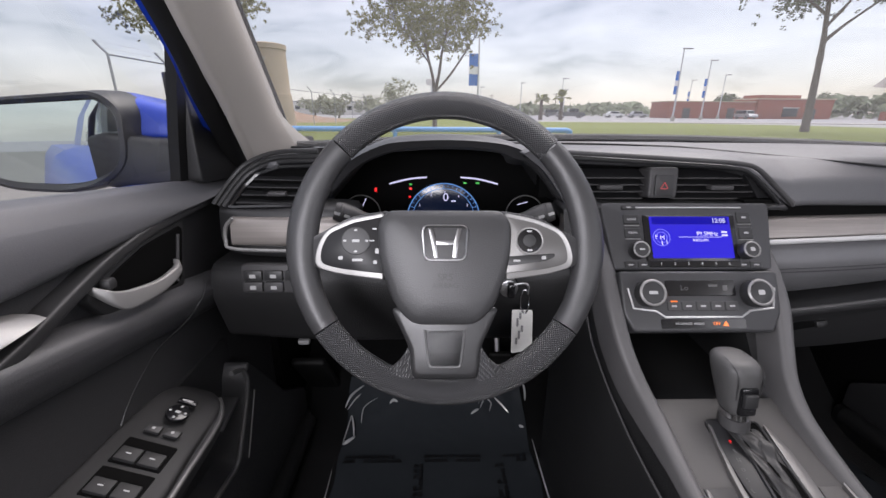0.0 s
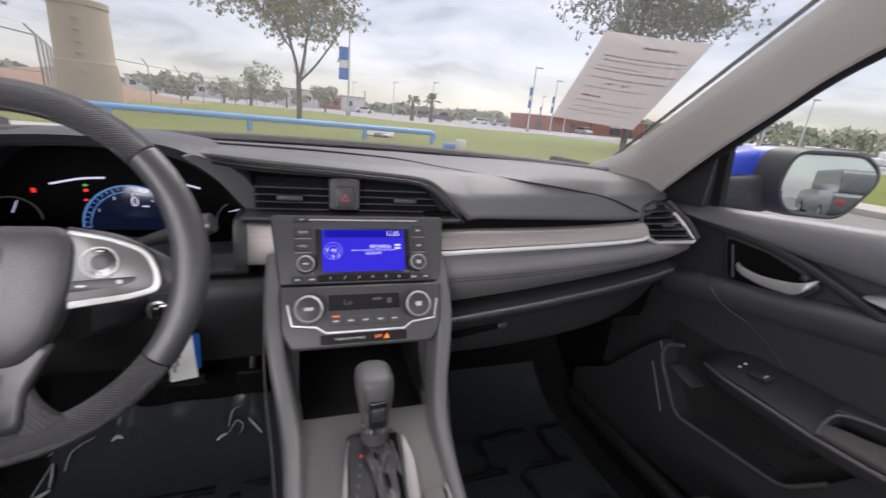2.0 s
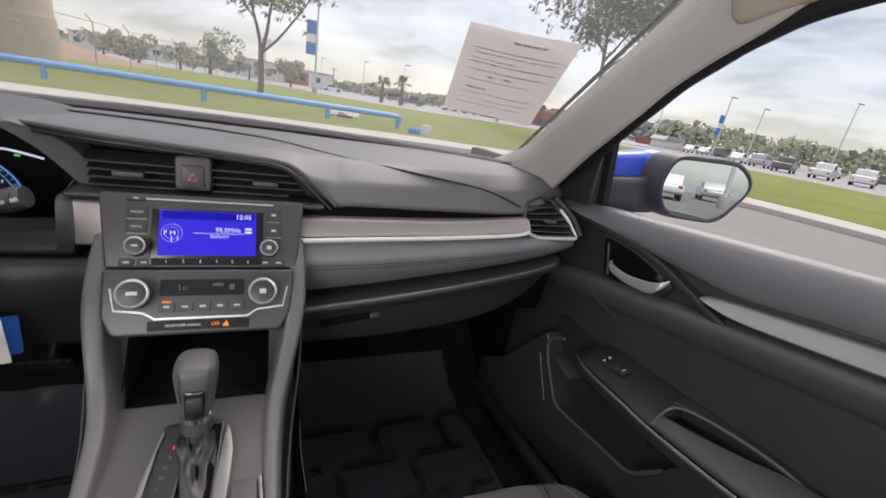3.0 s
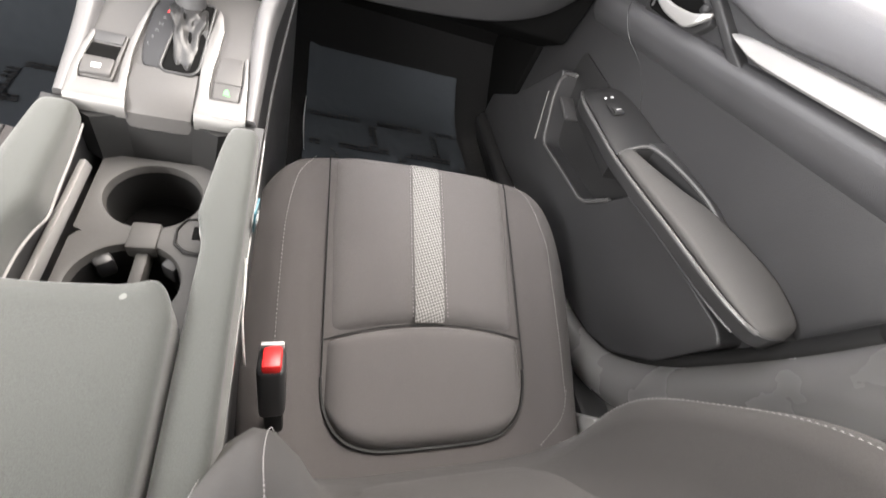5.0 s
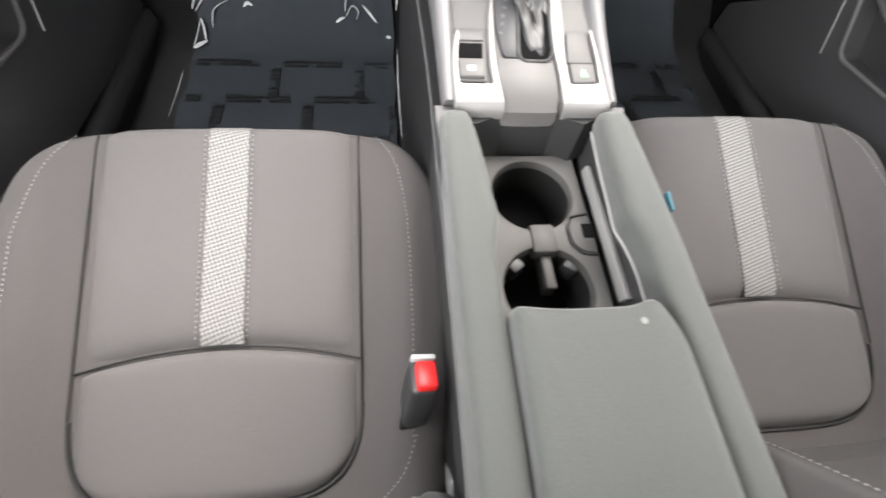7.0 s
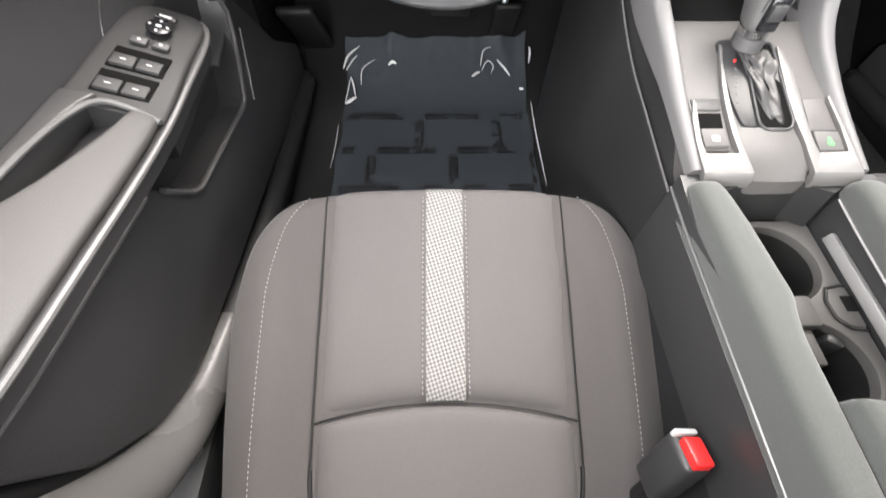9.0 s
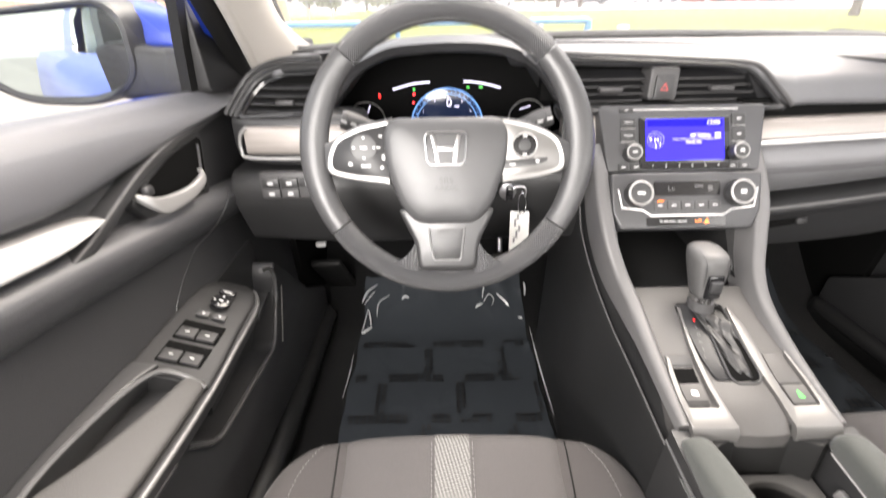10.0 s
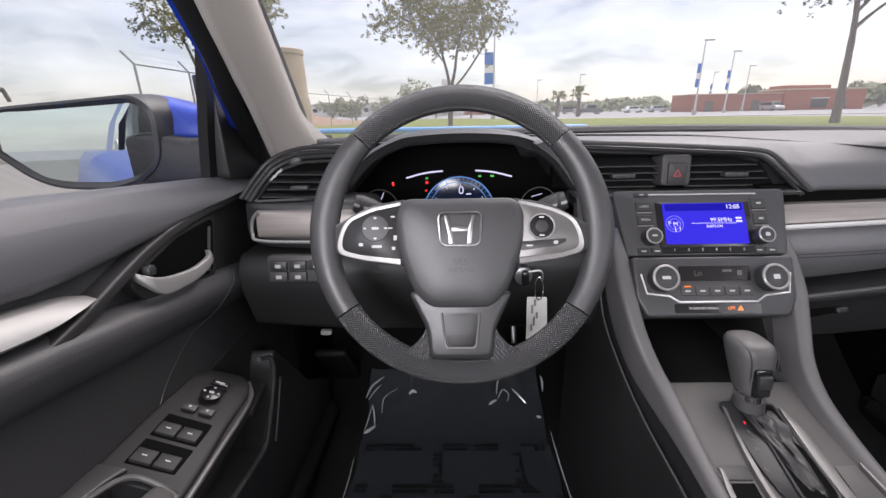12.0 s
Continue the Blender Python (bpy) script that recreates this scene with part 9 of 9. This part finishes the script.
for k, (x, y, w, h, mat) in enumerate(((-1, 120, 10, 4, BUILDING_WHITE), (8, 130, 7, 3.2, BRICK), (96, 130, 16, 4.5, BUILDING_WHITE), (12, 112, 5, 3.4, BUILDING_WHITE), (-30, 130, 22, 3.5, BUILDING_WHITE))):
    b = thing("far_building", "low pale far building with flat roof" if mat is BUILDING_WHITE else "small brick far building with flat roof", "building", (x, y, 0), "far buildings")
    part("wall", box(bmesh.new(), (x, y, h / 2), (w, 6, h), bev=0.05), mat, b)
    part("roof", box(bmesh.new(), (x, y, h + 0.1), (w + 0.6, 6.6, 0.25), bev=0.03), GALV, b)
    for q in range(int(w // 3)):
        part("window", box(bmesh.new(), (x - w / 2 + 1.5 + 3 * q, y - 3.02, h * 0.55), (1.3, 0.12, 1.1), bev=0.01), DARK_GLASS, b)
sign = thing("sign_tower", "thin white sign on a tall pole", "sign", (-0.5, 118, 0))
part("pole", cyl(bmesh.new(), pose(-0.5, 118, 0), 0.25, 8, 10), POLE, sign)
part("board", box(bmesh.new(), (-0.5, 117.8, 8.5), (3, 0.3, 1.6), bev=0.05), BUILDING_WHITE, sign)


# trees and a low wall beyond the brick building
for k, (x, y, rx, rz) in enumerate(((104, 112, 5.0, 6.4), (112, 112, 5.5, 6.2), (122, 114, 6.0, 6.8), (134, 112, 7.0, 8.6), (146, 108, 7.0, 9.4), (79, 112, 4.5, 6.0))):
    bush((x, y, 0), (rx, rx * 0.8, rz), 60 + k, 2200, "dark green far tree beside the brick building", LEAF_DARK, 0.36)
low = thing("low_brick_wall", "low brick wall across the street", "wall", (89, 80, 0))
part("wall", box(bmesh.new(), (89, 80, 0.8), (9, 0.4, 1.6), bev=0.03), BRICK, low)
shed = thing("small_shed", "small white shed with a grey roof", "shed", (71.5, 60, 0))
part("wall", box(bmesh.new(), (71.5, 60, 0.8), (5.2, 3.0, 1.6), bev=0.03), BUILDING_WHITE, shed)
part("roof", prism(bmesh.new(), [(-2.9, 0), (2.9, 0), (2.2, 0.7), (-2.2, 0.7)], axes((71.5, 61.8, 1.6), (1, 0, 0), (0, 0, 1)), 3.6, 0.02), GALV, shed)

# parked vehicles
def vehicle(kind, paint, at, turn, label):
    o = thing("parked_car" if kind != "pickup" else "pickup_truck", label, "car" if kind != "pickup" else "pickup truck", (0, 0, 0), "parked vehicles")
    L, W, H, hood, roof0, roof1, belt = {"sedan": (4.6, 1.8, 1.45, 1.1, 1.5, 3.4, 0.92), "suv": (4.7, 1.9, 1.75, 1.1, 1.3, 4.5, 1.08), "pickup": (5.6, 1.95, 1.85, 1.25, 1.6, 3.3, 1.15)}[kind]
    side = [(0.0, 0.45), (0.05, 0.80), (hood * 0.3, belt - 0.08), (hood, belt), (L - (0.1 if kind != "sedan" else 0.5), belt), (L, belt - 0.1), (L, 0.45), (L - 0.3, 0.35), (0.3, 0.35)]
    M = Matrix(((1, 0, 0, -L / 2), (0, 0, -1, W / 2), (0, 1, 0, 0), (0, 0, 0, 1)))
    bm = prism(bmesh.new(), rpoly([(x, z) for x, z in side][::-1], 0.12, 3), M, W, 0.08, 2)
    part("body", bm, paint, o, sharp=40)
    cab = [(hood, belt - 0.03), (roof0, H), (roof1, H), (roof1 + (0.45 if kind == "sedan" else 0.12), belt - 0.03)]
    MC = Matrix(((1, 0, 0, -L / 2), (0, 0, -1, W / 2 - 0.12), (0, 1, 0, 0), (0, 0, 0, 1)))
    part("roof", prism(bmesh.new(), rpoly(cab[::-1], 0.12, 3), MC, W - 0.24, 0.06, 2), paint, o, sharp=40)
    glass = [(hood + 0.22, belt + 0.02), (roof0 + 0.08, H - 0.09), (roof1 - 0.08, H - 0.09), (roof1 + 0.1, belt + 0.02)]
    MG = Matrix(((1, 0, 0, -L / 2), (0, 0, -1, W / 2 - 0.112), (0, 1, 0, 0), (0, 0, 0, 1)))
    part("side_windows", prism(bmesh.new(), rpoly(glass[::-1], 0.06, 2), MG, W - 0.224, 0.0), DARK_GLASS, o)
    part("windscreen", prism(bmesh.new(), rrect(W - 0.45, math.hypot(roof0 - hood, H - belt) * 0.8, 0.05, 2), axes((hood - L / 2 + (roof0 - hood) * 0.46 - 0.03, 0, belt + (H - belt) * 0.48), (0, -1, 0), (roof0 - hood, 0, H - belt)), 0.02, 0), DARK_GLASS, o)
    if kind == "pickup":
        part("bed", box(bmesh.new(), (L / 2 - 1.0, 0, belt - 0.02), (1.7, W - 0.3, 0.10), bev=0.02), DARK_GLASS, o)
    for x in (0.95, L - 1.0):
        for s in (-1, 1):
            w = part("wheel", cyl(bmesh.new(), pose(x - L / 2, s * (W / 2 - 0.10) + 0.11, 0.34, 90), 0.34, 0.22, 20, 0.03), RUBBER, o)
            part("rim", cyl(bmesh.new(), pose(x - L / 2, s * (W / 2 - 0.10) + 0.12, 0.34, 90), 0.21, 0.24, 14, 0.01), GALV, w)
    for s in (-1, 1):
        part("headlight", box(bmesh.new(), (-L / 2 + 0.03, s * (W / 2 - 0.3), 0.72), (0.08, 0.38, 0.14), bev=0.03), BUILDING_WHITE, o)
        part("tail_light", box(bmesh.new(), (L / 2 - 0.02, s * (W / 2 - 0.2), 0.78), (0.06, 0.24, 0.16), bev=0.02), RED_PAINT, o)
    o.matrix_basis = Matrix.Translation(at) @ pose(0, 0, 0, 0, 0, turn)
    return o


first = {}
PARKED = [("pickup", WHITE_PAINT, (60.5, 24.6), 200), ("pickup", WHITE_PAINT, (59.6, 28.0), 198), ("pickup", GREY_PAINT, (58.6, 31.6), 202), ("suv", SILVER_PAINT, (62, 36.5), 200), ("sedan", WHITE_PAINT, (65, 41.5), 200), ("suv", GREY_PAINT, (69, 47), 200), ("sedan", SILVER_PAINT, (72, 52), 200), ("sedan", WHITE_PAINT, (76, 58), 200), ("pickup", WHITE_PAINT, (62, 20.6), 200), ("suv", SILVER_PAINT, (66, 90), 90), ("pickup", GREY_PAINT, (28, 88), 180), ("sedan", WHITE_PAINT, (42, 100), 180), ("sedan", SILVER_PAINT, (48, 101), 175), ("suv", GREY_PAINT, (30, 108), 180), ("sedan", WHITE_PAINT, (14, 105), 180), ("sedan", RED_PAINT, (84, 26), 200), ("suv", WHITE_PAINT, (88, 40), 200), ("suv", GREY_PAINT, (90, 34), 200), ("sedan", SILVER_PAINT, (86, 52), 200), ("suv", GREY_PAINT, (5.6, -17), 90), ("sedan", WHITE_PAINT, (2.0, -27), 90), ("suv", SILVER_PAINT, (9.5, -30), 90), ("sedan", SILVER_PAINT, (5.5, -36), 90), ("sedan", WHITE_PAINT, (12.5, -38), 90)]
for kind, paint, (x, y), turn in PARKED:
    key_ = (kind, paint.name)
    colour = paint.name.replace(" car paint", "")
    if key_ in first:
        copy_thing(first[key_], Matrix.Translation((x, y, 0)) @ pose(0, 0, 0, 0, 0, turn))
    else:
        first[key_] = vehicle(kind, paint, (x, y, 0), turn, f"{colour} parked {kind} on the far lot")
